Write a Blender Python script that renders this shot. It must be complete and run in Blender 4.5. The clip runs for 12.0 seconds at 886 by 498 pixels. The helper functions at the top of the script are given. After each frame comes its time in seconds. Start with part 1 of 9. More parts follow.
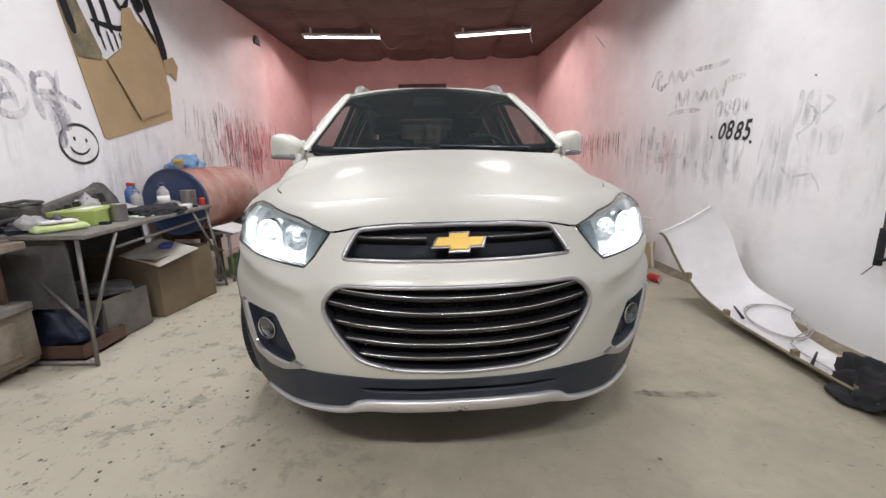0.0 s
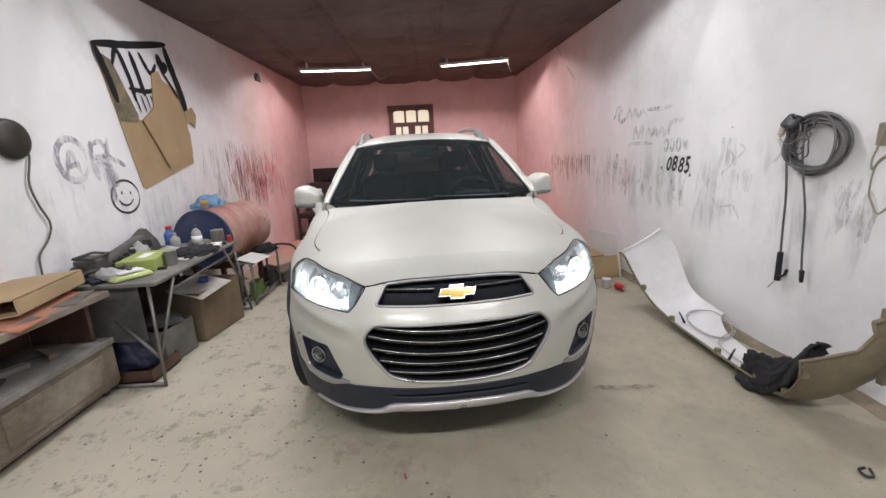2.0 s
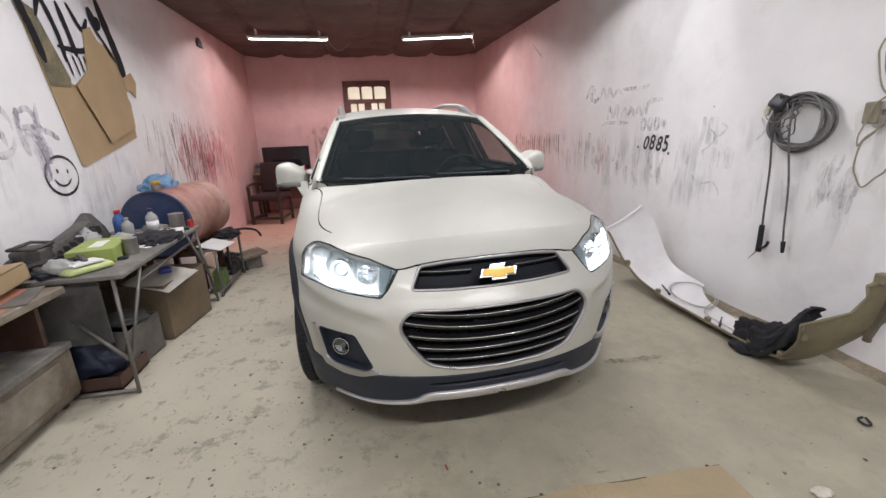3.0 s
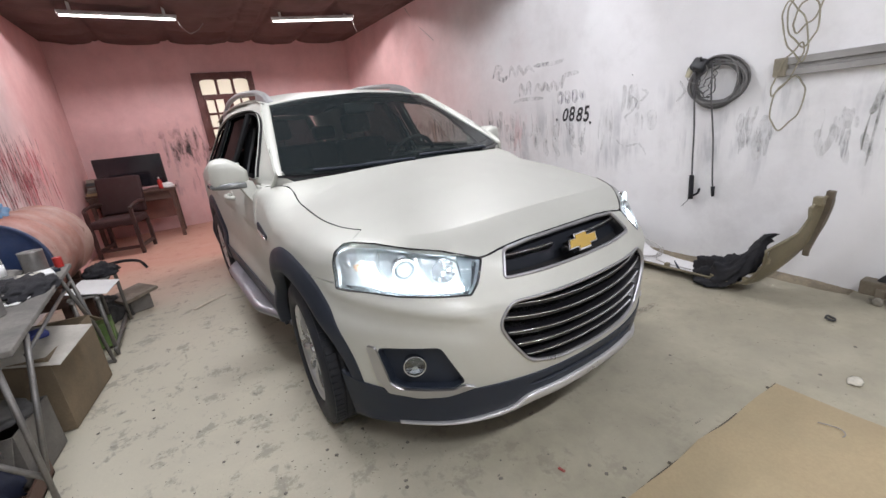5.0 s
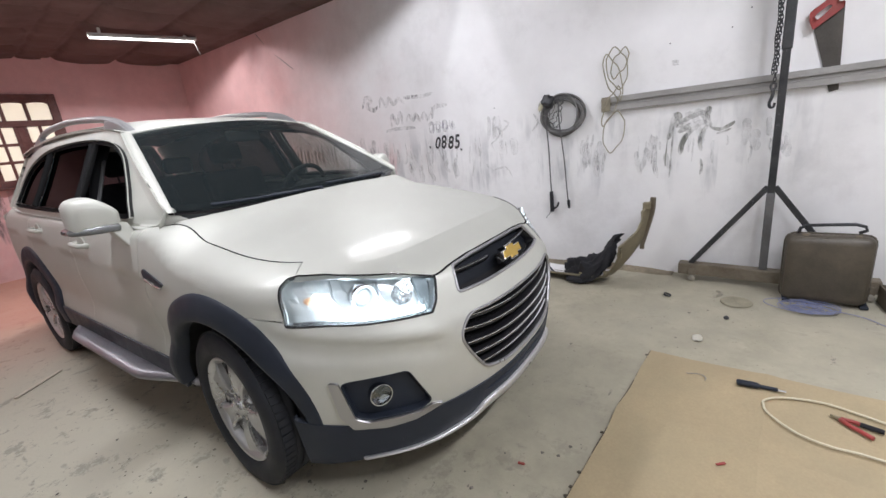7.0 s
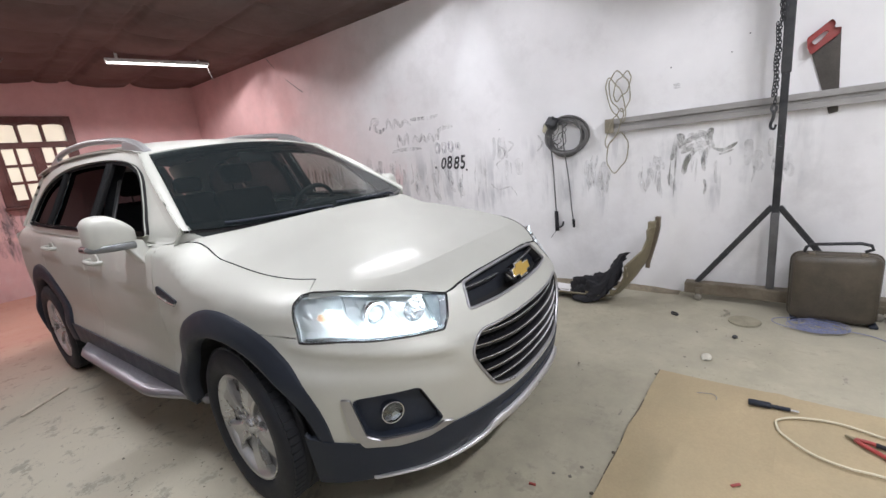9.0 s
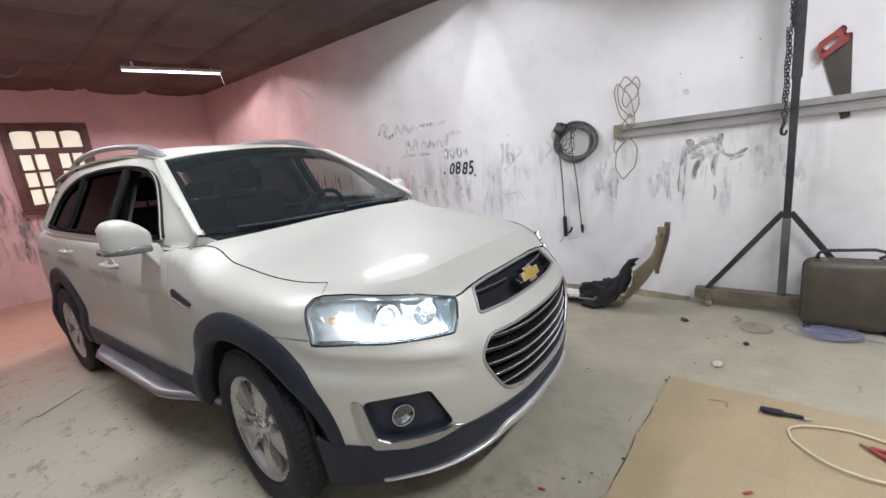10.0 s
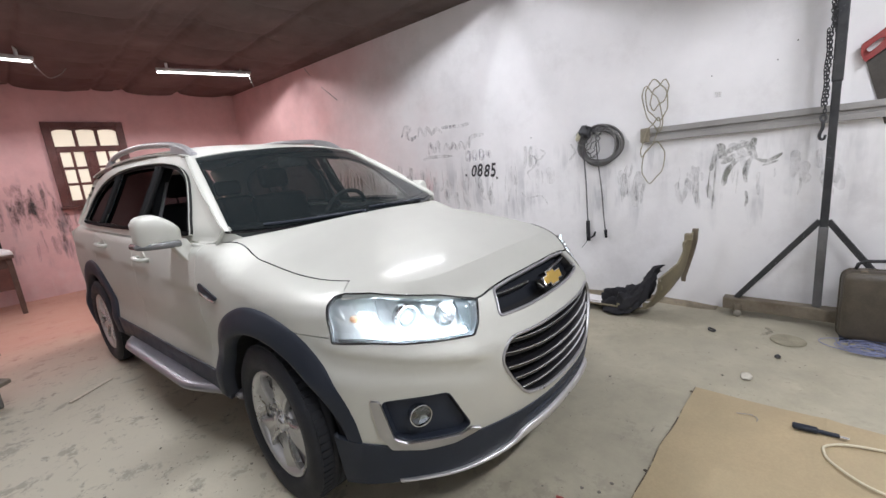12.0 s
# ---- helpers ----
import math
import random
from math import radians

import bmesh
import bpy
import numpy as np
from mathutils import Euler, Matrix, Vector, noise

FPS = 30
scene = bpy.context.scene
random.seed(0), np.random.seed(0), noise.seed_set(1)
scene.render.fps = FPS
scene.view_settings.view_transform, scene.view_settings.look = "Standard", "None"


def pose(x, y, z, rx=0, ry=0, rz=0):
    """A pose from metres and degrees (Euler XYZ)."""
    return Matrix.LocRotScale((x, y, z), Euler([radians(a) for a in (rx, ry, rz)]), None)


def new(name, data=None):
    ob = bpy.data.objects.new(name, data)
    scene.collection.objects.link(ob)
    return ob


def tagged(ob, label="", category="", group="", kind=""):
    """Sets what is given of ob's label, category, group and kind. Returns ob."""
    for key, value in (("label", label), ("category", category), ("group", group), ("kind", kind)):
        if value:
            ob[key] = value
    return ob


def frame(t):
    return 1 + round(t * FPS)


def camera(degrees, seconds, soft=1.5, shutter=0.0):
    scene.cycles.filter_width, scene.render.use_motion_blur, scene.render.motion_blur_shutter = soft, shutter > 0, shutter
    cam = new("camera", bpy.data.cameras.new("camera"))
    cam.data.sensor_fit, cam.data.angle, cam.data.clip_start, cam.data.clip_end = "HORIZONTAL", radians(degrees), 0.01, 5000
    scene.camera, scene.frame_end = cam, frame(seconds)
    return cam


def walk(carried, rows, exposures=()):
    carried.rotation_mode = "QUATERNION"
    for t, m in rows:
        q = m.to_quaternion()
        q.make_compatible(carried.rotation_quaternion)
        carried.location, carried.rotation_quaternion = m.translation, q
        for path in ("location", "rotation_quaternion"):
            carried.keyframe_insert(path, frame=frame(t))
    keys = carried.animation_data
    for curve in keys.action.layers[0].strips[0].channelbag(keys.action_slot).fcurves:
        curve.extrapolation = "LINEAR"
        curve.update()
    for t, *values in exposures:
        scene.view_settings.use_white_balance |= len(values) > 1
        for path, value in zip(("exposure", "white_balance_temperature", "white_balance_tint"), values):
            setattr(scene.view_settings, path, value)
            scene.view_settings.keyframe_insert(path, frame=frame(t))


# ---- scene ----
cam = camera(94.3, 12.0)
METRES, EYE, TILT, LEAN, TURN = 2.6, 1.09, -0.4, 1.85, 0.0
ROWS = [
    (0.0, 0.0, 0.0, 0.0, 0.22, -12.43, -0.99),
    (0.5, 0.0069, -0.0331, 0.0098, -0.31, -12.35, -0.8),
    (1.0, 0.0324, -0.0997, 0.0455, -0.62, -12.42, -0.41),
    (1.5, 0.0265, -0.1711, 0.101, -0.63, -12.3, 0.31),
    (2.0, -0.0206, -0.1953, 0.1296, -1.62, -12.58, 0.97),
    (2.5, -0.1148, -0.1726, 0.1245, -5.64, -13.91, 0.63),
    (3.0, -0.1783, -0.1346, 0.1139, -9.87, -15.06, 0.41),
    (5.0, -0.4482, 0.075, 0.0758, -30.8, -16.22, 4.38),
    (5.5, -0.4773, 0.1457, 0.0724, -37.48, -16.6, 5.79),
    (6.0, -0.5346, 0.1633, 0.0746, -43.43, -16.41, 6.39),
    (6.5, -0.5566, 0.1546, 0.0769, -47.75, -15.33, 5.57),
    (7.0, -0.558, 0.1445, 0.0821, -51.4, -14.17, 5.27),
    (9.0, -0.5734, 0.1479, 0.0824, -51.02, -11.41, 5.26),
    (9.5, -0.5794, 0.1484, 0.0821, -50.55, -10.94, 5.32),
    (10.0, -0.5813, 0.1476, 0.0827, -50.01, -10.58, 5.23),
    (10.5, -0.582, 0.1484, 0.0806, -49.17, -10.44, 4.99),
    (11.0, -0.5789, 0.1489, 0.0804, -48.2, -10.32, 4.71),
    (11.5, -0.5837, 0.1515, 0.0797, -47.48, -10.19, 4.55),
    (12.0, -0.5819, 0.1517, 0.0803, -47.12, -9.99, 4.44),
]
walk(cam, [(t, pose(0, 0, EYE, TILT, LEAN, TURN) @ pose(METRES * x, METRES * y, METRES * z, 90 + pitch, roll, yaw)) for t, x, y, z, yaw, pitch, roll in ROWS],
     [(0.0, 0.33, 6650, 16), (1.0, 0.25, 6650, 16), (3.0, 0.18, 6650, 16), (5.5, 0.30, 6380, 15), (7.0, 0.26, 6380, 15), (9.0, 0.26, 6380, 15), (12.0, 0.26, 6360, 15)])

# ---- world and lamps ----
world = bpy.data.worlds.new("world")
scene.world = world
world.use_nodes = True
world.node_tree.nodes["Background"].inputs[0].default_value = (0.5, 0.55, 0.6, 1)
world.node_tree.nodes["Background"].inputs[1].default_value = 0.05
scene.view_settings.exposure = 0.0

# LED battens: x of both ends, y of both ends, height, watts, colour, tilt
BATTENS = [
    (-2.06, -0.95, 6.60, 6.70, 2.84, 37, (1.0, 0.97, 0.97), 0),
    (0.19, 1.26, 6.70, 6.48, 2.84, 42, (1.0, 0.97, 0.95), 0),
    (-1.75, -0.60, 2.80, 2.80, 2.87, 46, (0.94, 0.97, 1.0), 0),
    (0.36, 1.52, 2.80, 2.80, 2.87, 36, (0.94, 0.97, 1.0), 0),
    # unseen pair, added to light the near floor and the car's front
    (-1.45, -0.30, -0.70, -0.70, 2.87, 62, (0.94, 0.97, 1.0), 0),
    (0.36, 1.52, -0.70, -0.70, 2.87, 46, (0.94, 0.97, 1.0), 0),
]

# ---- materials ----
def nodes_of(name):
    m = bpy.data.materials.new(name)
    m.use_nodes = True
    return m, m.node_tree.nodes, m.node_tree.links, m.node_tree.nodes["Principled BSDF"]


def ramp(nodes, links, source, low, high, c0, c1):
    r = nodes.new("ShaderNodeValToRGB")
    r.color_ramp.elements[0].position, r.color_ramp.elements[1].position = low, high
    r.color_ramp.elements[0].color, r.color_ramp.elements[1].color = c0, c1
    links.new(source, r.inputs[0])
    return r.outputs[0]


def grey(v):
    return (v, v, v, 1)


def noise_of(nodes, links, vector, scale, detail=4, rough=0.6, stretch=None, shift=(0, 0, 0)):
    if stretch or shift != (0, 0, 0):
        mp = nodes.new("ShaderNodeMapping")
        mp.inputs["Scale"].default_value = stretch or (1, 1, 1)
        mp.inputs["Location"].default_value = shift
        links.new(vector, mp.inputs[0])
        vector = mp.outputs[0]
    n = nodes.new("ShaderNodeTexNoise")
    n.inputs["Scale"].default_value, n.inputs["Detail"].default_value, n.inputs["Roughness"].default_value = scale, detail, rough
    links.new(vector, n.inputs["Vector"])
    return n.outputs[0]


def mixed(nodes, links, fac, a, b, mode="MIX"):
    m = nodes.new("ShaderNodeMix")
    m.data_type, m.blend_type = "RGBA", mode
    for value, socket in ((fac, m.inputs[0]), (a, m.inputs[6]), (b, m.inputs[7])):
        if isinstance(value, (int, float)):
            socket.default_value = value
        elif isinstance(value, tuple):
            socket.default_value = value
        else:
            links.new(value, socket)
    return m.outputs[2]


def maths(nodes, links, op, a, b=0.0, c=0.0, clamp=False):
    m = nodes.new("ShaderNodeMath")
    m.operation, m.use_clamp = op, clamp
    for value, socket in zip((a, b, c), m.inputs):
        if isinstance(value, (int, float)):
            socket.default_value = value
        else:
            links.new(value, socket)
    return m.outputs[0]


def surface(name, colour, rough=0.5, metal=0.0, var=0.25, scale=6.0, fine=90.0, bump=0.15, dirt=None, dirt_amount=0.5, coat=0.0, wear=None, stretch=None):
    """A procedural surface: two scales of tone, uneven gloss, fine relief, and dust or dirt in patches."""
    m, nodes, links, bsdf = nodes_of(name)
    co = nodes.new("ShaderNodeTexCoord").outputs["Object"]
    big = noise_of(nodes, links, co, scale, 5, 0.65, stretch)
    small = noise_of(nodes, links, co, fine, 3, 0.6, stretch)
    dark = tuple(c * (1 - var) for c in colour) + (1,)
    light = tuple(min(1, c * (1 + var * 0.6)) for c in colour) + (1,)
    tone = ramp(nodes, links, big, 0.3, 0.72, dark, light)
    tone = mixed(nodes, links, 0.35 * min(1, var * 2), tone, ramp(nodes, links, small, 0.35, 0.65, grey(0.35), grey(0.75)), "OVERLAY")
    if dirt:
        patch = noise_of(nodes, links, co, scale * 0.6, 6, 0.7, None, (3.1, 1.7, 0.4))
        mask = maths(nodes, links, "MULTIPLY", ramp(nodes, links, patch, 0.42, 0.68, grey(0), grey(1)), dirt_amount)
        tone = mixed(nodes, links, mask, tone, (*dirt, 1))
    if wear:
        spots = noise_of(nodes, links, co, scale * 5, 6, 0.75, None, (7.3, 2.2, 5.1))
        tone = mixed(nodes, links, ramp(nodes, links, spots, 0.62, 0.67, grey(0), grey(0.8)), tone, (*wear, 1))
    links.new(tone, bsdf.inputs["Base Color"])
    links.new(ramp(nodes, links, big, 0.3, 0.7, grey(max(0.02, rough - 0.1)), grey(min(1, rough + 0.12))), bsdf.inputs["Roughness"])
    bsdf.inputs["Metallic"].default_value = metal
    bsdf.inputs["Coat Weight"].default_value = coat
    if bump:
        b = nodes.new("ShaderNodeBump")
        b.inputs["Strength"].default_value, b.inputs["Distance"].default_value = bump, 0.004
        links.new(small, b.inputs["Height"])
        links.new(b.outputs[0], bsdf.inputs["Normal"])
    return m


def plain(name, colour, rough=0.3, metal=0.0, coat=0.0, emit=None, strength=0.0):
    m, nodes, links, bsdf = nodes_of(name)
    bsdf.inputs["Base Color"].default_value = (*colour, 1)
    bsdf.inputs["Roughness"].default_value = rough
    bsdf.inputs["Metallic"].default_value = metal
    bsdf.inputs["Coat Weight"].default_value = coat
    if emit:
        bsdf.inputs["Emission Color"].default_value = (*emit, 1)
        bsdf.inputs["Emission Strength"].default_value = strength
    return m


def glass(name, colour, rough=0.0, opaque=0.0):
    m, nodes, links, bsdf = nodes_of(name)
    bsdf.inputs["Base Color"].default_value = (*colour, 1)
    bsdf.inputs["Roughness"].default_value = rough
    bsdf.inputs["Transmission Weight"].default_value = 1.0
    bsdf.inputs["IOR"].default_value = 1.02 if opaque else 1.45
    return m


def tinted(name, colour, haze=0.0, rough=0.02, ior=1.45, shine=1.0):
    """Thin sheet glass: light passes straight, tinted, with a clear reflection on top."""
    m, nodes, links, bsdf = nodes_of(name)
    clear = nodes.new("ShaderNodeBsdfTransparent")
    clear.inputs[0].default_value = (*colour, 1)
    gloss = nodes.new("ShaderNodeBsdfGlossy")
    gloss.inputs["Roughness"].default_value = rough
    gloss.inputs[0].default_value = grey(shine)
    fr = nodes.new("ShaderNodeFresnel")
    fr.inputs[0].default_value = ior
    mix = nodes.new("ShaderNodeMixShader")
    links.new(fr.outputs[0], mix.inputs[0])
    # pale diffuse layer stands in for the grey reflections on the glass
    reflected_haze = nodes.new("ShaderNodeBsdfDiffuse")
    reflected_haze.inputs[0].default_value = (0.42, 0.56, 0.60, 1)
    dusty = nodes.new("ShaderNodeMixShader")
    dusty.inputs[0].default_value = haze
    links.new(clear.outputs[0], dusty.inputs[1])
    links.new(reflected_haze.outputs[0], dusty.inputs[2])
    links.new(dusty.outputs[0], mix.inputs[1])
    links.new(gloss.outputs[0], mix.inputs[2])
    links.new(mix.outputs[0], nodes["Material Output"].inputs[0])
    return m


def car_paint():
    m, nodes, links, bsdf = nodes_of("pearl_white_paint")
    co = nodes.new("ShaderNodeTexCoord").outputs["Object"]
    dust = noise_of(nodes, links, co, 2.5, 5, 0.65)
    flake = noise_of(nodes, links, co, 900, 1, 0.5)
    tone = ramp(nodes, links, dust, 0.3, 0.75, (0.506, 0.510, 0.462, 1), (0.571, 0.575, 0.525, 1))
    tone = mixed(nodes, links, 0.06, tone, ramp(nodes, links, flake, 0.4, 0.6, grey(0.3), grey(0.8)), "OVERLAY")
    links.new(tone, bsdf.inputs["Base Color"])
    links.new(ramp(nodes, links, dust, 0.35, 0.7, grey(0.50), grey(0.60)), bsdf.inputs["Roughness"])
    bsdf.inputs["Metallic"].default_value = 0.30
    bsdf.inputs["Specular IOR Level"].default_value = 0.2
    bsdf.inputs["Coat Weight"].default_value = 0.18
    bsdf.inputs["Coat Roughness"].default_value = 0.12
    return m


PAINT = car_paint()
CHROME = plain("chrome", (0.75, 0.75, 0.76), 0.12, 1.0)
SATIN = surface("satin_silver_paint", (0.62, 0.62, 0.63), 0.35, 0.7, 0.08, 5, 200, 0.02)
ALLOY = surface("alloy_wheel_paint", (0.55, 0.56, 0.57), 0.3, 0.75, 0.1, 8, 200, 0.03, dirt=(0.3, 0.27, 0.23), dirt_amount=0.25)
BLACK = surface("black_grained_plastic", (0.019, 0.025, 0.038), 0.46, 0, 0.25, 4, 500, 0.12, dirt=(0.043, 0.048, 0.062), dirt_amount=0.3)
GLOSSBLACK = plain("gloss_black_plastic", (0.010, 0.010, 0.011), 0.12, 0, 0.5)
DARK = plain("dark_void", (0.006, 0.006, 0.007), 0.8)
RUBBER = surface("tyre_rubber", (0.016, 0.0185, 0.025), 0.62, 0, 0.3, 5, 140, 0.2, dirt=(0.04, 0.039, 0.038), dirt_amount=0.3)
CABIN = surface("dark_cabin_trim", (0.022, 0.024, 0.028), 0.7, 0, 0.2, 8, 200, 0.1)
CABIN_SOFT = surface("charcoal_seat_fabric", (0.011, 0.011, 0.013), 0.85, 0, 0.2, 8, 300, 0.3)
SHIELD = tinted("windscreen_glass", (0.52, 0.57, 0.54), 0.030, 0.05)
DOORGLASS = tinted("door_glass", (0.80, 0.82, 0.80), 0.0, 0.03)
PRIVACY = tinted("privacy_glass", (0.05, 0.05, 0.05), 0.07, 0.05, 1.15, 0.07)


def lamp_lens():
    """Moulded clear plastic; its added scatter stands in for the lit lamp's bloom."""
    m = tinted("headlamp_lens", (0.93, 0.95, 0.96))
    nodes, links = m.node_tree.nodes, m.node_tree.links
    soft = nodes.new("ShaderNodeBsdfTranslucent")
    soft.inputs[0].default_value = (0.86, 0.96, 1.0, 1)
    haze = next(n for n in nodes if n.type == "MIX_SHADER" and n.inputs[1].links[0].from_node.type == "BSDF_TRANSPARENT")
    haze.inputs[0].default_value = 0.20
    links.new(soft.outputs[0], haze.inputs[2])
    return m


LENS = lamp_lens()
CLEARLENS = tinted("fog_lamp_lens", (0.93, 0.95, 0.96), 0.0, 0.02, 1.3, 0.5)
REFLECTOR = plain("lamp_reflector", (0.86, 0.89, 0.90), 0.30, 0.7)
LAMP_ON = plain("lit_led_guide", (1, 1, 1), 0.4, 0, 0, (0.84, 0.96, 1.0), 6.0)
RING_ON = plain("lit_lamp_ring", (1, 1, 1), 0.4, 0, 0, (0.70, 0.95, 1.0), 2.2)
# weak emission added to the projector lens for the washed-out look of the lamp
LENS_GLOW = plain("glowing_projector_lens", (0.9, 0.9, 0.9), 0.15, 0, 0, (0.80, 0.96, 1.0), 0.25)
AMBER = plain("amber_bulb", (0.70, 0.40, 0.18), 0.2, 0, 0, (1.0, 0.35, 0.05), 0.25)
GOLD = plain("gold_badge", (0.50, 0.325, 0.06), 0.38, 0.35, 0.4)
SILVERTRIM = surface("silver_running_board", (0.33, 0.33, 0.36), 0.36, 0.8, 0.12, 6, 220, 0.1)

for m_ in (BLACK, RUBBER):
    m_.node_tree.nodes["Principled BSDF"].inputs["Specular IOR Level"].default_value = 0.3
REPEATER = plain("smoky_indicator_lens", (0.16, 0.165, 0.17), 0.18, 0.2, 0.6)
LAMP_WEDGE = plain("grey_lamp_blanking", (0.22, 0.26, 0.28), 0.35, 0.3)
BARREL = surface("brake_dusted_barrel", (0.018, 0.018, 0.019), 0.7, 0.0, 0.3, 8, 150, 0.1)


def wash(name, colour, cover=0.6, fine=38.0):
    """Thin, streaky brush paint that lets the wall through."""
    m, nodes, links, bsdf = nodes_of(name)
    co = nodes.new("ShaderNodeTexCoord").outputs["Object"]
    bsdf.inputs["Base Color"].default_value = (*colour, 1)
    bsdf.inputs["Roughness"].default_value = 0.8
    streak = noise_of(nodes, links, co, fine, 4, 0.7, (1, 1, 0.22))
    blot = noise_of(nodes, links, co, 7.0, 4, 0.65)
    a = maths(nodes, links, "MULTIPLY", ramp(nodes, links, streak, 0.34, 0.62, grey(0.05), grey(1)), ramp(nodes, links, blot, 0.35, 0.62, grey(0.25), grey(1)))
    links.new(maths(nodes, links, "MULTIPLY", a, cover), bsdf.inputs["Alpha"])
    return m
RAIL = surface("grey_satin_rail", (0.36, 0.36, 0.365), 0.45, 0.5, 0.1, 6, 150, 0.03)
FOGCHROME = plain("fog_lamp_chrome", (0.55, 0.58, 0.62), 0.14, 1.0)
BEZEL = plain("bright_satin_bezel", (0.46, 0.46, 0.475), 0.30, 1.0)
RINGMETAL = surface("satin_grille_ring", (0.40, 0.40, 0.415), 0.34, 0.75, 0.08, 5, 200, 0.02)
BLUEBLACK = plain("blue_black_satin", (0.006, 0.008, 0.013), 0.6)
BLUEBLACK.node_tree.nodes["Principled BSDF"].inputs["Specular IOR Level"].default_value = 0.2
SLATBLACK = plain("satin_black_slat", (0.008, 0.008, 0.010), 0.32)
SLATCHROME = plain("slat_chrome", (0.82, 0.84, 0.87), 0.22, 1.0)

# ---- building helpers ----
from mathutils.geometry import delaunay_2d_cdt


def part(name, bm, material, parent=None, label="", smooth=False, m=None):
    """Links a bmesh, or a finished mesh, as one mesh object under a thing or part."""
    if isinstance(bm, bmesh.types.BMesh):
        me = bpy.data.meshes.new(name)
        bm.normal_update()
        bm.to_mesh(me)
        bm.free()
    else:
        me = bm
    if smooth:
        for p in me.polygons:
            p.use_smooth = True
    if not me.materials:
        for one in material if isinstance(material, (list, tuple)) else [material]:
            me.materials.append(one)
    ob = new(name, me)
    if parent:
        ob.parent = parent
    if m is not None:
        ob.matrix_basis = m
    if label:
        ob["label"] = label
    return ob


def thing(name, label, category, m=None, group="", kind=""):
    ob = new(name)
    if m is not None:
        ob.matrix_basis = m
    return tagged(ob, label, category, group, kind)


def whole(ob, label, category, group="", kind=""):
    return tagged(ob, label, category, group, kind)


def add_box(bm, x0, y0, z0, x1, y1, z1, bevel=0.0, m=None, seg=2):
    r = bmesh.ops.create_cube(bm, size=1)
    for v in r["verts"]:
        v.co = Vector(((x0 + x1) / 2 + v.co.x * (x1 - x0), (y0 + y1) / 2 + v.co.y * (y1 - y0), (z0 + z1) / 2 + v.co.z * (z1 - z0)))
    vs = r["verts"]
    if bevel:
        es = list({e for v in vs for e in v.link_edges})
        out = bmesh.ops.bevel(bm, geom=es, offset=bevel, segments=seg, affect="EDGES", profile=0.5, clamp_overlap=True)
        vs = list({v for f in out["faces"] for v in f.verts} | {v for v in vs if v.is_valid})
    if m is not None:
        bmesh.ops.transform(bm, matrix=m, verts=vs)
    return vs


def box_mesh(*a, **k):
    bm = bmesh.new()
    add_box(bm, *a, **k)
    return bm


def add_tube(bm, pts, r, seg=8, closed=False, taper=None):
    """A round bar along points; taper scales the radius from start to end."""
    pts = [Vector(p) for p in pts]
    n = len(pts)
    rings, side = [], None
    for i, p in enumerate(pts):
        a = pts[(i - 1) % n] if closed or i else p
        b = pts[(i + 1) % n] if closed or i < n - 1 else p
        d = (b - a).normalized()
        if side is None:
            side = d.orthogonal().normalized()
        side = (side - d * side.dot(d)).normalized()
        up = d.cross(side)
        rad = r * (1 if taper is None else 1 + (taper - 1) * i / max(1, n - 1))
        rings.append([bm.verts.new(p + (side * math.cos(t) + up * math.sin(t)) * rad) for t in (2 * math.pi * k / seg for k in range(seg))])
    for i in range(n if closed else n - 1):
        a, b = rings[i], rings[(i + 1) % n]
        for k in range(seg):
            bm.faces.new((a[k], a[(k + 1) % seg], b[(k + 1) % seg], b[k]))
    if not closed:
        bm.faces.new(rings[0][::-1])
        bm.faces.new(rings[-1])
    return bm


def tube(pts, r, seg=8, closed=False, taper=None):
    return add_tube(bmesh.new(), pts, r, seg, closed, taper)


def lathe(profile, seg=32, axis="z", closed=False):
    """Turns (radius, height) pairs round an axis."""
    bm = bmesh.new()
    rings = []
    for r, h in profile:
        ring = []
        for k in range(seg):
            t = 2 * math.pi * k / seg
            c, s = r * math.cos(t), r * math.sin(t)
            ring.append(bm.verts.new((c, s, h) if axis == "z" else (h, c, s) if axis == "x" else (s, h, c)))
        rings.append(ring)
    pairs = list(zip(rings, rings[1:])) + ([(rings[-1], rings[0])] if closed else [])
    for a, b in pairs:
        for k in range(seg):
            bm.faces.new((a[k], a[(k + 1) % seg], b[(k + 1) % seg], b[k]))
    if not closed:
        if profile[0][0] > 1e-6:
            bm.faces.new(rings[0][::-1])
        if profile[-1][0] > 1e-6:
            bm.faces.new(rings[-1])
    bmesh.ops.remove_doubles(bm, verts=bm.verts, dist=1e-6)
    bmesh.ops.recalc_face_normals(bm, faces=bm.faces)
    return bm


def curve_pts(ctrl, n=40, closed=False):
    """Points on a smooth curve through control points of any dimension."""
    c = np.array(ctrl, float)
    k = len(c)
    out = []
    spans = k if closed else k - 1
    for i in range(spans):
        p0, p1, p2, p3 = (c[(i + j - 1) % k] if closed else c[min(max(i + j - 1, 0), k - 1)] for j in range(4))
        for t in np.linspace(0, 1, max(2, n // spans), endpoint=False):
            out.append(0.5 * (2 * p1 + (p2 - p0) * t + (2 * p0 - 5 * p1 + 4 * p2 - p3) * t * t + (3 * p1 - p0 - 3 * p2 + p3) * t ** 3))
    if not closed:
        out.append(c[-1])
    return np.array(out)


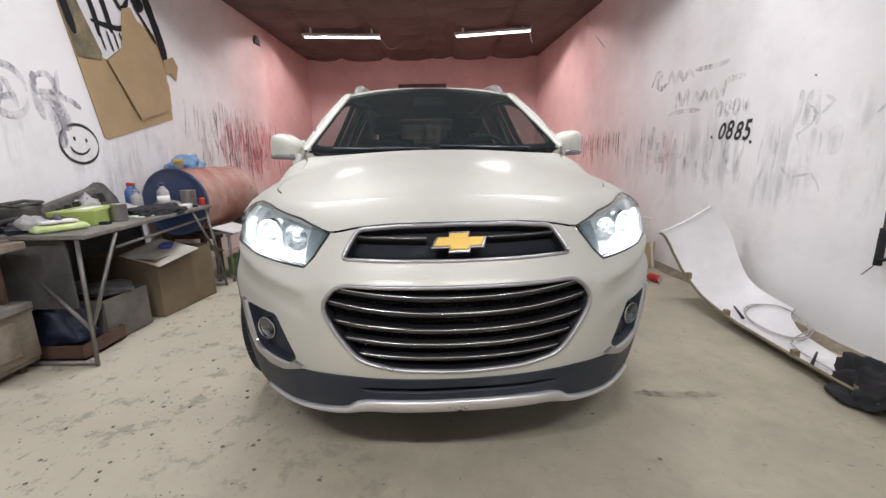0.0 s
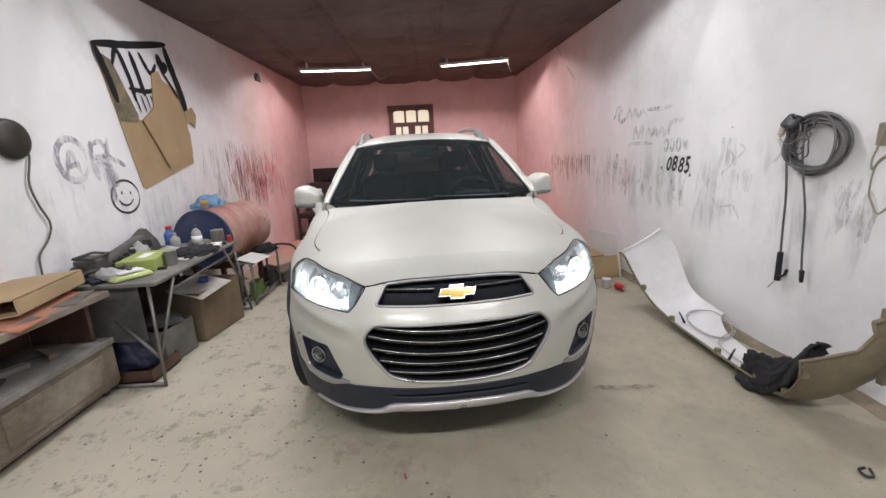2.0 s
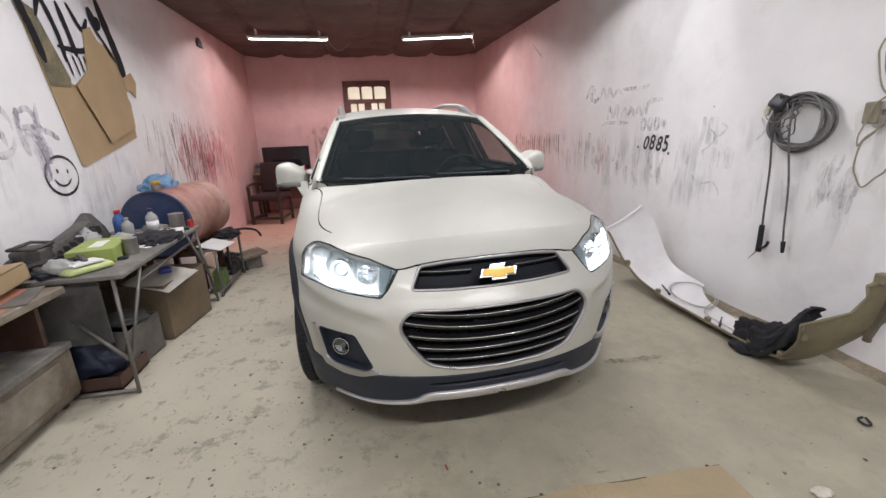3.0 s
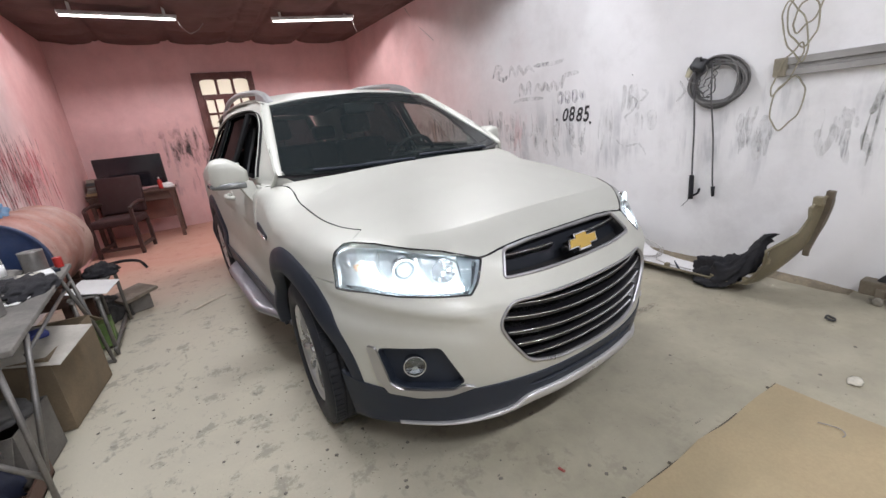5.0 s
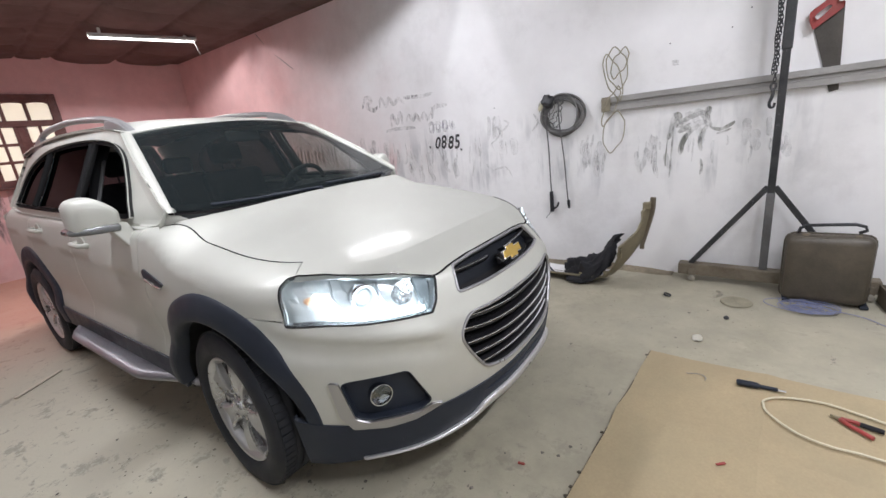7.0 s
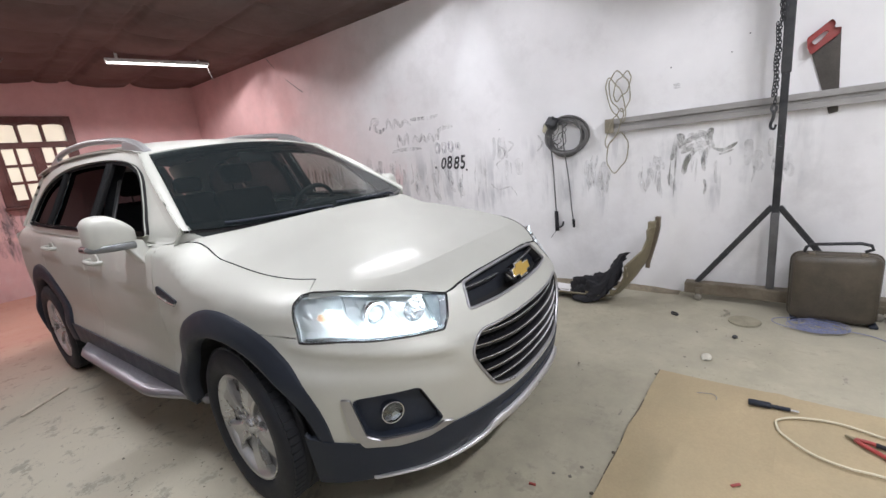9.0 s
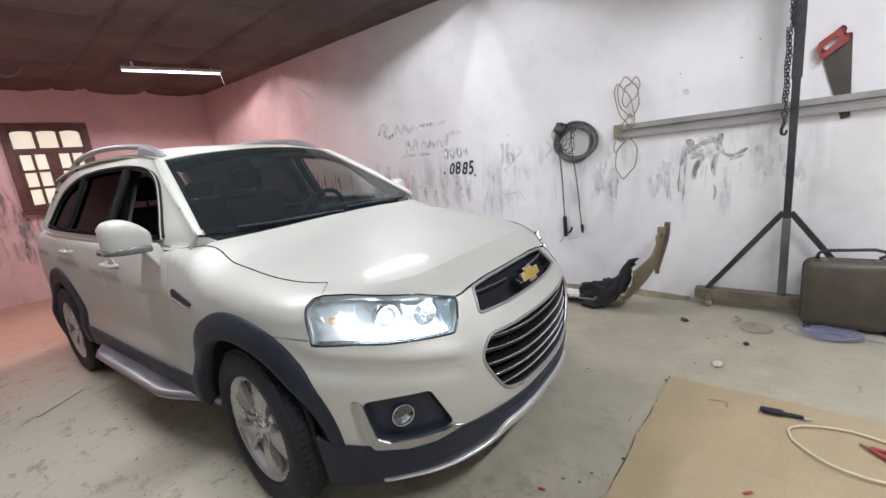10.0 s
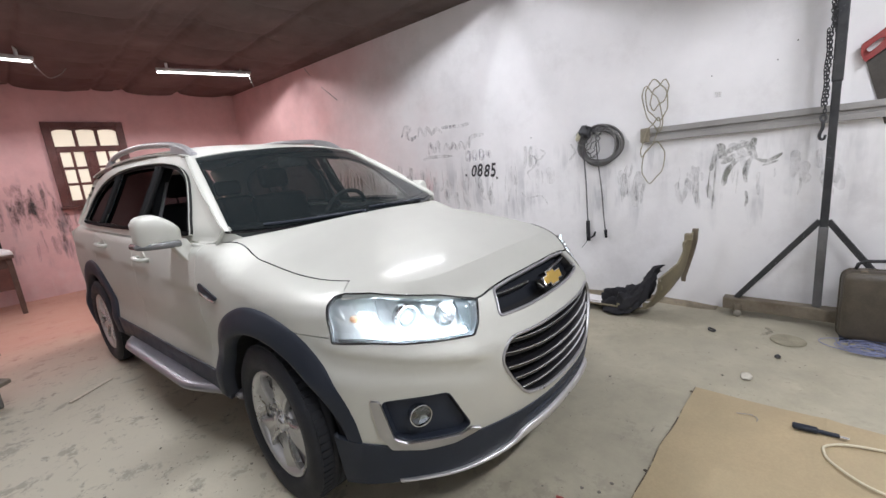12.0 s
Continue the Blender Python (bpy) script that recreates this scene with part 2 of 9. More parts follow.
def spline(xs, ys):
    """A smooth function through given values, flat beyond both ends."""
    xs, ys = np.array(xs, float), np.array(ys, float)
    h = np.diff(xs)
    d = np.diff(ys) / h
    m = np.zeros(len(xs))
    for i in range(1, len(xs) - 1):
        if d[i - 1] * d[i] > 0:
            w1, w2 = 2 * h[i] + h[i - 1], h[i] + 2 * h[i - 1]
            m[i] = (w1 + w2) / (w1 / d[i - 1] + w2 / d[i])
    m[0], m[-1] = d[0], d[-1]
    xl, yl, ml, n = xs.tolist(), ys.tolist(), m.tolist(), len(xs)

    def f(x):
        if x <= xl[0]:
            return yl[0]
        if x >= xl[-1]:
            return yl[-1]
        i = 0
        while x > xl[i + 1]:
            i += 1
        g = xl[i + 1] - xl[i]
        t = (x - xl[i]) / g
        return ((2 * t ** 3 - 3 * t * t + 1) * yl[i] + (t ** 3 - 2 * t * t + t) * g * ml[i]
                + (3 * t * t - 2 * t ** 3) * yl[i + 1] + (t ** 3 - t * t) * g * ml[i + 1])
    return f


def sm(t):
    t = min(1.0, max(0.0, t))
    return t * t * (3 - 2 * t)


def dense(poly, step=0.02):
    out = []
    k = len(poly)
    for i in range(k):
        a, b = np.array(poly[i], float), np.array(poly[(i + 1) % k], float)
        n = max(1, int(math.ceil(np.linalg.norm(b - a) / step)))
        out += [a + (b - a) * j / n for j in range(n)]
    return np.array(out)


def rounded(poly, r=0.02, n=5):
    """A polygon with its corners rounded off."""
    out = []
    k = len(poly)
    for i in range(k):
        a, p, b = (np.array(poly[(i + j) % k], float) for j in (-1, 0, 1))
        da, db = a - p, b - p
        la, lb = np.linalg.norm(da), np.linalg.norm(db)
        q = min(r, 0.45 * la, 0.45 * lb)
        p0, p1 = p + da / la * q, p + db / lb * q
        for t in np.linspace(0, 1, n):
            out.append((1 - t) ** 2 * p0 + 2 * t * (1 - t) * p + t * t * p1)
    return np.array(out)


def inside(pts, poly):
    x, y = pts[:, 0], pts[:, 1]
    res = np.zeros(len(pts), bool)
    q = np.roll(poly, -1, axis=0)
    for (x0, y0), (x1, y1) in zip(poly, q):
        if y0 == y1:
            continue
        c = ((y0 > y) != (y1 > y)) & (x < (x1 - x0) * (y - y0) / (y1 - y0) + x0)
        res ^= c
    return res


def sheet_data(S, outline, holes=(), step=0.03, depth=0.012, flip=False, seam=0.02):
    """Vertices, faces and normals of a panel cut out of the surface S(u, v), with turned-in edges."""
    outline = dense(outline, seam)
    holes = [dense(h, seam) for h in holes]
    lo, hi = outline.min(0), outline.max(0)
    gx, gy = np.arange(lo[0] + step / 2, hi[0], step), np.arange(lo[1] + step / 2, hi[1], step)
    grid = np.array([(x, y) for x in gx for y in gy])
    keep = inside(grid, outline)
    for h in holes:
        keep &= ~inside(grid, h)
    loops = [outline] + holes
    border = np.vstack(loops)
    grid = grid[keep]
    if len(grid):
        near = np.array([np.min(np.sum((border - g) ** 2, axis=1)) for g in grid])
        grid = grid[near > (0.35 * step) ** 2]
    pts = [Vector(p) for p in border] + [Vector(p) for p in grid]
    edges, base = [], 0
    for l in loops:
        edges += [(base + i, base + (i + 1) % len(l)) for i in range(len(l))]
        base += len(l)
    vs, _, fs, _, _, _ = delaunay_2d_cdt(pts, edges, [], 0, 1e-7)
    uv = np.array([(v.x, v.y) for v in vs])
    tri = np.array([f for f in fs if len(f) == 3])
    mid = uv[tri].mean(axis=1)
    ok = inside(mid, outline)
    for h in holes:
        ok &= ~inside(mid, h)
    tri = tri[ok]
    used = np.unique(tri)
    index = {int(a): i for i, a in enumerate(used)}
    uv = uv[used]
    tri = [[index[int(a)] for a in t] for t in tri]
    e = 1e-4
    P, N = [], []
    for u, v in uv:
        p = Vector(S(u, v))
        n = (Vector(S(u + e, v)) - Vector(S(u - e, v))).cross(Vector(S(u, v + e)) - Vector(S(u, v - e)))
        n = n.normalized() if n.length > 0 else Vector((0, 0, 1))
        P.append(p)
        N.append(-n if flip else n)
    faces = []
    count = {}
    for a, b, c in tri:
        g = (P[b] - P[a]).cross(P[c] - P[a])
        if g.dot(N[a] + N[b] + N[c]) < 0:
            b, c = c, b
        faces.append((a, b, c))
        for k in ((a, b), (b, c), (c, a)):
            count[k] = count.get(k, 0) + 1
    rim = [(a, b) for (a, b) in count if (b, a) not in count]
    if depth:
        side = {}
        for a, b in rim:
            d = (P[b] - P[a]).cross(N[a])
            for k in (a, b):
                side[k] = side.get(k, Vector()) + d
        top, low = {}, {}
        for k, d in side.items():
            d = d.normalized() if d.length > 0 else N[k]
            top[k] = len(P)
            P.append(P[k].copy())
            N.append((d + N[k] * 0.6).normalized())
            low[k] = len(P)
            P.append(P[k] - N[k] * depth)
            N.append(d)
        for a, b in rim:
            faces.append((top[b], top[a], low[a], low[b]))
    return P, faces, N


def sheet(name, S, outline, holes=(), step=0.03, depth=0.012, flip=False, seam=0.02, extra=()):
    """One mesh out of a panel, and of further panels that join it."""
    P, F, N = [], [], []
    for data in (sheet_data(S, outline, holes, step, depth, flip, seam), *extra):
        k = len(P)
        P += data[0]
        F += [tuple(i + k for i in f) for f in data[1]]
        N += data[2]
    me = bpy.data.meshes.new(name)
    me.from_pydata(P, [], F)
    for p in me.polygons:
        p.use_smooth = True
    me.update()
    me.normals_split_custom_set_from_vertices([tuple(n) for n in N])
    return me


def strip(S, line, w0, w1, lift0=0.0, lift1=0.0, back=0.01, closed=False, flip=False):
    """A moulding that follows a line of (u, v) on S: its width runs from w0 to w1 across the line, raised by lift0 and lift1."""
    bm = bmesh.new()
    e = 1e-4
    k = len(line)
    rows = []
    for i in range(k):
        a = np.array(line[(i - 1) % k] if closed or i else line[i])
        b = np.array(line[(i + 1) % k] if closed or i < k - 1 else line[i])
        u, v = line[i]
        p = Vector(S(u, v))
        n = (Vector(S(u + e, v)) - Vector(S(u - e, v))).cross(Vector(S(u, v + e)) - Vector(S(u, v - e))).normalized()
        if flip:
            n = -n
        d = Vector(S(*b)) - Vector(S(*a))
        c = n.cross(d).normalized()
        wm, lm = (w0 + w1) / 2, max(lift0, lift1) + 0.25 * abs(w1 - w0)
        rows.append([bm.verts.new(q) for q in (p + c * w0 - n * back, p + c * w0 + n * lift0, p + c * (w0 + 0.25 * (w1 - w0)) + n * (lift0 + 0.8 * (lm - lift0)), p + c * wm + n * lm,
                                                  p + c * (w0 + 0.75 * (w1 - w0)) + n * (lift1 + 0.8 * (lm - lift1)), p + c * w1 + n * lift1, p + c * w1 - n * back)])
    for i in range(k if closed else k - 1):
        a, b = rows[i], rows[(i + 1) % k]
        for j in range(6):
            bm.faces.new((a[j], b[j], b[j + 1], a[j + 1]))
    if not closed:
        bm.faces.new(rows[0])
        bm.faces.new(rows[-1][::-1])
    bmesh.ops.recalc_face_normals(bm, faces=bm.faces)
    return bm

# ---- the car: its surfaces, in metres from the middle of the front, x across, y to the rear ----
CAR_W, CAR_D, CAR_N = 0.915, 0.9, 2.5
nose = spline([0.15, 0.22, 0.30, 0.45, 0.60, 0.68, 0.75, 0.80, 0.86, 0.90, 0.95, 1.05], [0.03, -0.015, -0.045, -0.07, -0.08, -0.068, -0.025, 0.01, 0.06, 0.10, 0.14, 0.19])
girth = spline([0.15, 0.25, 0.45, 0.70, 0.90, 1.05, 1.12], [0.85, 0.872, 0.90, 0.915, 0.897, 0.862, 0.83])

_t = np.concatenate([np.linspace(0, 1, 160) ** 1.5 * math.pi / 2])
_px = list(CAR_W * np.sin(_t) ** (2 / CAR_N))
_py = list(CAR_D * (1 - np.cos(_t) ** (2 / CAR_N)))
_px += [CAR_W] * 60
_py += list(np.linspace(CAR_D, 3.85, 61)[1:])
_r = np.linspace(0, 1, 60)[1:] * math.pi / 2
_px += list(CAR_W * np.cos(_r) ** (2 / 3.2))
_py += list(3.85 + 0.72 * np.sin(_r) ** (2 / 3.2))
_px, _py = np.array(_px), np.array(_py)
_len = np.concatenate([[0], np.cumsum(np.hypot(np.diff(_px), np.diff(_py)))])
# even steps along the outline, smoothed
ARC = np.linspace(0, _len[-1], 900)
RX, RY = np.interp(ARC, _len, _px), np.interp(ARC, _len, _py)
NX, NY = np.gradient(RY, ARC), -np.gradient(RX, ARC)
_k = np.hanning(25) / np.hanning(25).sum()
NX[12:-12], NY[12:-12] = np.convolve(NX, _k, "valid"), np.convolve(NY, _k, "valid")
STEP_ARC = ARC[1]
FRONT_END = int(np.searchsorted(RY, CAR_D))


def plan(a):
    i = min(max(a / STEP_ARC, 0), 898.999)
    k = int(i)
    f = i - k
    return tuple(q[k] + (q[k + 1] - q[k]) * f for q in (RX, RY, NX, NY))


def ux(x):
    """The arc length at which the front's outline reaches x."""
    s = -1 if x < 0 else 1
    return s * float(np.interp(abs(x), RX[:FRONT_END], ARC[:FRONT_END]))


def uy(y, side=1):
    """The arc length at which the outline reaches y."""
    return side * float(np.interp(y, RY, ARC))


hood_mid = spline([0.05, 0.18, 0.5, 0.9, 1.3], [0.920, 0.956, 1.038, 1.105, 1.148])


def hood_z(x, y):
    return hood_mid(y) - 0.10 * (abs(x) / 0.75) ** 2.3 * (1 - 0.5 * sm((y - 1.0) / 0.25)) - 0.004


PHI = 0.86
belt = spline([1.2, 2.0, 3.0, 4.0, 4.6], [1.075, 1.085, 1.10, 1.12, 1.13])


def crown(a):
    """Top edge of the shell at arc length a: height, and the size of its rounding."""
    xr, yr, nx, ny = plan(a)
    R = 0.056 + 0.074 * sm((yr - 0.05) / 0.35)
    fall = max(0.0, 1 - yr / CAR_D) ** 2
    ex, ey = xr * girth(0.93) / CAR_W - nx * R, yr + nose(0.93) * fall - ny * R
    zt, H = hood_z(ex, ey), 0.10
    w = sm((yr - 1.12) / 0.3)
    return zt + (belt(yr) - zt) * w, H + (0.04 - H) * w, R + (0.035 - R) * w


def v_top(a):
    zt, H, R = crown(abs(a))
    return zt - H + H * PHI


def shell(u, v):
    s, a = (-1 if u < 0 else 1), abs(u)
    xr, yr, nx, ny = plan(a)
    zt, H, R = crown(a)
    z, ins = v, 0.0
    if v > zt - H:
        phi = min((v - zt + H) / H, PHI + 0.2)
        z = zt - H + H * math.sin(phi) / math.sin(PHI)
        ins = R * (1 - math.cos(phi)) / (1 - math.cos(PHI))
    fall = max(0.0, 1 - yr / CAR_D) ** 2
    line = 0.86 + 0.045 * (yr - 1.3)
    crease = -(0.012 * sm((line - z) / 0.03) + 0.022 * sm((line - z) / 0.34)) * sm((z - 0.44) / 0.16) * sm((yr - 1.0) / 0.3)
    # shoulder under the headlamp, hollow below it
    edge = 0.677 + 0.165 * (a - 0.529)
    ridge = 0.010 * sm((z - edge + 0.032) / 0.036) * (1 - sm((z - edge - 0.004) / 0.055)) - 0.008 * math.exp(-((z - edge + 0.062) / 0.034) ** 2)
    ins -= ridge * sm((a - 0.45) / 0.12) * (1 - sm((a - 0.98) / 0.14))
    # the lower corners are boxier than the upper ones
    corner = 0.035 * sm((yr - 0.22) / 0.20) * (1 - sm((yr - 0.52) / 0.36)) * (1 - sm((z - 0.60) / 0.18))
    x = xr * girth(z) / CAR_W * (1 + corner) + (crease - ins) * nx
    y = yr + nose(z) * fall - ny * ins
    return s * x, y, z


def v_of(a, z):
    """The shell's v at a given height."""
    zt, H, R = crown(abs(a))
    if z <= zt - H:
        return z
    return zt - H + H * math.asin(min(1, (z - zt + H) / H * math.sin(PHI)))


def on(pts, side=1):
    """(x, z) points of the front, as (u, v) on the shell."""
    return [(side * ux(x) if side < 0 else ux(x), v_of(ux(x), z)) for x, z in pts]


def on_side(pts, side=1):
    """(y, z) points of the flank, as (u, v) on the shell."""
    return [(uy(y, side), v_of(uy(y), z)) for y, z in pts]


def hood_top(x, y):
    return x, y, hood_z(x, y)


def lip(x):
    """Height of the bonnet's lower edge over grille and headlamps."""
    return hood_lip(abs(x))


hood_lip = spline([0, 0.2, 0.33, 0.42, 0.50, 0.62, 0.73, 0.79], [0.878, 0.876, 0.866, 0.852, 0.866, 0.887, 0.906, 0.909])


def edge_point(u):
    return shell(u, v_top(u))


def pillar(y):
    return 0.050 * max(0.0, (1.75 - y) / 0.5) ** 2


_glass_x = spline([1.05, 1.12, 1.25, 1.40, 1.53, 1.62], [0.832, 0.812, 0.742, 0.664, 0.596, 0.53])


def flank(y, z, side=1):
    """The upper side of the cabin: x for given y and z."""
    tail = 0.10 * sm((y - 3.4) / 1.3) ** 1.5
    return side * (_glass_x(z) - pillar(y) - tail), y, z


def screen(p, q):
    """The windscreen: p from -1 to 1 across, q from 0 at the base to 1 at the roof."""
    bx, by, bz = 0.764 * p, 1.10 + 0.175 * p * p, 1.118 - 0.012 * p * p + 0.034 * p ** 6
    tx, ty, tz = 0.588 * p, 1.855 + 0.085 * p * p, 1.563 - 0.045 * p * p
    bow = 0.005 * math.sin(math.pi * min(1, max(0, q)))
    return bx + (tx - bx) * q, by + (ty - by) * q - bow * 0.5, bz + (tz - bz) * q + bow * 0.85


roof_mid = spline([1.8, 2.1, 2.6, 3.2, 3.9, 4.4], [1.545, 1.598, 1.645, 1.66, 1.635, 1.585])


def roof_s(x, y):
    return x, y, roof_mid(y) - 0.055 * (abs(x) / 0.60) ** 3.0


# outlines on the shell
UPPER_GRILLE = [(0, 0.871), (0.20, 0.869), (0.328, 0.859), (0.374, 0.773), (0.20, 0.768), (0, 0.767)]
LOWER_GRILLE = [(0, 0.697), (0.25, 0.699), (0.388, 0.702), (0.444, 0.632), (0.405, 0.550), (0.334, 0.452), (0.21, 0.424), (0, 0.414)]
FOG_POD = [(0.772, 0.560), (0.625, 0.568), (0.595, 0.490), (0.566, 0.420), (0.598, 0.396), (0.735, 0.392), (0.758, 0.412)]
# the headlamp outline runs on the shell itself
LAMP = [(0.425, 0.846), (0.557, 0.874), (0.686, 0.888), (0.829, 0.904), (0.945, 0.909), (0.99, 0.905), (1.012, 0.888), (1.004, 0.776), (0.975, 0.774), (0.857, 0.771), (0.757, 0.759), (0.62, 0.749), (0.510, 0.743), (0.474, 0.776)]


def both(half):
    return half + [(-x, z) for x, z in half[::-1] if x]


def ring_pts(cy, cz, r, n=60, a0=0, a1=360):
    return [(cy + r * math.cos(math.radians(t)), cz + r * math.sin(math.radians(t))) for t in np.linspace(a0, a1, n, endpoint=a1 - a0 < 360)]


AXLE_F, AXLE_R, HUB_Z = 0.830, 3.50, 0.343
lower_white = spline([0, 0.36, 0.54, 0.70, 0.78, 0.85], [0.386, 0.389, 0.380, 0.352, 0.380, 0.41])

car = thing("car", "pearl white family car with lit headlamps and black lower cladding", "car", pose(0.04, 1.26, 0, 0, 0, 4.2))


def lamp_hole(side):
    return np.array([(side * u, v) for u, v in rounded(LAMP, 0.007)])


def arch_hole(side, y, r):
    return np.array([(uy(cy, side), cz) for cy, cz in ring_pts(y, HUB_Z, r)])


def bumper_mesh():
    u1, ua = uy(0.385), uy(AXLE_F - 0.2)
    xs = np.linspace(0, 0.80, 24)
    up = [(ux(x), v_of(ux(x), lip(x) - 0.006)) for x in xs]
    up += [(u1, v_of(u1, 0.93)), (u1, 0.787), (ua, 0.800), (ua, 0.43)]
    low = [(ux(x), lower_white(x)) for x in np.linspace(0.84, 0, 26)]
    half = up + low
    poly = half[:-1] + [(0, lower_white(0))] + [(-u, v) for u, v in half[::-1] if u > 1e-6]
    holes = [np.array(on(rounded(both(UPPER_GRILLE), 0.02))), np.array(on(rounded(both(LOWER_GRILLE), 0.04)))]
    for s in (1, -1):
        holes += [lamp_hole(s), np.array(on(rounded(FOG_POD, 0.015), s)), arch_hole(s, AXLE_F, 0.418)]
    return sheet("bumper", shell, poly, holes, step=0.015, depth=0.015, seam=0.012)


bumper = part("bumper", bumper_mesh(), PAINT, car, "pearl white front bumper")


def hood_mesh():
    u_end = uy(1.26)
    us = np.linspace(-u_end, u_end, 2 * int(u_end / 0.010) + 1)
    rim_line = [edge_point(u)[:2] for u in us]
    x1, y1, _ = edge_point(u_end)
    back_edge = [(x, 1.075 + 0.165 * (x / 0.72) ** 2) for x in np.linspace(x1 - 0.01, -x1 + 0.01, 40)]
    rim_line = [p for p in rim_line if p[1] < 1.075 + 0.165 * (p[0] / 0.72) ** 2 - 0.004]
    xs = np.linspace(0, 0.816, 32)
    low = [(ux(x), v_of(ux(x), lip(x))) for x in xs]
    u1 = low[-1][0]
    top = [(u, v_top(u)) for u in us[::-1] if 1e-6 < u < u1] + [(0.0, v_top(0))]
    half = low + top
    poly = half[:-1] + [(0, v_top(0))] + [(-u, v) for u, v in half[::-1] if u > 1e-6]
    P, F, N = sheet_data(hood_top, rim_line + back_edge, [], 0.018, 0.0, False, 0.014)
    seam_z = {(round(x, 5), round(y, 5)): z for x, y, z in (edge_point(u) for u in us)}
    P = [Vector((p.x, p.y, seam_z.get((round(p.x, 5), round(p.y, 5)), p.z))) for p in P]
    return sheet("bonnet", shell, poly, [], step=0.02, depth=0.0, seam=0.012, extra=[(P, F, N)])


part("bonnet", hood_mesh(), PAINT, car, "pearl white bonnet with a crisp front edge")


def fender_mesh(s):
    u0, u2 = uy(0.388), uy(1.385)
    top = [(u, v_top(u) - 0.002) for u in np.linspace(u0, u2, 40)]
    poly = [(u0, 0.793), *top, (u2, 0.46), (uy(1.28), 0.46), (uy(0.7), 0.806)]
    poly = [(s * u, v) for u, v in poly]
    return sheet("wing", shell, poly, [lamp_hole(s), arch_hole(s, AXLE_F, 0.44)], step=0.025, depth=0.012, seam=0.014)


def flank_panel(name, s, y0, y1, z0, arch=None):
    top = [(uy(y), v_top(uy(y))) for y in np.linspace(y0, y1, 50)]
    poly = [(uy(y0), z0), *top, (uy(y1), z0)]
    poly = [(s * u, v) for u, v in poly]
    return sheet(name, shell, poly, [arch_hole(s, arch, 0.44)] if arch else [], step=0.035, depth=0.015, seam=0.02)


DLO = [(1.545, 1.125), (1.62, 1.21), (1.71, 1.305), (1.80, 1.385), (1.92, 1.445), (2.10, 1.487), (2.45, 1.520), (3.0, 1.530), (3.4, 1.505), (3.75, 1.42), (3.93, 1.30), (3.96, 1.19), (3.90, 1.142), (3.3, 1.128), (2.7, 1.116), (2.1, 1.110), (1.70, 1.108), (1.575, 1.108)]


def cabin_side(s):
    """Side frame of the cabin, from windscreen to tail, with one opening for the side windows."""
    S = (lambda y, z: flank(y, z, s))
    post = [screen(0.985, q) for q in np.linspace(0.0, 1.0, 14)]
    outline = [(p[1], p[2]) for p in post]
    outline += [(y, roof_s(0.575, y)[2] - 0.003) for y in np.linspace(2.0, 4.3, 24)]
    outline += [(4.45, 1.50), (4.52, 1.30), (4.52, 1.11)]
    outline += [(y, belt(y) - 0.012) for y in np.linspace(4.5, 1.3, 24)]
    hole = curve_pts(DLO, 90, True)
    return sheet("side_frame", S, outline, [hole], step=0.03, depth=0.02, flip=s > 0, seam=0.02), S, hole


WINDOWS = [(1.50, 2.32, "front"), (2.43, 3.26, "rear"), (3.33, 4.2, "quarter")]


def clip_poly(poly, y0, y1):
    """The stretch of a window outline between two upright lines."""
    p = np.array(poly)

    def cut(pts, y, keep_above):
        out = []
        for i in range(len(pts)):
            a, b = pts[i], pts[(i + 1) % len(pts)]
            ia, ib = (a[0] >= y) == keep_above, (b[0] >= y) == keep_above
            if ia:
                out.append(a)
            if ia != ib:
                out.append(a + (b - a) * (y - a[0]) / (b[0] - a[0]))
        return out
    return np.array(cut(cut(list(p), y0, True), y1, False))


def shrink(poly, d):
    p = np.array(poly)
    c = p.mean(0)
    out = []
    for i in range(len(p)):
        t = p[(i + 1) % len(p)] - p[i - 1]
        n = np.array([-t[1], t[0]]) / (np.linalg.norm(t) + 1e-9)
        if n @ (c - p[i]) < 0:
            n = -n
        out.append(p[i] + n * d)
    return np.array(out)


def sunk(S, d, s):
    def f(y, z):
        x, a, b = S(y, z)
        return x - s * d, a, b
    return f


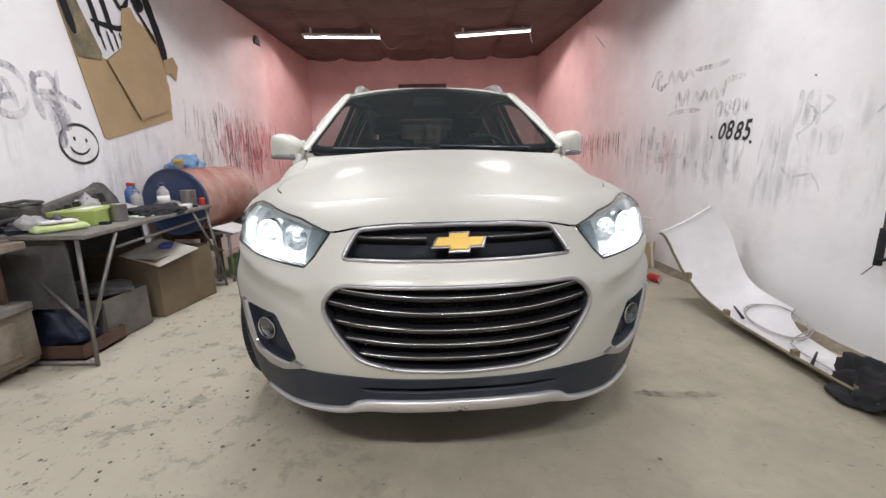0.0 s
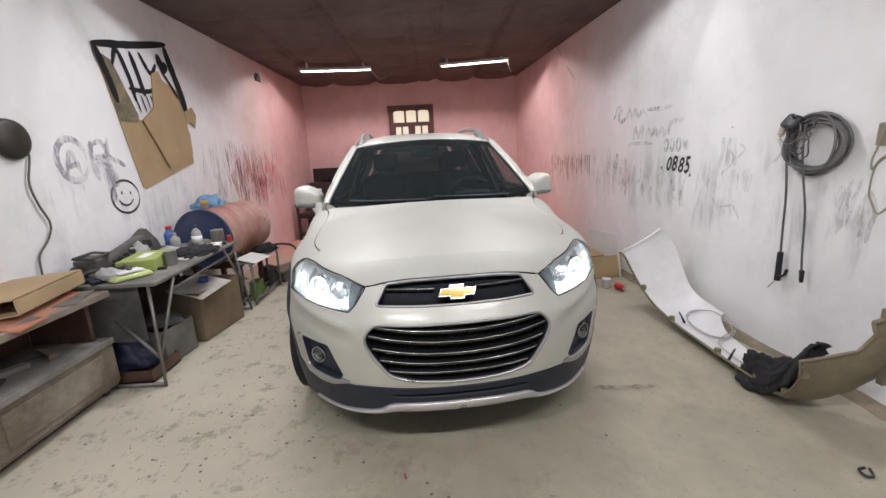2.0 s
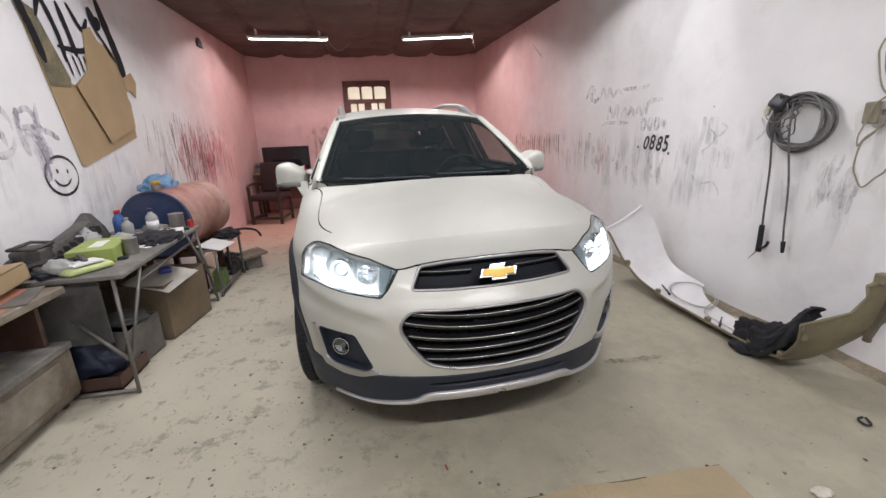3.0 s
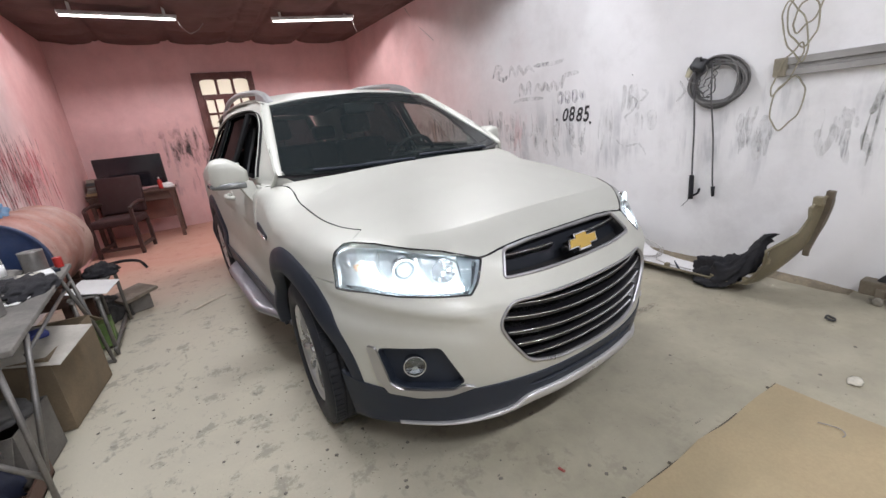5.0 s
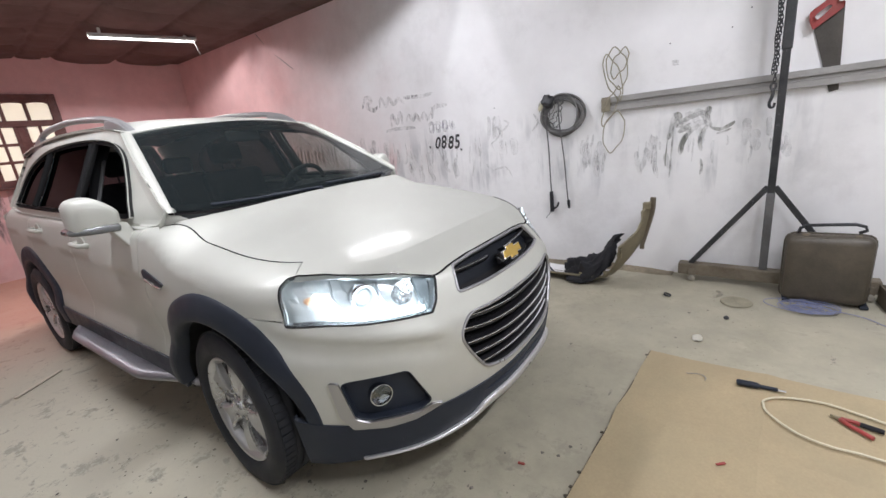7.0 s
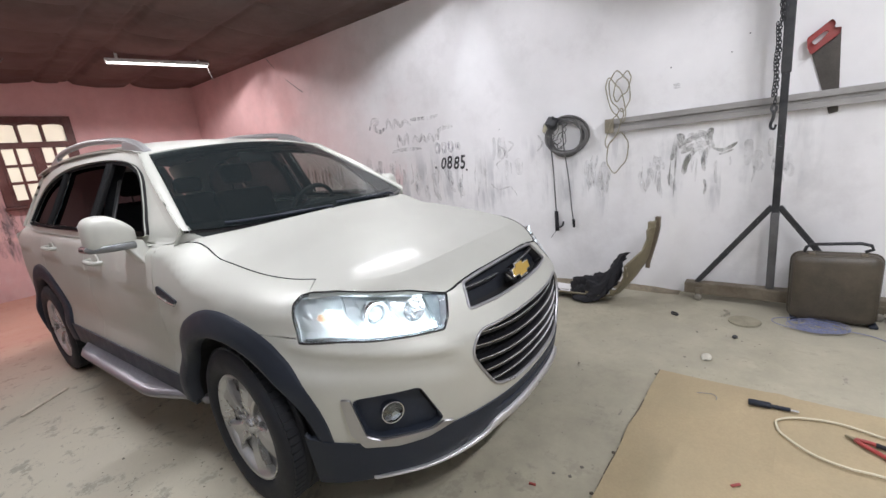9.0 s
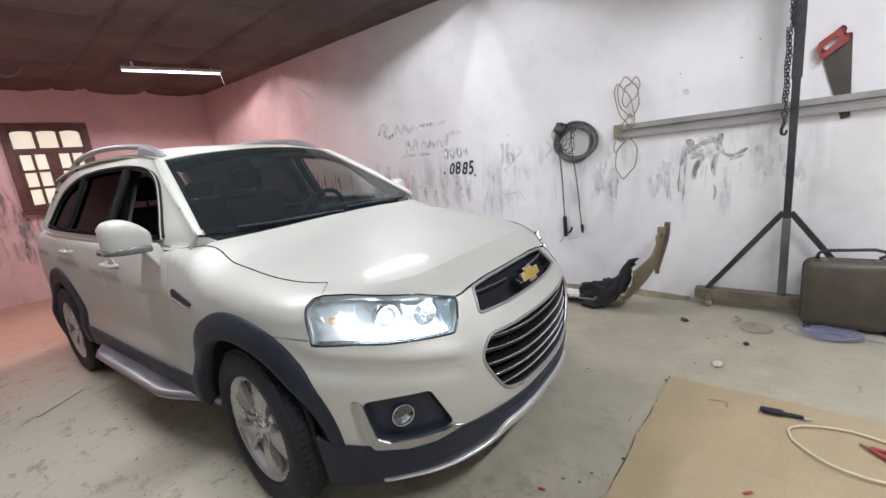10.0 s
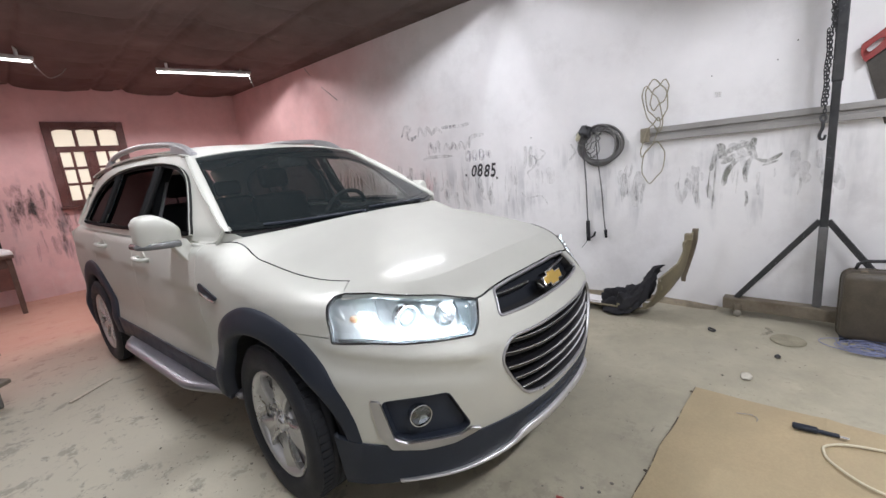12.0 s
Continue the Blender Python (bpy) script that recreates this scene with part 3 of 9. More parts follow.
for s, word in ((-1, "right"), (1, "left")):
    part("wing", fender_mesh(s), PAINT, car)
    fd = part("front_door", flank_panel("front_door", s, 1.391, 2.370, 0.455), PAINT, car)
    rd = part("rear_door", flank_panel("rear_door", s, 2.376, 3.34, 0.455, AXLE_R), PAINT, car)
    part("rear_wing", flank_panel("rear_wing", s, 3.346, 4.50, 0.42, AXLE_R), PAINT, car)
    me, S, hole = cabin_side(s)
    part("side_frame", me, PAINT, car)
    # black surround of the side windows, with the posts between them
    panes = [shrink(clip_poly(shrink(hole, 0.018), a, b), 0.004) for a, b, _ in WINDOWS]
    frame_me = sheet("window_surround", sunk(S, 0.006, s), hole, panes, step=0.04, depth=0.02, flip=s > 0, seam=0.02)
    part("window_surround", frame_me, DARK, car, "gloss black window surround")
    for (a, b, kind), pane in zip(WINDOWS, panes):
        if s < 0 and kind == "front":
            continue
        part("side_window", sheet("side_window", sunk(S, 0.014, s), pane, [], step=0.06, depth=0.004, flip=s > 0, seam=0.03),
             PRIVACY if kind != "front" else DOORGLASS, rd if kind == "rear" else fd if kind == "front" else car, "dark tinted side window" if kind != "front" else "clear side window")
    part("belt_trim", strip(S, [(y, belt(y) + 0.024) for y in np.linspace(1.6, 4.05, 40)], -0.006, 0.006, 0.002, 0.002, flip=s > 0), CHROME, car, "bright window trim")



def pillar_mesh(s):
    """Painted windscreen post, rolled from the glass edge round on to the side frame."""
    bm = bmesh.new()
    rows = []
    for q in np.linspace(-0.03, 1.0, 30):
        gx, gy, gz = screen(0.972, q)
        ex, ey, ez = screen(0.99, q)
        row = [(gx, gy, gz - 0.012), (gx, gy, gz + 0.004), (gx + 0.4 * (ex - gx), gy, gz + 0.010)]
        for k in range(6):
            y = ey + 0.004 + 0.085 * k / 5
            row.append((max(flank(y, ez)[0] + 0.007 * (1 - k / 5) ** 2 + 0.001, ex - 0.004), y, ez + 0.008 * (1 - k / 5)))
        rows.append([bm.verts.new((s * x, y, z)) for x, y, z in row])
    for a, b in zip(rows, rows[1:]):
        for k in range(8):
            bm.faces.new((a[k], a[k + 1], b[k + 1], b[k]))
    bmesh.ops.recalc_face_normals(bm, faces=bm.faces)
    return bm


for s in (-1, 1):
    part("windscreen_post", pillar_mesh(s), PAINT, car, smooth=True)


def cheek(s):
    """Painted shelf that closes the gap between windscreen foot, bonnet and wing."""
    bm = bmesh.new()
    rows = []
    for t in np.linspace(0, 1, 14):
        if t < 0.35:
            a = Vector(screen(0.968 + 0.06 * t, 0.03 - 0.05 * t)) + Vector((0, -0.004, 0.006))
        else:
            y = 1.292 + 0.26 * (t - 0.35) / 0.65
            a = Vector(flank(y, belt(y) + 0.030)) + Vector((0.003, 0, 0))
        b = Vector(edge_point(uy(1.235 + 0.32 * t))) + Vector((0, 0, -0.002))
        b = b.lerp(Vector((0.69, 1.235, hood_z(0.69, 1.2) - 0.004)), max(0.0, 1 - t / 0.2))
        c = (a + b) / 2 + Vector((0.006, -0.004, -0.010))
        rows.append([bm.verts.new((s * p.x, p.y, p.z)) for p in (a, a.lerp(c, 0.5) + Vector((0, 0, -0.003)), c, c.lerp(b, 0.5) + Vector((0, 0, 0.003)), b)])
    for a, b in zip(rows, rows[1:]):
        for k in range(4):
            bm.faces.new((a[k], a[k + 1], b[k + 1], b[k]))
    bmesh.ops.recalc_face_normals(bm, faces=bm.faces)
    return bm


for s in (-1, 1):
    part("windscreen_cheek", cheek(s), PAINT, car, "pearl white corner panel below the windscreen post", smooth=True)
part("windscreen", sheet("windscreen", screen, [(-0.985, 0.01), (0.985, 0.01), (0.985, 0.99), (-0.985, 0.99)], [], step=0.07, depth=0.005, seam=0.04), SHIELD, car, "clear windscreen")
# black printed band round the windscreen
part("windscreen_band", sheet("windscreen_band", lambda p, q: tuple(a + b for a, b in zip(screen(p, q), (0, 0.004, -0.005))), [(-0.995, -0.02), (0.995, -0.02), (0.995, 1.0), (-0.995, 1.0)],
     [rounded([(-0.955, 0.085), (0.955, 0.085), (0.95, 0.93), (-0.95, 0.93)], 0.05)], step=0.06, depth=0.003, seam=0.03), GLOSSBLACK, car, "black windscreen border")
roof_outline = [(x, 1.858 + 0.085 * (x / 0.58) ** 2 - 0.004) for x in np.linspace(-0.575, 0.575, 30)] + [(0.575, y) for y in np.linspace(2.0, 4.3, 30)] + [(x, 4.35 + 0.08 * (1 - (x / 0.57) ** 2)) for x in np.linspace(0.57, -0.57, 16)] + [(-0.575, y) for y in np.linspace(4.3, 2.0, 30)]
part("roof", sheet("roof", roof_s, roof_outline, [], step=0.05, depth=0.01, seam=0.03), PAINT, car, "pearl white roof panel")


def tail_point(p, z):
    w = 0.80 if z < 1.1 else _glass_x(min(z, 1.6)) - 0.12
    return w * p, 4.55 - 0.14 * sm((z - 1.05) / 0.5) + 0.05 * (1 - p * p), z


def tail_mesh(ps, zs):
    bm = bmesh.new()
    rows = [[bm.verts.new(tail_point(p, z)) for p in ps] for z in zs]
    for a, b in zip(rows, rows[1:]):
        for k in range(len(ps) - 1):
            bm.faces.new((a[k], a[k + 1], b[k + 1], b[k]))
    return bm


gate = part("tailgate", tail_mesh(np.linspace(-1, 1, 13), (0.30, 0.55, 0.80, 1.05, 1.12, 1.17)), PAINT, car, smooth=True)
part("gate_header", tail_mesh(np.linspace(-1, 1, 13), (1.50, 1.53, 1.56)), PAINT, gate, smooth=True)
for a, b in ((-1, -0.86), (0.86, 1)):
    part("gate_side", tail_mesh(np.linspace(a, b, 3), (1.17, 1.30, 1.40, 1.50)), PAINT, gate, smooth=True)
part("rear_window", tail_mesh(np.linspace(-0.86, 0.86, 9), (1.17, 1.28, 1.40, 1.50)), tinted("rear_glass", (0.06, 0.06, 0.065), 0.02), gate, "tinted rear window", smooth=True)


def floor_pan():
    bm = bmesh.new()
    add_box(bm, -0.70, 0.42, 0.20, 0.70, 4.45, 0.30)
    add_box(bm, -0.66, 0.30, 0.30, 0.66, 1.0, 0.80)
    return bm


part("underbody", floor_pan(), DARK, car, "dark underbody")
inner = [(u, v) for u, v in [(-uy(1.2), 0.30), (uy(1.2), 0.30), (uy(1.2), 0.90), (-uy(1.2), 0.90)]]


def inset_shell(u, v):
    x, y, z = shell(u, min(v, 0.88))
    return x * 0.955, y + 0.06, z


# near-black inset copy of the shell stands in for the shade inside the front
part("shade_backing", sheet("shade_backing", inset_shell, [(-uy(0.46), 0.29), (uy(0.46), 0.29), (uy(0.46), 0.86), (-uy(0.46), 0.86)], [lamp_hole(1), lamp_hole(-1)], step=0.05, depth=0.0, seam=0.04), DARK, car, "near-black sheet for the shade behind the grilles")

# ---- the car: cladding, grilles, lamps, wheels and fittings ----
def raised(S, d, flip=False):
    """The surface S moved out by d along its normal."""
    e = 1e-3

    def f(u, v):
        p = Vector(S(u, v))
        n = (Vector(S(u + e, v)) - Vector(S(u - e, v))).cross(Vector(S(u, v + e)) - Vector(S(u, v - e))).normalized()
        return tuple(p + n * (-d if flip else d))
    return f


def valance():
    """Black lower apron between the front wheels."""
    ua = uy(AXLE_F - 0.36)
    up = [(ux(x), lower_white(x) + 0.004) for x in np.linspace(0, 0.85, 30)] + [(ua, 0.43)]
    low = [(ua, 0.20), (ux(0.70), 0.205), (ux(0.5), 0.225), (ux(0.40), 0.262), (ux(0.3), 0.27), (0, 0.27)]
    half = up + low
    poly = half + [(-u, v) for u, v in half[::-1] if u > 1e-6]
    slot = rounded(both([(0, 0.362), (0.30, 0.359), (0.345, 0.350), (0.30, 0.340), (0, 0.341)]), 0.006)
    return sheet("apron", raised(shell, 0.006), poly, [np.array(on(slot))], step=0.03, depth=0.02, seam=0.015)


part("apron", valance(), BLACK, car, "black plastic lower bumper apron")


def skid(u, v):
    x, y, z = shell(u, v)
    return x * 1.006, y - 0.030 - 0.012 * sm((0.30 - v) / 0.05), z - 0.002


skid_top = spline([0, 0.30, 0.355, 0.40, 0.50, 0.62, 0.76], [0.312, 0.309, 0.298, 0.268, 0.246, 0.228, 0.219])
skid_low = spline([0, 0.30, 0.40, 0.48, 0.62, 0.77], [0.262, 0.260, 0.240, 0.226, 0.212, 0.206])


def skid_mesh():
    bm = bmesh.new()
    rows = []
    for x in np.linspace(-0.765, 0.765, 91):
        u = math.copysign(ux(abs(x)), x) if x else 0.0
        a, b = skid_top(abs(x)), skid_low(abs(x))
        row = []
        for q, lift in ((0, -0.02), (0, 0.010), (0.12, 0.016), (0.5, 0.022), (0.88, 0.016), (1, 0.008), (1, -0.02)):
            px, py, pz = shell(u, a + (b - a) * q)
            row.append(bm.verts.new((px * (1 + lift * 0.3), py - lift - 0.006, pz)))
        rows.append(row)
    for a, b in zip(rows, rows[1:]):
        for k in range(6):
            bm.faces.new((a[k], a[k + 1], b[k + 1], b[k]))
    bm.faces.new(rows[0])
    bm.faces.new(rows[-1][::-1])
    bmesh.ops.recalc_face_normals(bm, faces=bm.faces)
    return bm


part("skid_plate", skid_mesh(), SATIN, car, "silver skid plate under the bumper", smooth=True)


def arch_ring(side, y, front):
    """Black wheel arch cladding: a flared ring that runs into apron and sill."""
    bm = bmesh.new()
    rows = []
    a0, a1 = (2, 194) if front else (-14, 180)
    for t in np.linspace(a0, a1, 56):
        c, s_ = math.cos(math.radians(t)), math.sin(math.radians(t))
        outer = 0.522 - (0.070 * sm((t - 115) / 65) if front else 0)
        tuck = 1 - 0.85 * sm((t - 95) / 55) if front else 1.0
        row = []
        for f, lift in ((0.0, -0.03), (0.05, 0.018), (0.15, 0.024), (0.45, 0.024), (0.82, 0.017), (0.96, 0.010), (1.0, -0.006)):
            r = 0.408 + (outer - 0.408) * f
            yy, zz = y + r * c, max(0.20, HUB_Z + r * s_)
            x, py, pz = shell(uy(yy, 1), min(zz, 0.94))
            _, yr, nx, ny = plan(uy(yy, 1))
            lift = lift * tuck if lift > 0 else lift
            row.append(bm.verts.new((side * (x + nx * lift), py + ny * lift, zz)))
        rows.append(row)
    for a, b in zip(rows, rows[1:]):
        for k in range(len(a) - 1):
            bm.faces.new((a[k], a[k + 1], b[k + 1], b[k]))
    bmesh.ops.recalc_face_normals(bm, faces=bm.faces)
    return bm


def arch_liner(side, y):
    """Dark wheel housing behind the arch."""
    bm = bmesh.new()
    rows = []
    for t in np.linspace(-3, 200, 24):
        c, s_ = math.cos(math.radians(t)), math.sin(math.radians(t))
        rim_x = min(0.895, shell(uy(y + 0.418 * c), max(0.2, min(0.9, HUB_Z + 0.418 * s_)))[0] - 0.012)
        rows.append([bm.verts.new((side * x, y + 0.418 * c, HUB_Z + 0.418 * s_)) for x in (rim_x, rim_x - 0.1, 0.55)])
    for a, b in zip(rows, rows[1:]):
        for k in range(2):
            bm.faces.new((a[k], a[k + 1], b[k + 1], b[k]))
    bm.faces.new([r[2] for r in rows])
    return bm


def sill_mesh(s):
    poly = [(uy(1.25), 0.335), (uy(1.25), 0.47), (uy(3.15), 0.47), (uy(3.15), 0.335)]
    return sheet("sill", raised(shell, 0.010, False), [(s * u, v) for u, v in poly], [], step=0.05, depth=0.02, seam=0.04)


def running_board(s):
    """A flat step with a rounded outer edge and ends that sweep in to the sill."""
    bm = bmesh.new()
    rows = []
    for t in np.linspace(0, 1, 50):
        y = 1.22 + 1.70 * t
        out = 0.875 + 0.115 * min(1, sm(t / 0.26), sm((1 - t) / 0.2))
        prof = [(0.80, 0.335), (0.80, 0.362), (out - 0.03, 0.366), (out - 0.008, 0.360), (out, 0.345), (out - 0.008, 0.328), (out - 0.03, 0.318)]
        rows.append([bm.verts.new((s * x, y, z)) for x, z in prof])
    for a, b in zip(rows, rows[1:]):
        for k in range(7):
            bm.faces.new((a[k], a[(k + 1) % 7], b[(k + 1) % 7], b[k]))
    bm.faces.new(rows[0])
    bm.faces.new(rows[-1][::-1])
    bmesh.ops.recalc_face_normals(bm, faces=bm.faces)
    return bm


def tread_pads(s):
    bm = bmesh.new()
    for i in range(34):
        y = 1.64 + i * 0.031
        for j in range(3):
            x = 0.868 + 0.028 * j + (0.014 if i % 2 else 0)
            add_box(bm, min(s * x, s * (x + 0.02)), y, 0.363, max(s * x, s * (x + 0.02)), y + 0.02, 0.3672)
    return bm


for s in (-1, 1):
    for y, f in ((AXLE_F, True), (AXLE_R, False)):
        part("arch_cladding", arch_ring(s, y, f), BLACK, car, "black plastic wheel arch cladding", smooth=True)
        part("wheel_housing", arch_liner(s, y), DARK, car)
    part("sill", sill_mesh(s), BLACK, car, "black plastic sill")
    rb = part("running_board", running_board(s), SILVERTRIM, car, "silver running board", smooth=True)
    tagged(part("step_tread", tread_pads(s), SILVERTRIM, rb), kind="stuff")


# grilles
def poly_width(half, z):
    """Half width of a symmetric opening at height z."""
    w = 0
    for (x0, z0), (x1, z1) in zip(half, half[1:]):
        if min(z0, z1) <= z <= max(z0, z1) and abs(z1 - z0) > 0.03:
            w = max(w, x0 + (x1 - x0) * (z - z0) / (z1 - z0))
    return w


def deep(d):
    def f(u, v):
        x, y, z = shell(u, v)
        return x, y + d, z
    return f


def mesh_insert(half, d, name, label, parent, cells):
    """Dark backing set deep in an opening, with or without honeycomb."""
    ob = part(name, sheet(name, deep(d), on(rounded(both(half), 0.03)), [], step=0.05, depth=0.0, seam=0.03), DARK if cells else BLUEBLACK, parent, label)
    if not cells:
        return ob
    bm = bmesh.new()
    zs = [z for _, z in half]
    k = 0
    for z in np.arange(min(zs) + 0.012, max(zs) - 0.006, 0.0125):
        w = poly_width(half, z) - 0.02
        k += 1
        for x in np.arange(-w, w, 0.024):
            xx = x + (0.012 if k % 2 else 0)
            u = ux(xx)
            a, b, c = shell(u, z)
            m = Matrix.Translation((a, b + d - 0.006, c))
            r = bmesh.ops.create_cone(bm, cap_ends=False, segments=6, radius1=0.0085, radius2=0.0085, depth=0.012)
            bmesh.ops.transform(bm, matrix=m @ Euler((math.pi / 2, 0, 0)).to_matrix().to_4x4(), verts=r["verts"])
    part("honeycomb", bm, DARK, ob, "black honeycomb")
    return ob


def grille(half, name, label, bars, ring_w, radius, cells=True):
    g = part(name, strip(shell, on(dense(rounded(both(half), radius), 0.015)), -ring_w * 0.75, 0.005, 0.000, 0.003, 0.006, True), RINGMETAL, car, label, smooth=True)
    part("recess_wall", strip(shell, on(dense(rounded(both(half), radius), 0.015)), -0.002, 0.001, -0.005, -0.005, 0.06, True), SLATBLACK, g, "black recess behind the frame", smooth=True)
    mesh_insert(half, 0.055, "grille_backing", "black grille backing", g, cells)
    for z0, rise, h, mid_gap in bars:
        def z_of(x):
            return z0 + rise * (abs(x) / 0.4) ** 2
        w = poly_width(half, z0 + rise * 0.8) - 0.012
        spans = [(-w, w)] if not mid_gap else [(-w, -mid_gap), (mid_gap, w)]
        for a, b in spans:
            line = [(ux(x), z_of(x)) for x in np.linspace(a, b, 36)]
            slat = part("slat", strip(deep(0.022), line, -h, h, 0.0, 0.004, 0.035), SLATBLACK, g, smooth=True)
            part("slat_trim", strip(deep(0.014), line, h * 0.45, h * 0.85, 0.0, 0.002, 0.01), SLATCHROME, slat, "chrome slat edge", smooth=True)
    return g


grille(LOWER_GRILLE, "lower_grille", "silver framed lower grille with five chrome slats",
       [(0.656, 0.028, 0.010, 0), (0.607, 0.032, 0.010, 0), (0.552, 0.030, 0.010, 0), (0.503, 0.026, 0.010, 0), (0.456, 0.022, 0.009, 0)], 0.009, 0.04)
up = grille(UPPER_GRILLE, "upper_grille", "satin silver framed upper grille", [(0.826, 0.008, 0.007, 0.10)], 0.010, 0.02, False)


def badge():
    """A gold bar with a raised middle in a thin chrome edge."""
    def outline(k):
        pts = [(-0.100, -0.022), (-0.080, 0.018), (-0.040, 0.018), (-0.036, 0.036), (0.040, 0.036), (0.036, 0.018), (0.100, 0.018),
               (0.086, -0.022), (0.040, -0.022), (0.036, -0.038), (-0.040, -0.038), (-0.036, -0.022)]
        return np.array(pts) * np.array([1 + k * 11, 1 + k * 26]) * 0.90

    def prism(k, y0, y1):
        bm = bmesh.new()
        p = outline(k)
        a = [bm.verts.new((x, y0, z)) for x, z in p]
        b = [bm.verts.new((x, y1, z)) for x, z in p]
        bm.faces.new(a)
        bm.faces.new(b[::-1])
        n = len(a)
        for i in range(n):
            bm.faces.new((a[i], b[i], b[(i + 1) % n], a[(i + 1) % n]))
        bmesh.ops.recalc_face_normals(bm, faces=bm.faces)
        bmesh.ops.bevel(bm, geom=[e for e in bm.edges if abs(e.verts[0].co.y - y0) < 1e-6 and abs(e.verts[1].co.y - y0) < 1e-6], offset=0.003, segments=2, affect="EDGES", profile=0.5)
        return bm
    m = pose(0, 0.006, 0.818, -32, 0, 0) @ Matrix.Diagonal((0.90, 1, 0.84, 1))
    b = part("badge", prism(0.009, -0.024, 0.02), CHROME, up, "chrome edged badge", m=m)
    part("badge_face", prism(0, -0.028, -0.018), GOLD, b, "gold badge face")


badge()


def facets(r, depth, rings=3, seg=11, seed=1.0):
    """A round bowl of small flat mirrors, open to +z."""
    bm = bmesh.new()
    rows = []
    for i in range(1, rings + 1):
        q = i / rings
        rows.append([bm.verts.new((r * q * math.cos(t), r * q * math.sin(t), depth * (q * q - 1) + 0.10 * depth * noise.noise(Vector((i * 2.7, k * 1.9, seed))) * (i < rings)))
                     for k, t in enumerate(2 * math.pi * (k + 0.5 * (i % 2)) / seg for k in range(seg))])
    c = bm.verts.new((0, 0, -depth))
    for k in range(seg):
        bm.faces.new((c, rows[0][k], rows[0][(k + 1) % seg]))
    for a, b in zip(rows, rows[1:]):
        for k in range(seg):
            bm.faces.new((a[k], b[k], b[(k + 1) % seg], a[(k + 1) % seg]))
    return bm


def headlamp(s):
    hole = lamp_hole(s)
    seal = part("headlamp", strip(shell, dense(hole, 0.012), -0.003, 0.005, 0.000, 0.001, 0.012, True, False), GLOSSBLACK, car, "lit headlamp with a clear lens", smooth=True)
    part("lens", sheet("lens", raised(shell, 0.002), hole, [], step=0.03, depth=0.0, seam=0.02), LENS, seal, "clear lens")

    def bowl_s(u, v):
        x, y, z = shell(u, v)
        k = 0.012 * noise.noise(Vector((abs(u) * 38, v * 44, 2.0)))
        return x * 0.985, y + 0.068 + k, z
    P, F, _ = sheet_data(bowl_s, hole, [], 0.020, 0.0, False, 0.03)
    me = bpy.data.meshes.new("reflector")
    me.from_pydata(P, [], F)
    part("reflector", me, REFLECTOR, seal, "bright faceted reflector")
    part("lamp_wall", strip(deep(0.010), dense(hole, 0.012), -0.001, 0.001, 0, 0, 0.08, True), REFLECTOR, seal, "bright inner wall", smooth=True)
    # grey blanking at the inner end, bright ribs that divide the bowls
    part("inner_wedge", sheet("inner_wedge", deep(0.020), on([(0.442, 0.848), (0.492, 0.858), (0.505, 0.752), (0.488, 0.752)], s), [], step=0.03, depth=0.02, seam=0.02), LAMP_WEDGE, seal, "grey blanking plate")
    for x, z0, z1 in ((0.602, 0.775, 0.872), (0.725, 0.795, 0.895)):
        part("lamp_rib", strip(deep(0.030), on([(x - 0.012, z0), (x + 0.004, (z0 + z1) / 2), (x, z1)], s), -0.004, 0.004, 0, 0, 0.03), REFLECTOR, seal, smooth=True)
    # light guide along the lower and outer edge
    line = [(0.505, 0.759), (0.60, 0.764), (0.70, 0.776), (0.748, 0.792), (0.762, 0.83), (0.768, 0.868)]
    part("light_guide", strip(deep(0.020), [(s * abs(u), v) for u, v in on(curve_pts(line, 40).tolist())], -0.010, 0.008, 0, 0, 0.010), LAMP_ON, seal, "glowing white light guide", smooth=True)
    tilt = Euler((math.pi / 2, 0, 0)).to_matrix().to_4x4() @ Matrix.Rotation(s * 0.35, 4, "Y")
    px, py, pz = shell(ux(0.655), 0.835)
    r = 0.046
    can = part("projector", lathe([(r * 0.62, -0.03), (r * 0.98, -0.028), (r, 0.0), (r * 0.96, 0.012), (r * 0.80, 0.006), (r * 0.74, -0.01), (r * 0.55, -0.02)], 32), CHROME, seal, "round chrome projector housing", smooth=True, m=Matrix.Translation((s * px, py + 0.03, pz)) @ tilt)
    part("projector_lens", lathe([(r * 0.58, -0.012), (r * 0.52, 0.002), (r * 0.38, 0.012), (r * 0.2, 0.018), (0.0005, 0.020)], 28), LENS_GLOW, can, "round projector lens", smooth=True)
    part("halo", lathe([(r * 0.84, 0.006), (r * 0.95, 0.006), (r * 0.95, 0.015), (r * 0.84, 0.015)], 36, closed=True), RING_ON, can, "glowing lamp ring", smooth=True)
    # main-beam bowl with its bare bulb
    px, py, pz = shell(ux(0.545), 0.822)
    bowl = part("beam_bowl", facets(0.046, 0.035, 3, 11, 3.0 + s), CHROME, seal, "faceted chrome main-beam bowl", m=Matrix.Translation((s * px, py + 0.024, pz)) @ tilt)
    part("beam_bulb", lathe([(0.0005, 0.012), (0.008, 0.008), (0.010, -0.01), (0.010, -0.035)], 16), CHROME, bowl, "capped bulb", smooth=True)
    px, py, pz = shell(ux(0.790), 0.842)
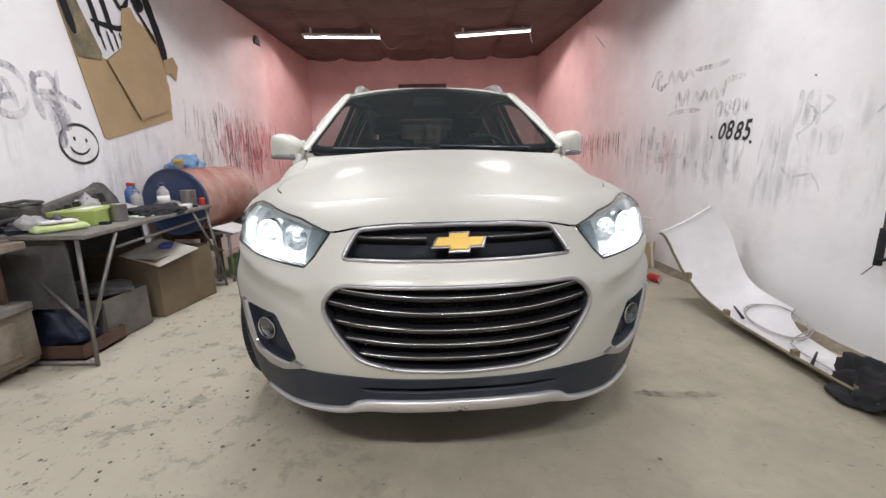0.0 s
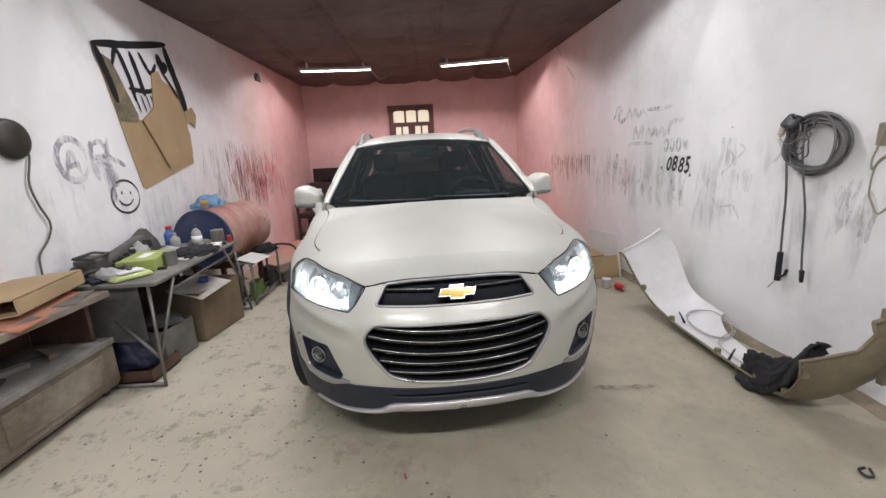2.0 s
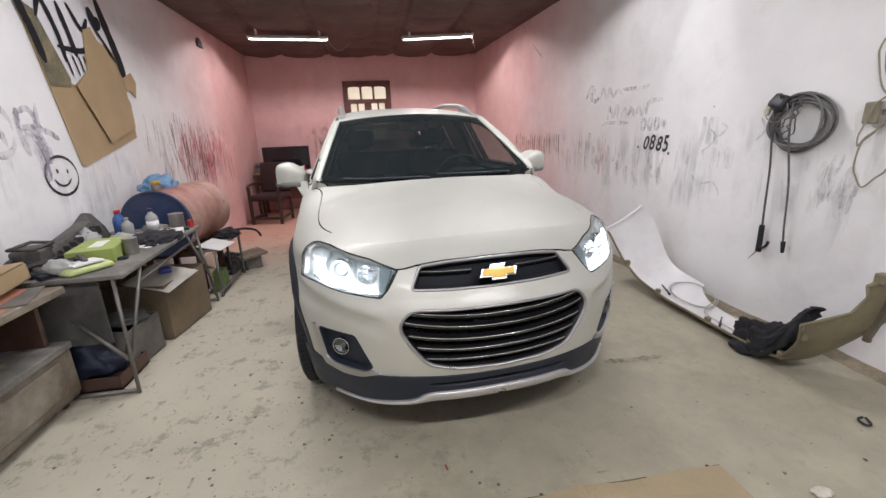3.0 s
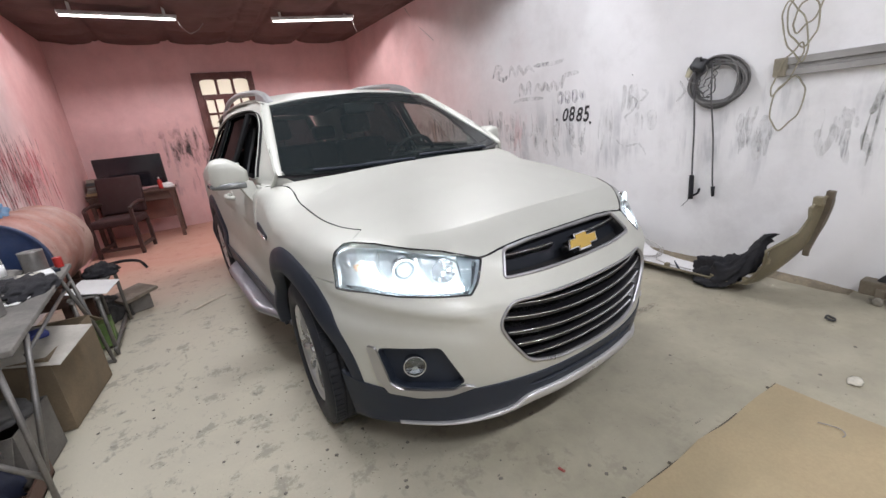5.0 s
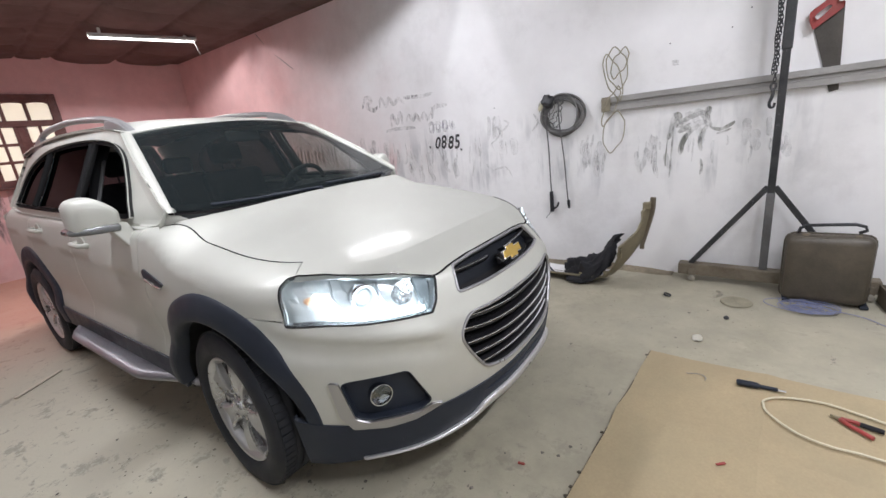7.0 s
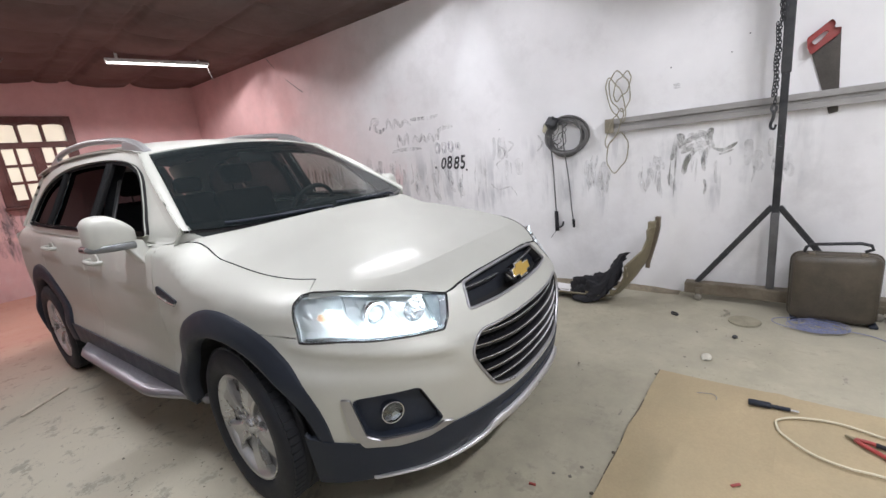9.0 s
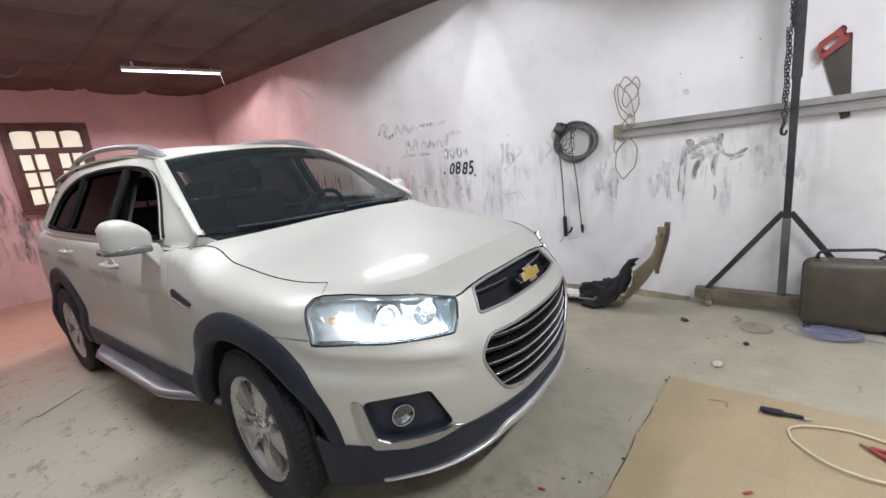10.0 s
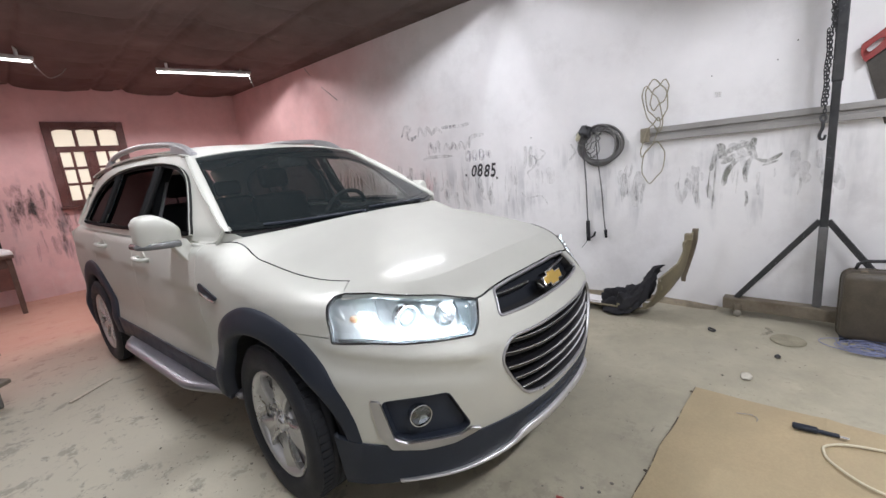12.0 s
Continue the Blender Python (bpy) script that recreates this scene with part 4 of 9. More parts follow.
    part("turn_bulb", lathe([(0.0005, 0.018), (0.010, 0.013), (0.013, 0), (0.010, -0.018)], 16), AMBER, seal, "amber bulb", smooth=True, m=Matrix.Translation((s * (px - 0.02), py + 0.025, pz)) @ Euler((math.pi / 2, 0, 0)).to_matrix().to_4x4())


def fog_lamp(s):
    pod = rounded(FOG_POD, 0.015)

    def sunk_s(u, v):
        x, y, z = shell(u, v)
        return x * 0.985, y + 0.03, z
    base = part("fog_lamp", sheet("fog_lamp", sunk_s, on(pod, s), [], step=0.03, depth=0.0, seam=0.02), BLACK, car, "fog lamp in a black surround")
    part("pod_edge", strip(shell, on(dense(pod, 0.02), s), -0.002, 0.004, -0.004, 0.000, 0.05, True), BLACK, base, smooth=True)
    rim = [(0.790, 0.574), (0.787, 0.50), (0.784, 0.43), (0.766, 0.368), (0.70, 0.354), (0.62, 0.364), (0.530, 0.398), (0.566, 0.411), (0.598, 0.393), (0.735, 0.388), (0.759, 0.411), (0.775, 0.568)]
    part("bezel", sheet("bezel", raised(shell, 0.012), on(rounded(rim, 0.006), s), [], step=0.02, depth=0.020, seam=0.012), BEZEL, base, "silver bezel")
    px, py, pz = shell(ux(0.69), 0.487)
    m = Matrix.Translation((s * px, py + 0.022, pz)) @ Euler((math.pi / 2, 0, 0)).to_matrix().to_4x4() @ Matrix.Rotation(s * 0.50, 4, "Y")
    can = part("fog_housing", lathe([(0.03, -0.03), (0.040, -0.02), (0.042, 0.010), (0.040, 0.013), (0.037, 0.008)], 30), FOGCHROME, base, "round chrome fog lamp rim", smooth=True, m=m)
    part("fog_reflector", facets(0.038, 0.024, 4, 13, 5.0 + s), FOGCHROME, can, "faceted bright reflector", m=Matrix.Translation((0, 0, 0.008)))
    part("fog_bulb", lathe([(0.0005, 0.010), (0.007, 0.007), (0.009, -0.014)], 14), FOGCHROME, can, smooth=True)
    part("fog_lens", lathe([(0.0005, 0.020), (0.026, 0.017), (0.038, 0.011)], 30), CLEARLENS, can, "clear lens", smooth=True)


for s in (-1, 1):
    headlamp(s)
    fog_lamp(s)


# wheels
def tyre_mesh():
    prof = [(0.220, -0.103), (0.232, -0.113), (0.262, -0.122), (0.30, -0.126), (0.335, -0.120), (0.352, -0.104), (0.358, -0.080)]
    for g in (-0.055, -0.02, 0.02, 0.055):
        prof += [(0.3595, g - 0.006), (0.351, g - 0.004), (0.351, g + 0.004), (0.3595, g + 0.006)]
    prof += [(0.358, 0.080), (0.352, 0.104), (0.335, 0.120), (0.30, 0.126), (0.262, 0.122), (0.232, 0.113), (0.220, 0.103)]
    return lathe([(r * 0.9584, x) if r > 0.26 else (r + 0.008, x) for r, x in prof], 72, "x", closed=True)


def tread_blocks():
    """Sipes across both shoulders of the tyre."""
    bm = bmesh.new()
    for i in range(72):
        t = 2 * math.pi * i / 72
        for x0, x1 in ((-0.104, -0.062), (0.062, 0.104)):
            vs = add_box(bm, x0, -0.0125, 0.330, x1, 0.0125, 0.3457)
            bmesh.ops.transform(bm, matrix=Matrix.Rotation(t, 4, "X"), verts=vs)
    return bm


def rim_mesh():
    """Barrel and lip; the outer face looks to -x."""
    return lathe([(0.210, -0.060), (0.214, -0.085), (0.224, -0.10), (0.233, -0.107), (0.230, -0.112), (0.220, -0.107), (0.207, -0.092), (0.201, -0.070)], 64, "x")


def spoke_mesh():
    """One broad split spoke."""
    bm = bmesh.new()
    sect = [(0.040, 0.050, -0.088, 0.03), (0.075, 0.066, -0.099, 0.03), (0.105, 0.078, -0.105, 0.03), (0.14, 0.094, -0.107, 0.028), (0.177, 0.115, -0.105, 0.026), (0.200, 0.140, -0.101, 0.024), (0.218, 0.172, -0.097, 0.02)]
    rows = []
    for r, w, x, d in sect:
        rows.append([bm.verts.new(p) for p in ((x + d, -w / 2, r), (x + 0.006, -w / 2, r), (x, -w / 2 + 0.008, r), (x + 0.010, -0.006, r), (x + 0.010, 0.006, r), (x, w / 2 - 0.008, r), (x + 0.006, w / 2, r), (x + d, w / 2, r))])
    for a, b in zip(rows, rows[1:]):
        for k in range(8):
            bm.faces.new((a[k], a[(k + 1) % 8], b[(k + 1) % 8], b[k]))
    bm.faces.new(rows[0])
    bm.faces.new(rows[-1][::-1])
    bmesh.ops.recalc_face_normals(bm, faces=bm.faces)
    return bm


DISC = surface("brake_disc_steel", (0.07, 0.068, 0.066), 0.5, 0.6, 0.2, 20, 200, 0.05)
def wheel(s, y):
    m = pose(s * (0.780 if y < 2 else 0.787), y, HUB_Z + 0.002, 0, 0, -4 if y < 2 else 0) @ (Matrix.Rotation(math.pi, 4, "Z") if s > 0 else Matrix())
    w = part("wheel", rim_mesh(), ALLOY, car, "silver alloy wheel with five broad spokes", smooth=True, m=m)
    ty = part("tyre", tyre_mesh(), RUBBER, w, "dusty black tyre", smooth=True)
    tagged(part("tread", tread_blocks(), RUBBER, w), kind="stuff")
    part("barrel", lathe([(0.210, 0.10), (0.196, 0.05), (0.200, -0.06), (0.204, -0.075), (0.190, -0.06), (0.186, 0.09), (0.03, 0.095)], 56, "x"), BARREL, w, "dark dusty wheel barrel", smooth=True)
    for i in range(5):
        part("spoke", spoke_mesh(), ALLOY, w, m=Matrix.Rotation(2 * math.pi * i / 5 + 0.35, 4, "X"))
    part("hub", lathe([(0.0005, -0.106), (0.028, -0.104), (0.032, -0.098), (0.034, -0.088), (0.068, -0.084), (0.075, -0.06), (0.07, -0.04)], 32, "x"), ALLOY, w, "silver hub with a round cap", smooth=True)
    for i in range(5):
        t = 2 * math.pi * (i + 0.5) / 5 + 0.35
        part("wheel_nut", lathe([(0.0005, -0.098), (0.010, -0.096), (0.011, -0.075)], 6, "x"), CHROME, w, m=Matrix.Translation((0, 0.054 * math.sin(-t), 0.054 * math.cos(t))))
    part("brake_disc", lathe([(0.06, -0.03), (0.155, -0.03), (0.155, -0.01), (0.06, -0.01)], 40, "x", closed=True), DISC, w, "grey brake disc", smooth=False)


for s in (-1, 1):
    for y in (AXLE_F, AXLE_R):
        wheel(s, y)


# mirrors, handles, vents, rails, wipers
def mirror(s):
    bm = bmesh.new()
    r = bmesh.ops.create_cube(bm, size=1)
    bmesh.ops.subdivide_edges(bm, edges=bm.edges, cuts=7, use_grid_fill=True)
    for v in bm.verts:
        p = v.co * 2
        n4 = (abs(p.x) ** 4 + abs(p.y) ** 4 + abs(p.z) ** 4) ** 0.25
        q = p / max(n4, 1e-6)
        q = q * (max(abs(p.x), abs(p.y), abs(p.z)))
        x, y, z = q
        taper = 1 - 0.18 * (x + 1) / 2 if z < 0 else 1 - 0.62 * max(0.0, 0.15 - x) ** 1.4
        v.co = Vector((x * 0.098 - 0.012 * y, y * 0.098 - 0.02 * (1 - x * x) * (y < 0), max(z * 0.096 * taper, -0.062 - 0.006 * z)))
    body = part("door_mirror", bm, PAINT, car, "white door mirror with a side repeater", smooth=True, m=pose(0.897 if s > 0 else -0.945, 1.60, 1.146, 0, 0, 0) @ Matrix.Diagonal((s, 1, 1, 1)))
    part("repeater", tube([(0.098, 0.03, -0.046), (0.094, -0.058, -0.047), (0.055, -0.106, -0.048), (0.0, -0.119, -0.050), (-0.058, -0.110, -0.053)], 0.017, 10), REPEATER, body, "smoky grey indicator strip", smooth=True)
    part("mirror_glass", box_mesh(-0.080, 0.092, -0.062, 0.078, 0.100, 0.060, bevel=0.003), REFLECTOR, body, "mirror glass")
    bm = bmesh.new()
    rows = []
    for t in np.linspace(0, 1, 8):
        c = Vector((-0.050 - 0.060 * t, -0.03 - 0.075 * t, -0.030 - 0.160 * t))
        w = 0.050 - 0.020 * t
        rows.append([bm.verts.new(c + Vector(d)) for d in ((w, -0.060 + 0.020 * t, 0.02), (w, 0.035, 0.02), (-w, 0.035, -0.01), (-w, -0.060 + 0.020 * t, -0.01))])
    for a, b in zip(rows, rows[1:]):
        for k in range(4):
            bm.faces.new((a[k], a[(k + 1) % 4], b[(k + 1) % 4], b[k]))
    bm.faces.new(rows[0]); bm.faces.new(rows[-1][::-1])
    bmesh.ops.recalc_face_normals(bm, faces=bm.faces)
    bmesh.ops.bevel(bm, geom=list(bm.edges), offset=0.006, segments=2, affect="EDGES", profile=0.5, clamp_overlap=True)
    part("mirror_foot", bm, PAINT, body, smooth=True)


def handle(s, y, z):
    x, _, _ = shell(uy(y), z)
    h = part("door_handle", tube([(s * (x - 0.01), y - 0.10, z), (s * (x + 0.030), y - 0.075, z + 0.002), (s * (x + 0.036), y, z + 0.004), (s * (x + 0.030), y + 0.075, z + 0.004), (s * (x - 0.01), y + 0.10, z + 0.004)], 0.014, 10), PAINT, car, "white pull handle", smooth=True)
    part("handle_recess", lathe([(0.0005, 0.002), (0.045, 0.002), (0.05, -0.004)], 24, "x"), PAINT, h, m=Matrix.Translation((s * (x + 0.001), y - 0.01, z)) @ (Matrix.Rotation(math.pi, 4, "Z") if s < 0 else Matrix()))


def side_vent(s):
    pts = rounded([(1.150, 0.862), (1.335, 0.912), (1.352, 0.896), (1.330, 0.858), (1.19, 0.832)], 0.01)
    v = part("side_vent", sheet("side_vent", raised(shell, 0.006), on_side(pts, s), [], step=0.03, depth=0.012, seam=0.015), BLACK, car, "black side vent in the wing")
    part("vent_trim", strip(raised(shell, 0.006), on_side([(1.17, 0.846), (1.24, 0.850), (1.32, 0.868)], s), -0.005, 0.005, 0.003, 0.003), CHROME, v)


def roof_rail(s):
    line = [(2.00, 1.535), (2.10, 1.583), (2.24, 1.618), (2.5, 1.650), (3.0, 1.682), (3.5, 1.672), (3.80, 1.635), (3.94, 1.580)]
    pts = []
    for y, z in curve_pts(line, 60):
        x = 0.540 - 0.018 * sm((y - 3.4) / 0.8)
        pts.append((s * x, y, z))
    bm = tube(pts, 0.020, 10)
    r = part("roof_rail", bm, RAIL, car, "silver roof rail", smooth=True)
    for edge in ([(1.965, 1.515), (2.01, 1.548), (2.10, 1.592), (2.22, 1.622), (2.30, 1.622), (2.34, 1.565), (2.15, 1.535)], [(3.66, 1.56), (3.72, 1.640), (3.82, 1.628), (3.95, 1.575), (3.97, 1.54)]):
        bm = bmesh.new()
        a = [bm.verts.new((s * 0.517, y, z)) for y, z in edge]
        b = [bm.verts.new((s * 0.563, y, z)) for y, z in edge]
        bm.faces.new(a); bm.faces.new(b[::-1])
        for i in range(len(a)):
            bm.faces.new((a[i], b[i], b[(i + 1) % len(a)], a[(i + 1) % len(a)]))
        bmesh.ops.recalc_face_normals(bm, faces=bm.faces)
        bmesh.ops.bevel(bm, geom=list(bm.edges), offset=0.008, segments=2, affect="EDGES", profile=0.5, clamp_overlap=True)
        part("rail_foot", bm, RAIL, r)


def wiper(x0, x1, q1):
    a, b = Vector(screen(x0, 0.0)), Vector(screen(x1, q1))
    n = Vector((0, -0.5, 0.85))
    w = part("wiper", tube([a + n * 0.012 + Vector((0, -0.03, -0.01)), a + n * 0.016, (a + b) / 2 + n * 0.016], 0.007, 8, taper=0.7), BLACK, car, "black wiper", smooth=True)
    p = [Vector(screen(x0 + (x1 - x0) * t, 0.012 + q1 * t)) + n * 0.006 for t in np.linspace(-0.05, 1.0, 14)]
    part("wiper_blade", tube(p, 0.007, 6), BLACK, w)


for s in (-1, 1):
    mirror(s)
    handle(s, 2.15, 0.965)
    handle(s, 3.06, 1.005)
    side_vent(s)
    roof_rail(s)
wiper(0.70, 0.02, 0.03)
wiper(-0.08, -0.78, 0.025)
part("cowl", sheet("cowl", lambda x, y: (x, y, hood_z(0.9 * x, 1.1) - 0.012 + 0.10 * (y - 1.05) - 0.03 * (x / 0.7) ** 2), [(x, 1.06 + 0.165 * (x / 0.72) ** 2) for x in np.linspace(-0.72, 0.72, 20)] + [(x, 1.16 + 0.175 * (x / 0.7) ** 2) for x in np.linspace(0.72, -0.72, 20)],
     [], step=0.05, depth=0.01, seam=0.04), BLACK, car, "black cowl below the windscreen")

# cabin
GREYBELT = surface("grey_webbing", (0.20, 0.20, 0.21), 0.8, 0, 0.1, 30, 300, 0.2)
def seat(x):
    base = part("front_seat", box_mesh(x - 0.25, 2.05, 0.50, x + 0.25, 2.58, 0.72, bevel=0.06, seg=4), CABIN_SOFT, car, "dark front seat", smooth=True)
    part("seat_back", box_mesh(-0.25, -0.07, 0, 0.25, 0.07, 0.60, bevel=0.06, seg=4), CABIN_SOFT, base, smooth=True, m=pose(x, 2.58, 0.66, -16, 0, 0))
    head = part("headrest", box_mesh(-0.13, -0.05, 0, 0.13, 0.05, 0.17, bevel=0.04, seg=4), CABIN_SOFT, base, smooth=True, m=pose(x, 2.77, 1.29, -10, 0, 0))
    for d in (-0.06, 0.06):
        part("headrest_post", tube([(d, 0, -0.09), (d, 0, 0.02)], 0.006, 6), CABIN, head)


for x in (-0.37, 0.37):
    seat(x)
rear_bench = part("rear_bench", box_mesh(-0.62, 3.05, 0.45, 0.62, 3.55, 0.72, bevel=0.06, seg=4), CABIN_SOFT, car, "dark rear bench", smooth=True)
part("bench_back", box_mesh(-0.62, -0.07, 0, 0.62, 0.07, 0.58, bevel=0.06, seg=4), CABIN_SOFT, rear_bench, smooth=True, m=pose(0, 3.58, 0.66, -16, 0, 0))
for x in (-0.40, 0.40):
    part("headrest", box_mesh(-0.13, -0.05, 0, 0.13, 0.05, 0.15, bevel=0.04, seg=4), CABIN_SOFT, rear_bench, smooth=True, m=pose(x, 3.76, 1.24, -10, 0, 0))


def dash_mesh():
    bm = bmesh.new()
    rows = []
    for x in np.linspace(-0.70, 0.70, 29):
        hump = 0.05 * sm((0.22 - abs(x - 0.37)) / 0.12)
        prof = [(1.20 + 0.10 * (x / 0.7) ** 2, 1.075), (1.45, 1.09 + hump * 0.6), (1.62, 1.085 + hump), (1.70, 1.05 + hump * 0.5), (1.72, 0.98), (1.66, 0.80), (1.60, 0.55)]
        rows.append([bm.verts.new((x, y, z)) for y, z in prof])
    for a, b in zip(rows, rows[1:]):
        for k in range(6):
            bm.faces.new((a[k], a[k + 1], b[k + 1], b[k]))
    bmesh.ops.recalc_face_normals(bm, faces=bm.faces)
    return bm


part("dashboard", dash_mesh(), CABIN, car, "dark dashboard", smooth=True)
sw = part("steering_wheel", tube([(0.185 * math.cos(t), 0.185 * math.sin(t), 0) for t in np.linspace(0, 2 * math.pi, 40, endpoint=False)], 0.016, 10, True), CABIN, car, "dark steering wheel", smooth=True, m=pose(0.37, 1.82, 1.06, -62, 0, 0) @ Matrix.Rotation(math.pi, 4, "X"))
part("wheel_hub", lathe([(0.0005, 0.03), (0.06, 0.026), (0.075, 0.0), (0.06, -0.03)], 24), CABIN, sw, smooth=True)
for t in (0, math.pi, math.pi * 1.5):
    part("wheel_spoke", tube([(0.06 * math.cos(t), 0.06 * math.sin(t), 0), (0.18 * math.cos(t), 0.18 * math.sin(t), 0)], 0.014, 8), CABIN, sw)
part("inner_mirror", box_mesh(-0.12, -0.015, -0.035, 0.12, 0.015, 0.035, bevel=0.012), CABIN, car, "inner mirror", m=pose(0, 1.83, 1.46, -10, 0, 8))


def lining():
    """Dark inner faces of doors, roof and floor."""
    bm = bmesh.new()
    for s in (-1, 1):
        rows = []
        for y in np.linspace(1.45, 4.35, 20):
            tail = 0.10 * sm((y - 3.4) / 1.3)
            rows.append([bm.verts.new((s * (x - tail), y, z)) for x, z in ((0.84, 0.30), (0.845, 0.85), (0.80, 1.07))])
        for a, b in zip(rows, rows[1:]):
            for k in range(2):
                bm.faces.new((a[k], a[k + 1], b[k + 1], b[k]))
    rows = []
    for y in np.linspace(2.0, 4.35, 16):
        rows.append([bm.verts.new((x, y, roof_s(x, y)[2] - 0.03)) for x in np.linspace(-0.56, 0.56, 9)])
    for a, b in zip(rows, rows[1:]):
        for k in range(8):
            bm.faces.new((a[k], a[k + 1], b[k + 1], b[k]))
    add_box(bm, -0.82, 1.0, 0.30, 0.82, 4.4, 0.34)
    add_box(bm, -0.72, 1.05, 0.34, 0.72, 1.10, 1.02)
    return bm


part("cabin_lining", lining(), CABIN, car, "dark cabin lining")
for s in (-1, 1):
    part("seat_belt", strip(lambda y, z: (s * (0.70 - 0.42 * (z - 1.15)), y, z), [(2.34, 0.90), (2.36, 1.15), (2.39, 1.40)], -0.022, 0.022, 0, 0, 0.003), GREYBELT, car, "pale grey seat belt")
    part("post_trim", tube([(s * 0.72, 2.44, 1.06), (s * 0.63, 2.46, 1.33), (s * 0.53, 2.50, 1.50)], 0.032, 8), CABIN, car, smooth=True)

# ---- the room ----
def band(nodes, links, value, a, b, soft):
    """1 between a and b, fading over soft on both sides."""
    up = maths(nodes, links, "MULTIPLY_ADD", value, 1 / soft, -(a - soft / 2) / soft, True)
    dn = maths(nodes, links, "MULTIPLY_ADD", value, -1 / soft, (b + soft / 2) / soft, True)
    return maths(nodes, links, "MULTIPLY", up, dn)


def wall_paint(name, pink_from, pink_to, marks, pale=0.0):
    """Whitewash that turns pink deeper in the room, with brush-out marks: (y0, y1, z0, z1, colour, amount, shift)."""
    m, nodes, links, bsdf = nodes_of(name)
    co = nodes.new("ShaderNodeTexCoord").outputs["Object"]
    sep = nodes.new("ShaderNodeSeparateXYZ")
    links.new(co, sep.inputs[0])
    x, y, z = sep.outputs
    cloud = noise_of(nodes, links, co, 0.9, 5, 0.6)
    patch = noise_of(nodes, links, co, 3.2, 6, 0.65)
    grain = noise_of(nodes, links, co, 45, 4, 0.7)
    tone = ramp(nodes, links, patch, 0.25, 0.8, (0.78, 0.775, 0.78, 1), (0.86, 0.855, 0.86, 1))
    wob = maths(nodes, links, "MULTIPLY_ADD", cloud, 2.2, -1.1)
    yy = maths(nodes, links, "ADD", y, wob)
    pink = maths(nodes, links, "MULTIPLY_ADD", yy, 1 / (pink_to - pink_from), -pink_from / (pink_to - pink_from), True)
    rose = ramp(nodes, links, patch, 0.25, 0.75, (0.56 + 0.10 * pale, 0.315 + 0.12 * pale, 0.305 + 0.13 * pale, 1), (0.70 + 0.06 * pale, 0.435 + 0.10 * pale, 0.42 + 0.12 * pale, 1))
    tone = mixed(nodes, links, pink, tone, rose)
    # faint dirt in clouds
    dirt = ramp(nodes, links, noise_of(nodes, links, co, 1.7, 7, 0.72, None, (4, 2, 9)), 0.50, 0.78, grey(0), grey(0.28))
    tone = mixed(nodes, links, dirt, tone, (0.36, 0.34, 0.33, 1))
    for i, (u0, u1, z0, z1, colour, amount, axis, fine) in enumerate(marks):
        along = y if axis == "y" else x
        st = (0.0, 1.0, 0.16) if axis == "y" else (1.0, 0.0, 0.16)
        streak = noise_of(nodes, links, co, fine, 4, 0.65, st, (i * 3.7, i * 1.9, i * 2.3))
        blot = noise_of(nodes, links, co, 2.6, 4, 0.6, None, (i * 5.1, 2.0, i))
        zz = maths(nodes, links, "ADD", z, maths(nodes, links, "MULTIPLY_ADD", streak, 0.9, -0.45))
        mask = maths(nodes, links, "MULTIPLY", band(nodes, links, along, u0, u1, 0.5), band(nodes, links, zz, z0, z1, 0.22))
        mask = maths(nodes, links, "MULTIPLY", mask, ramp(nodes, links, streak, 0.50, 0.60, grey(0), grey(1)))
        mask = maths(nodes, links, "MULTIPLY", mask, ramp(nodes, links, blot, 0.40, 0.58, grey(0), grey(amount)))
        tone = mixed(nodes, links, mask, tone, (*colour, 1))
    links.new(tone, bsdf.inputs["Base Color"])
    bsdf.inputs["Roughness"].default_value = 0.75
    b = nodes.new("ShaderNodeBump")
    b.inputs["Strength"].default_value, b.inputs["Distance"].default_value = 0.35, 0.006
    links.new(mixed(nodes, links, 0.4, patch, grain), b.inputs["Height"])
    links.new(b.outputs[0], bsdf.inputs["Normal"])
    return m


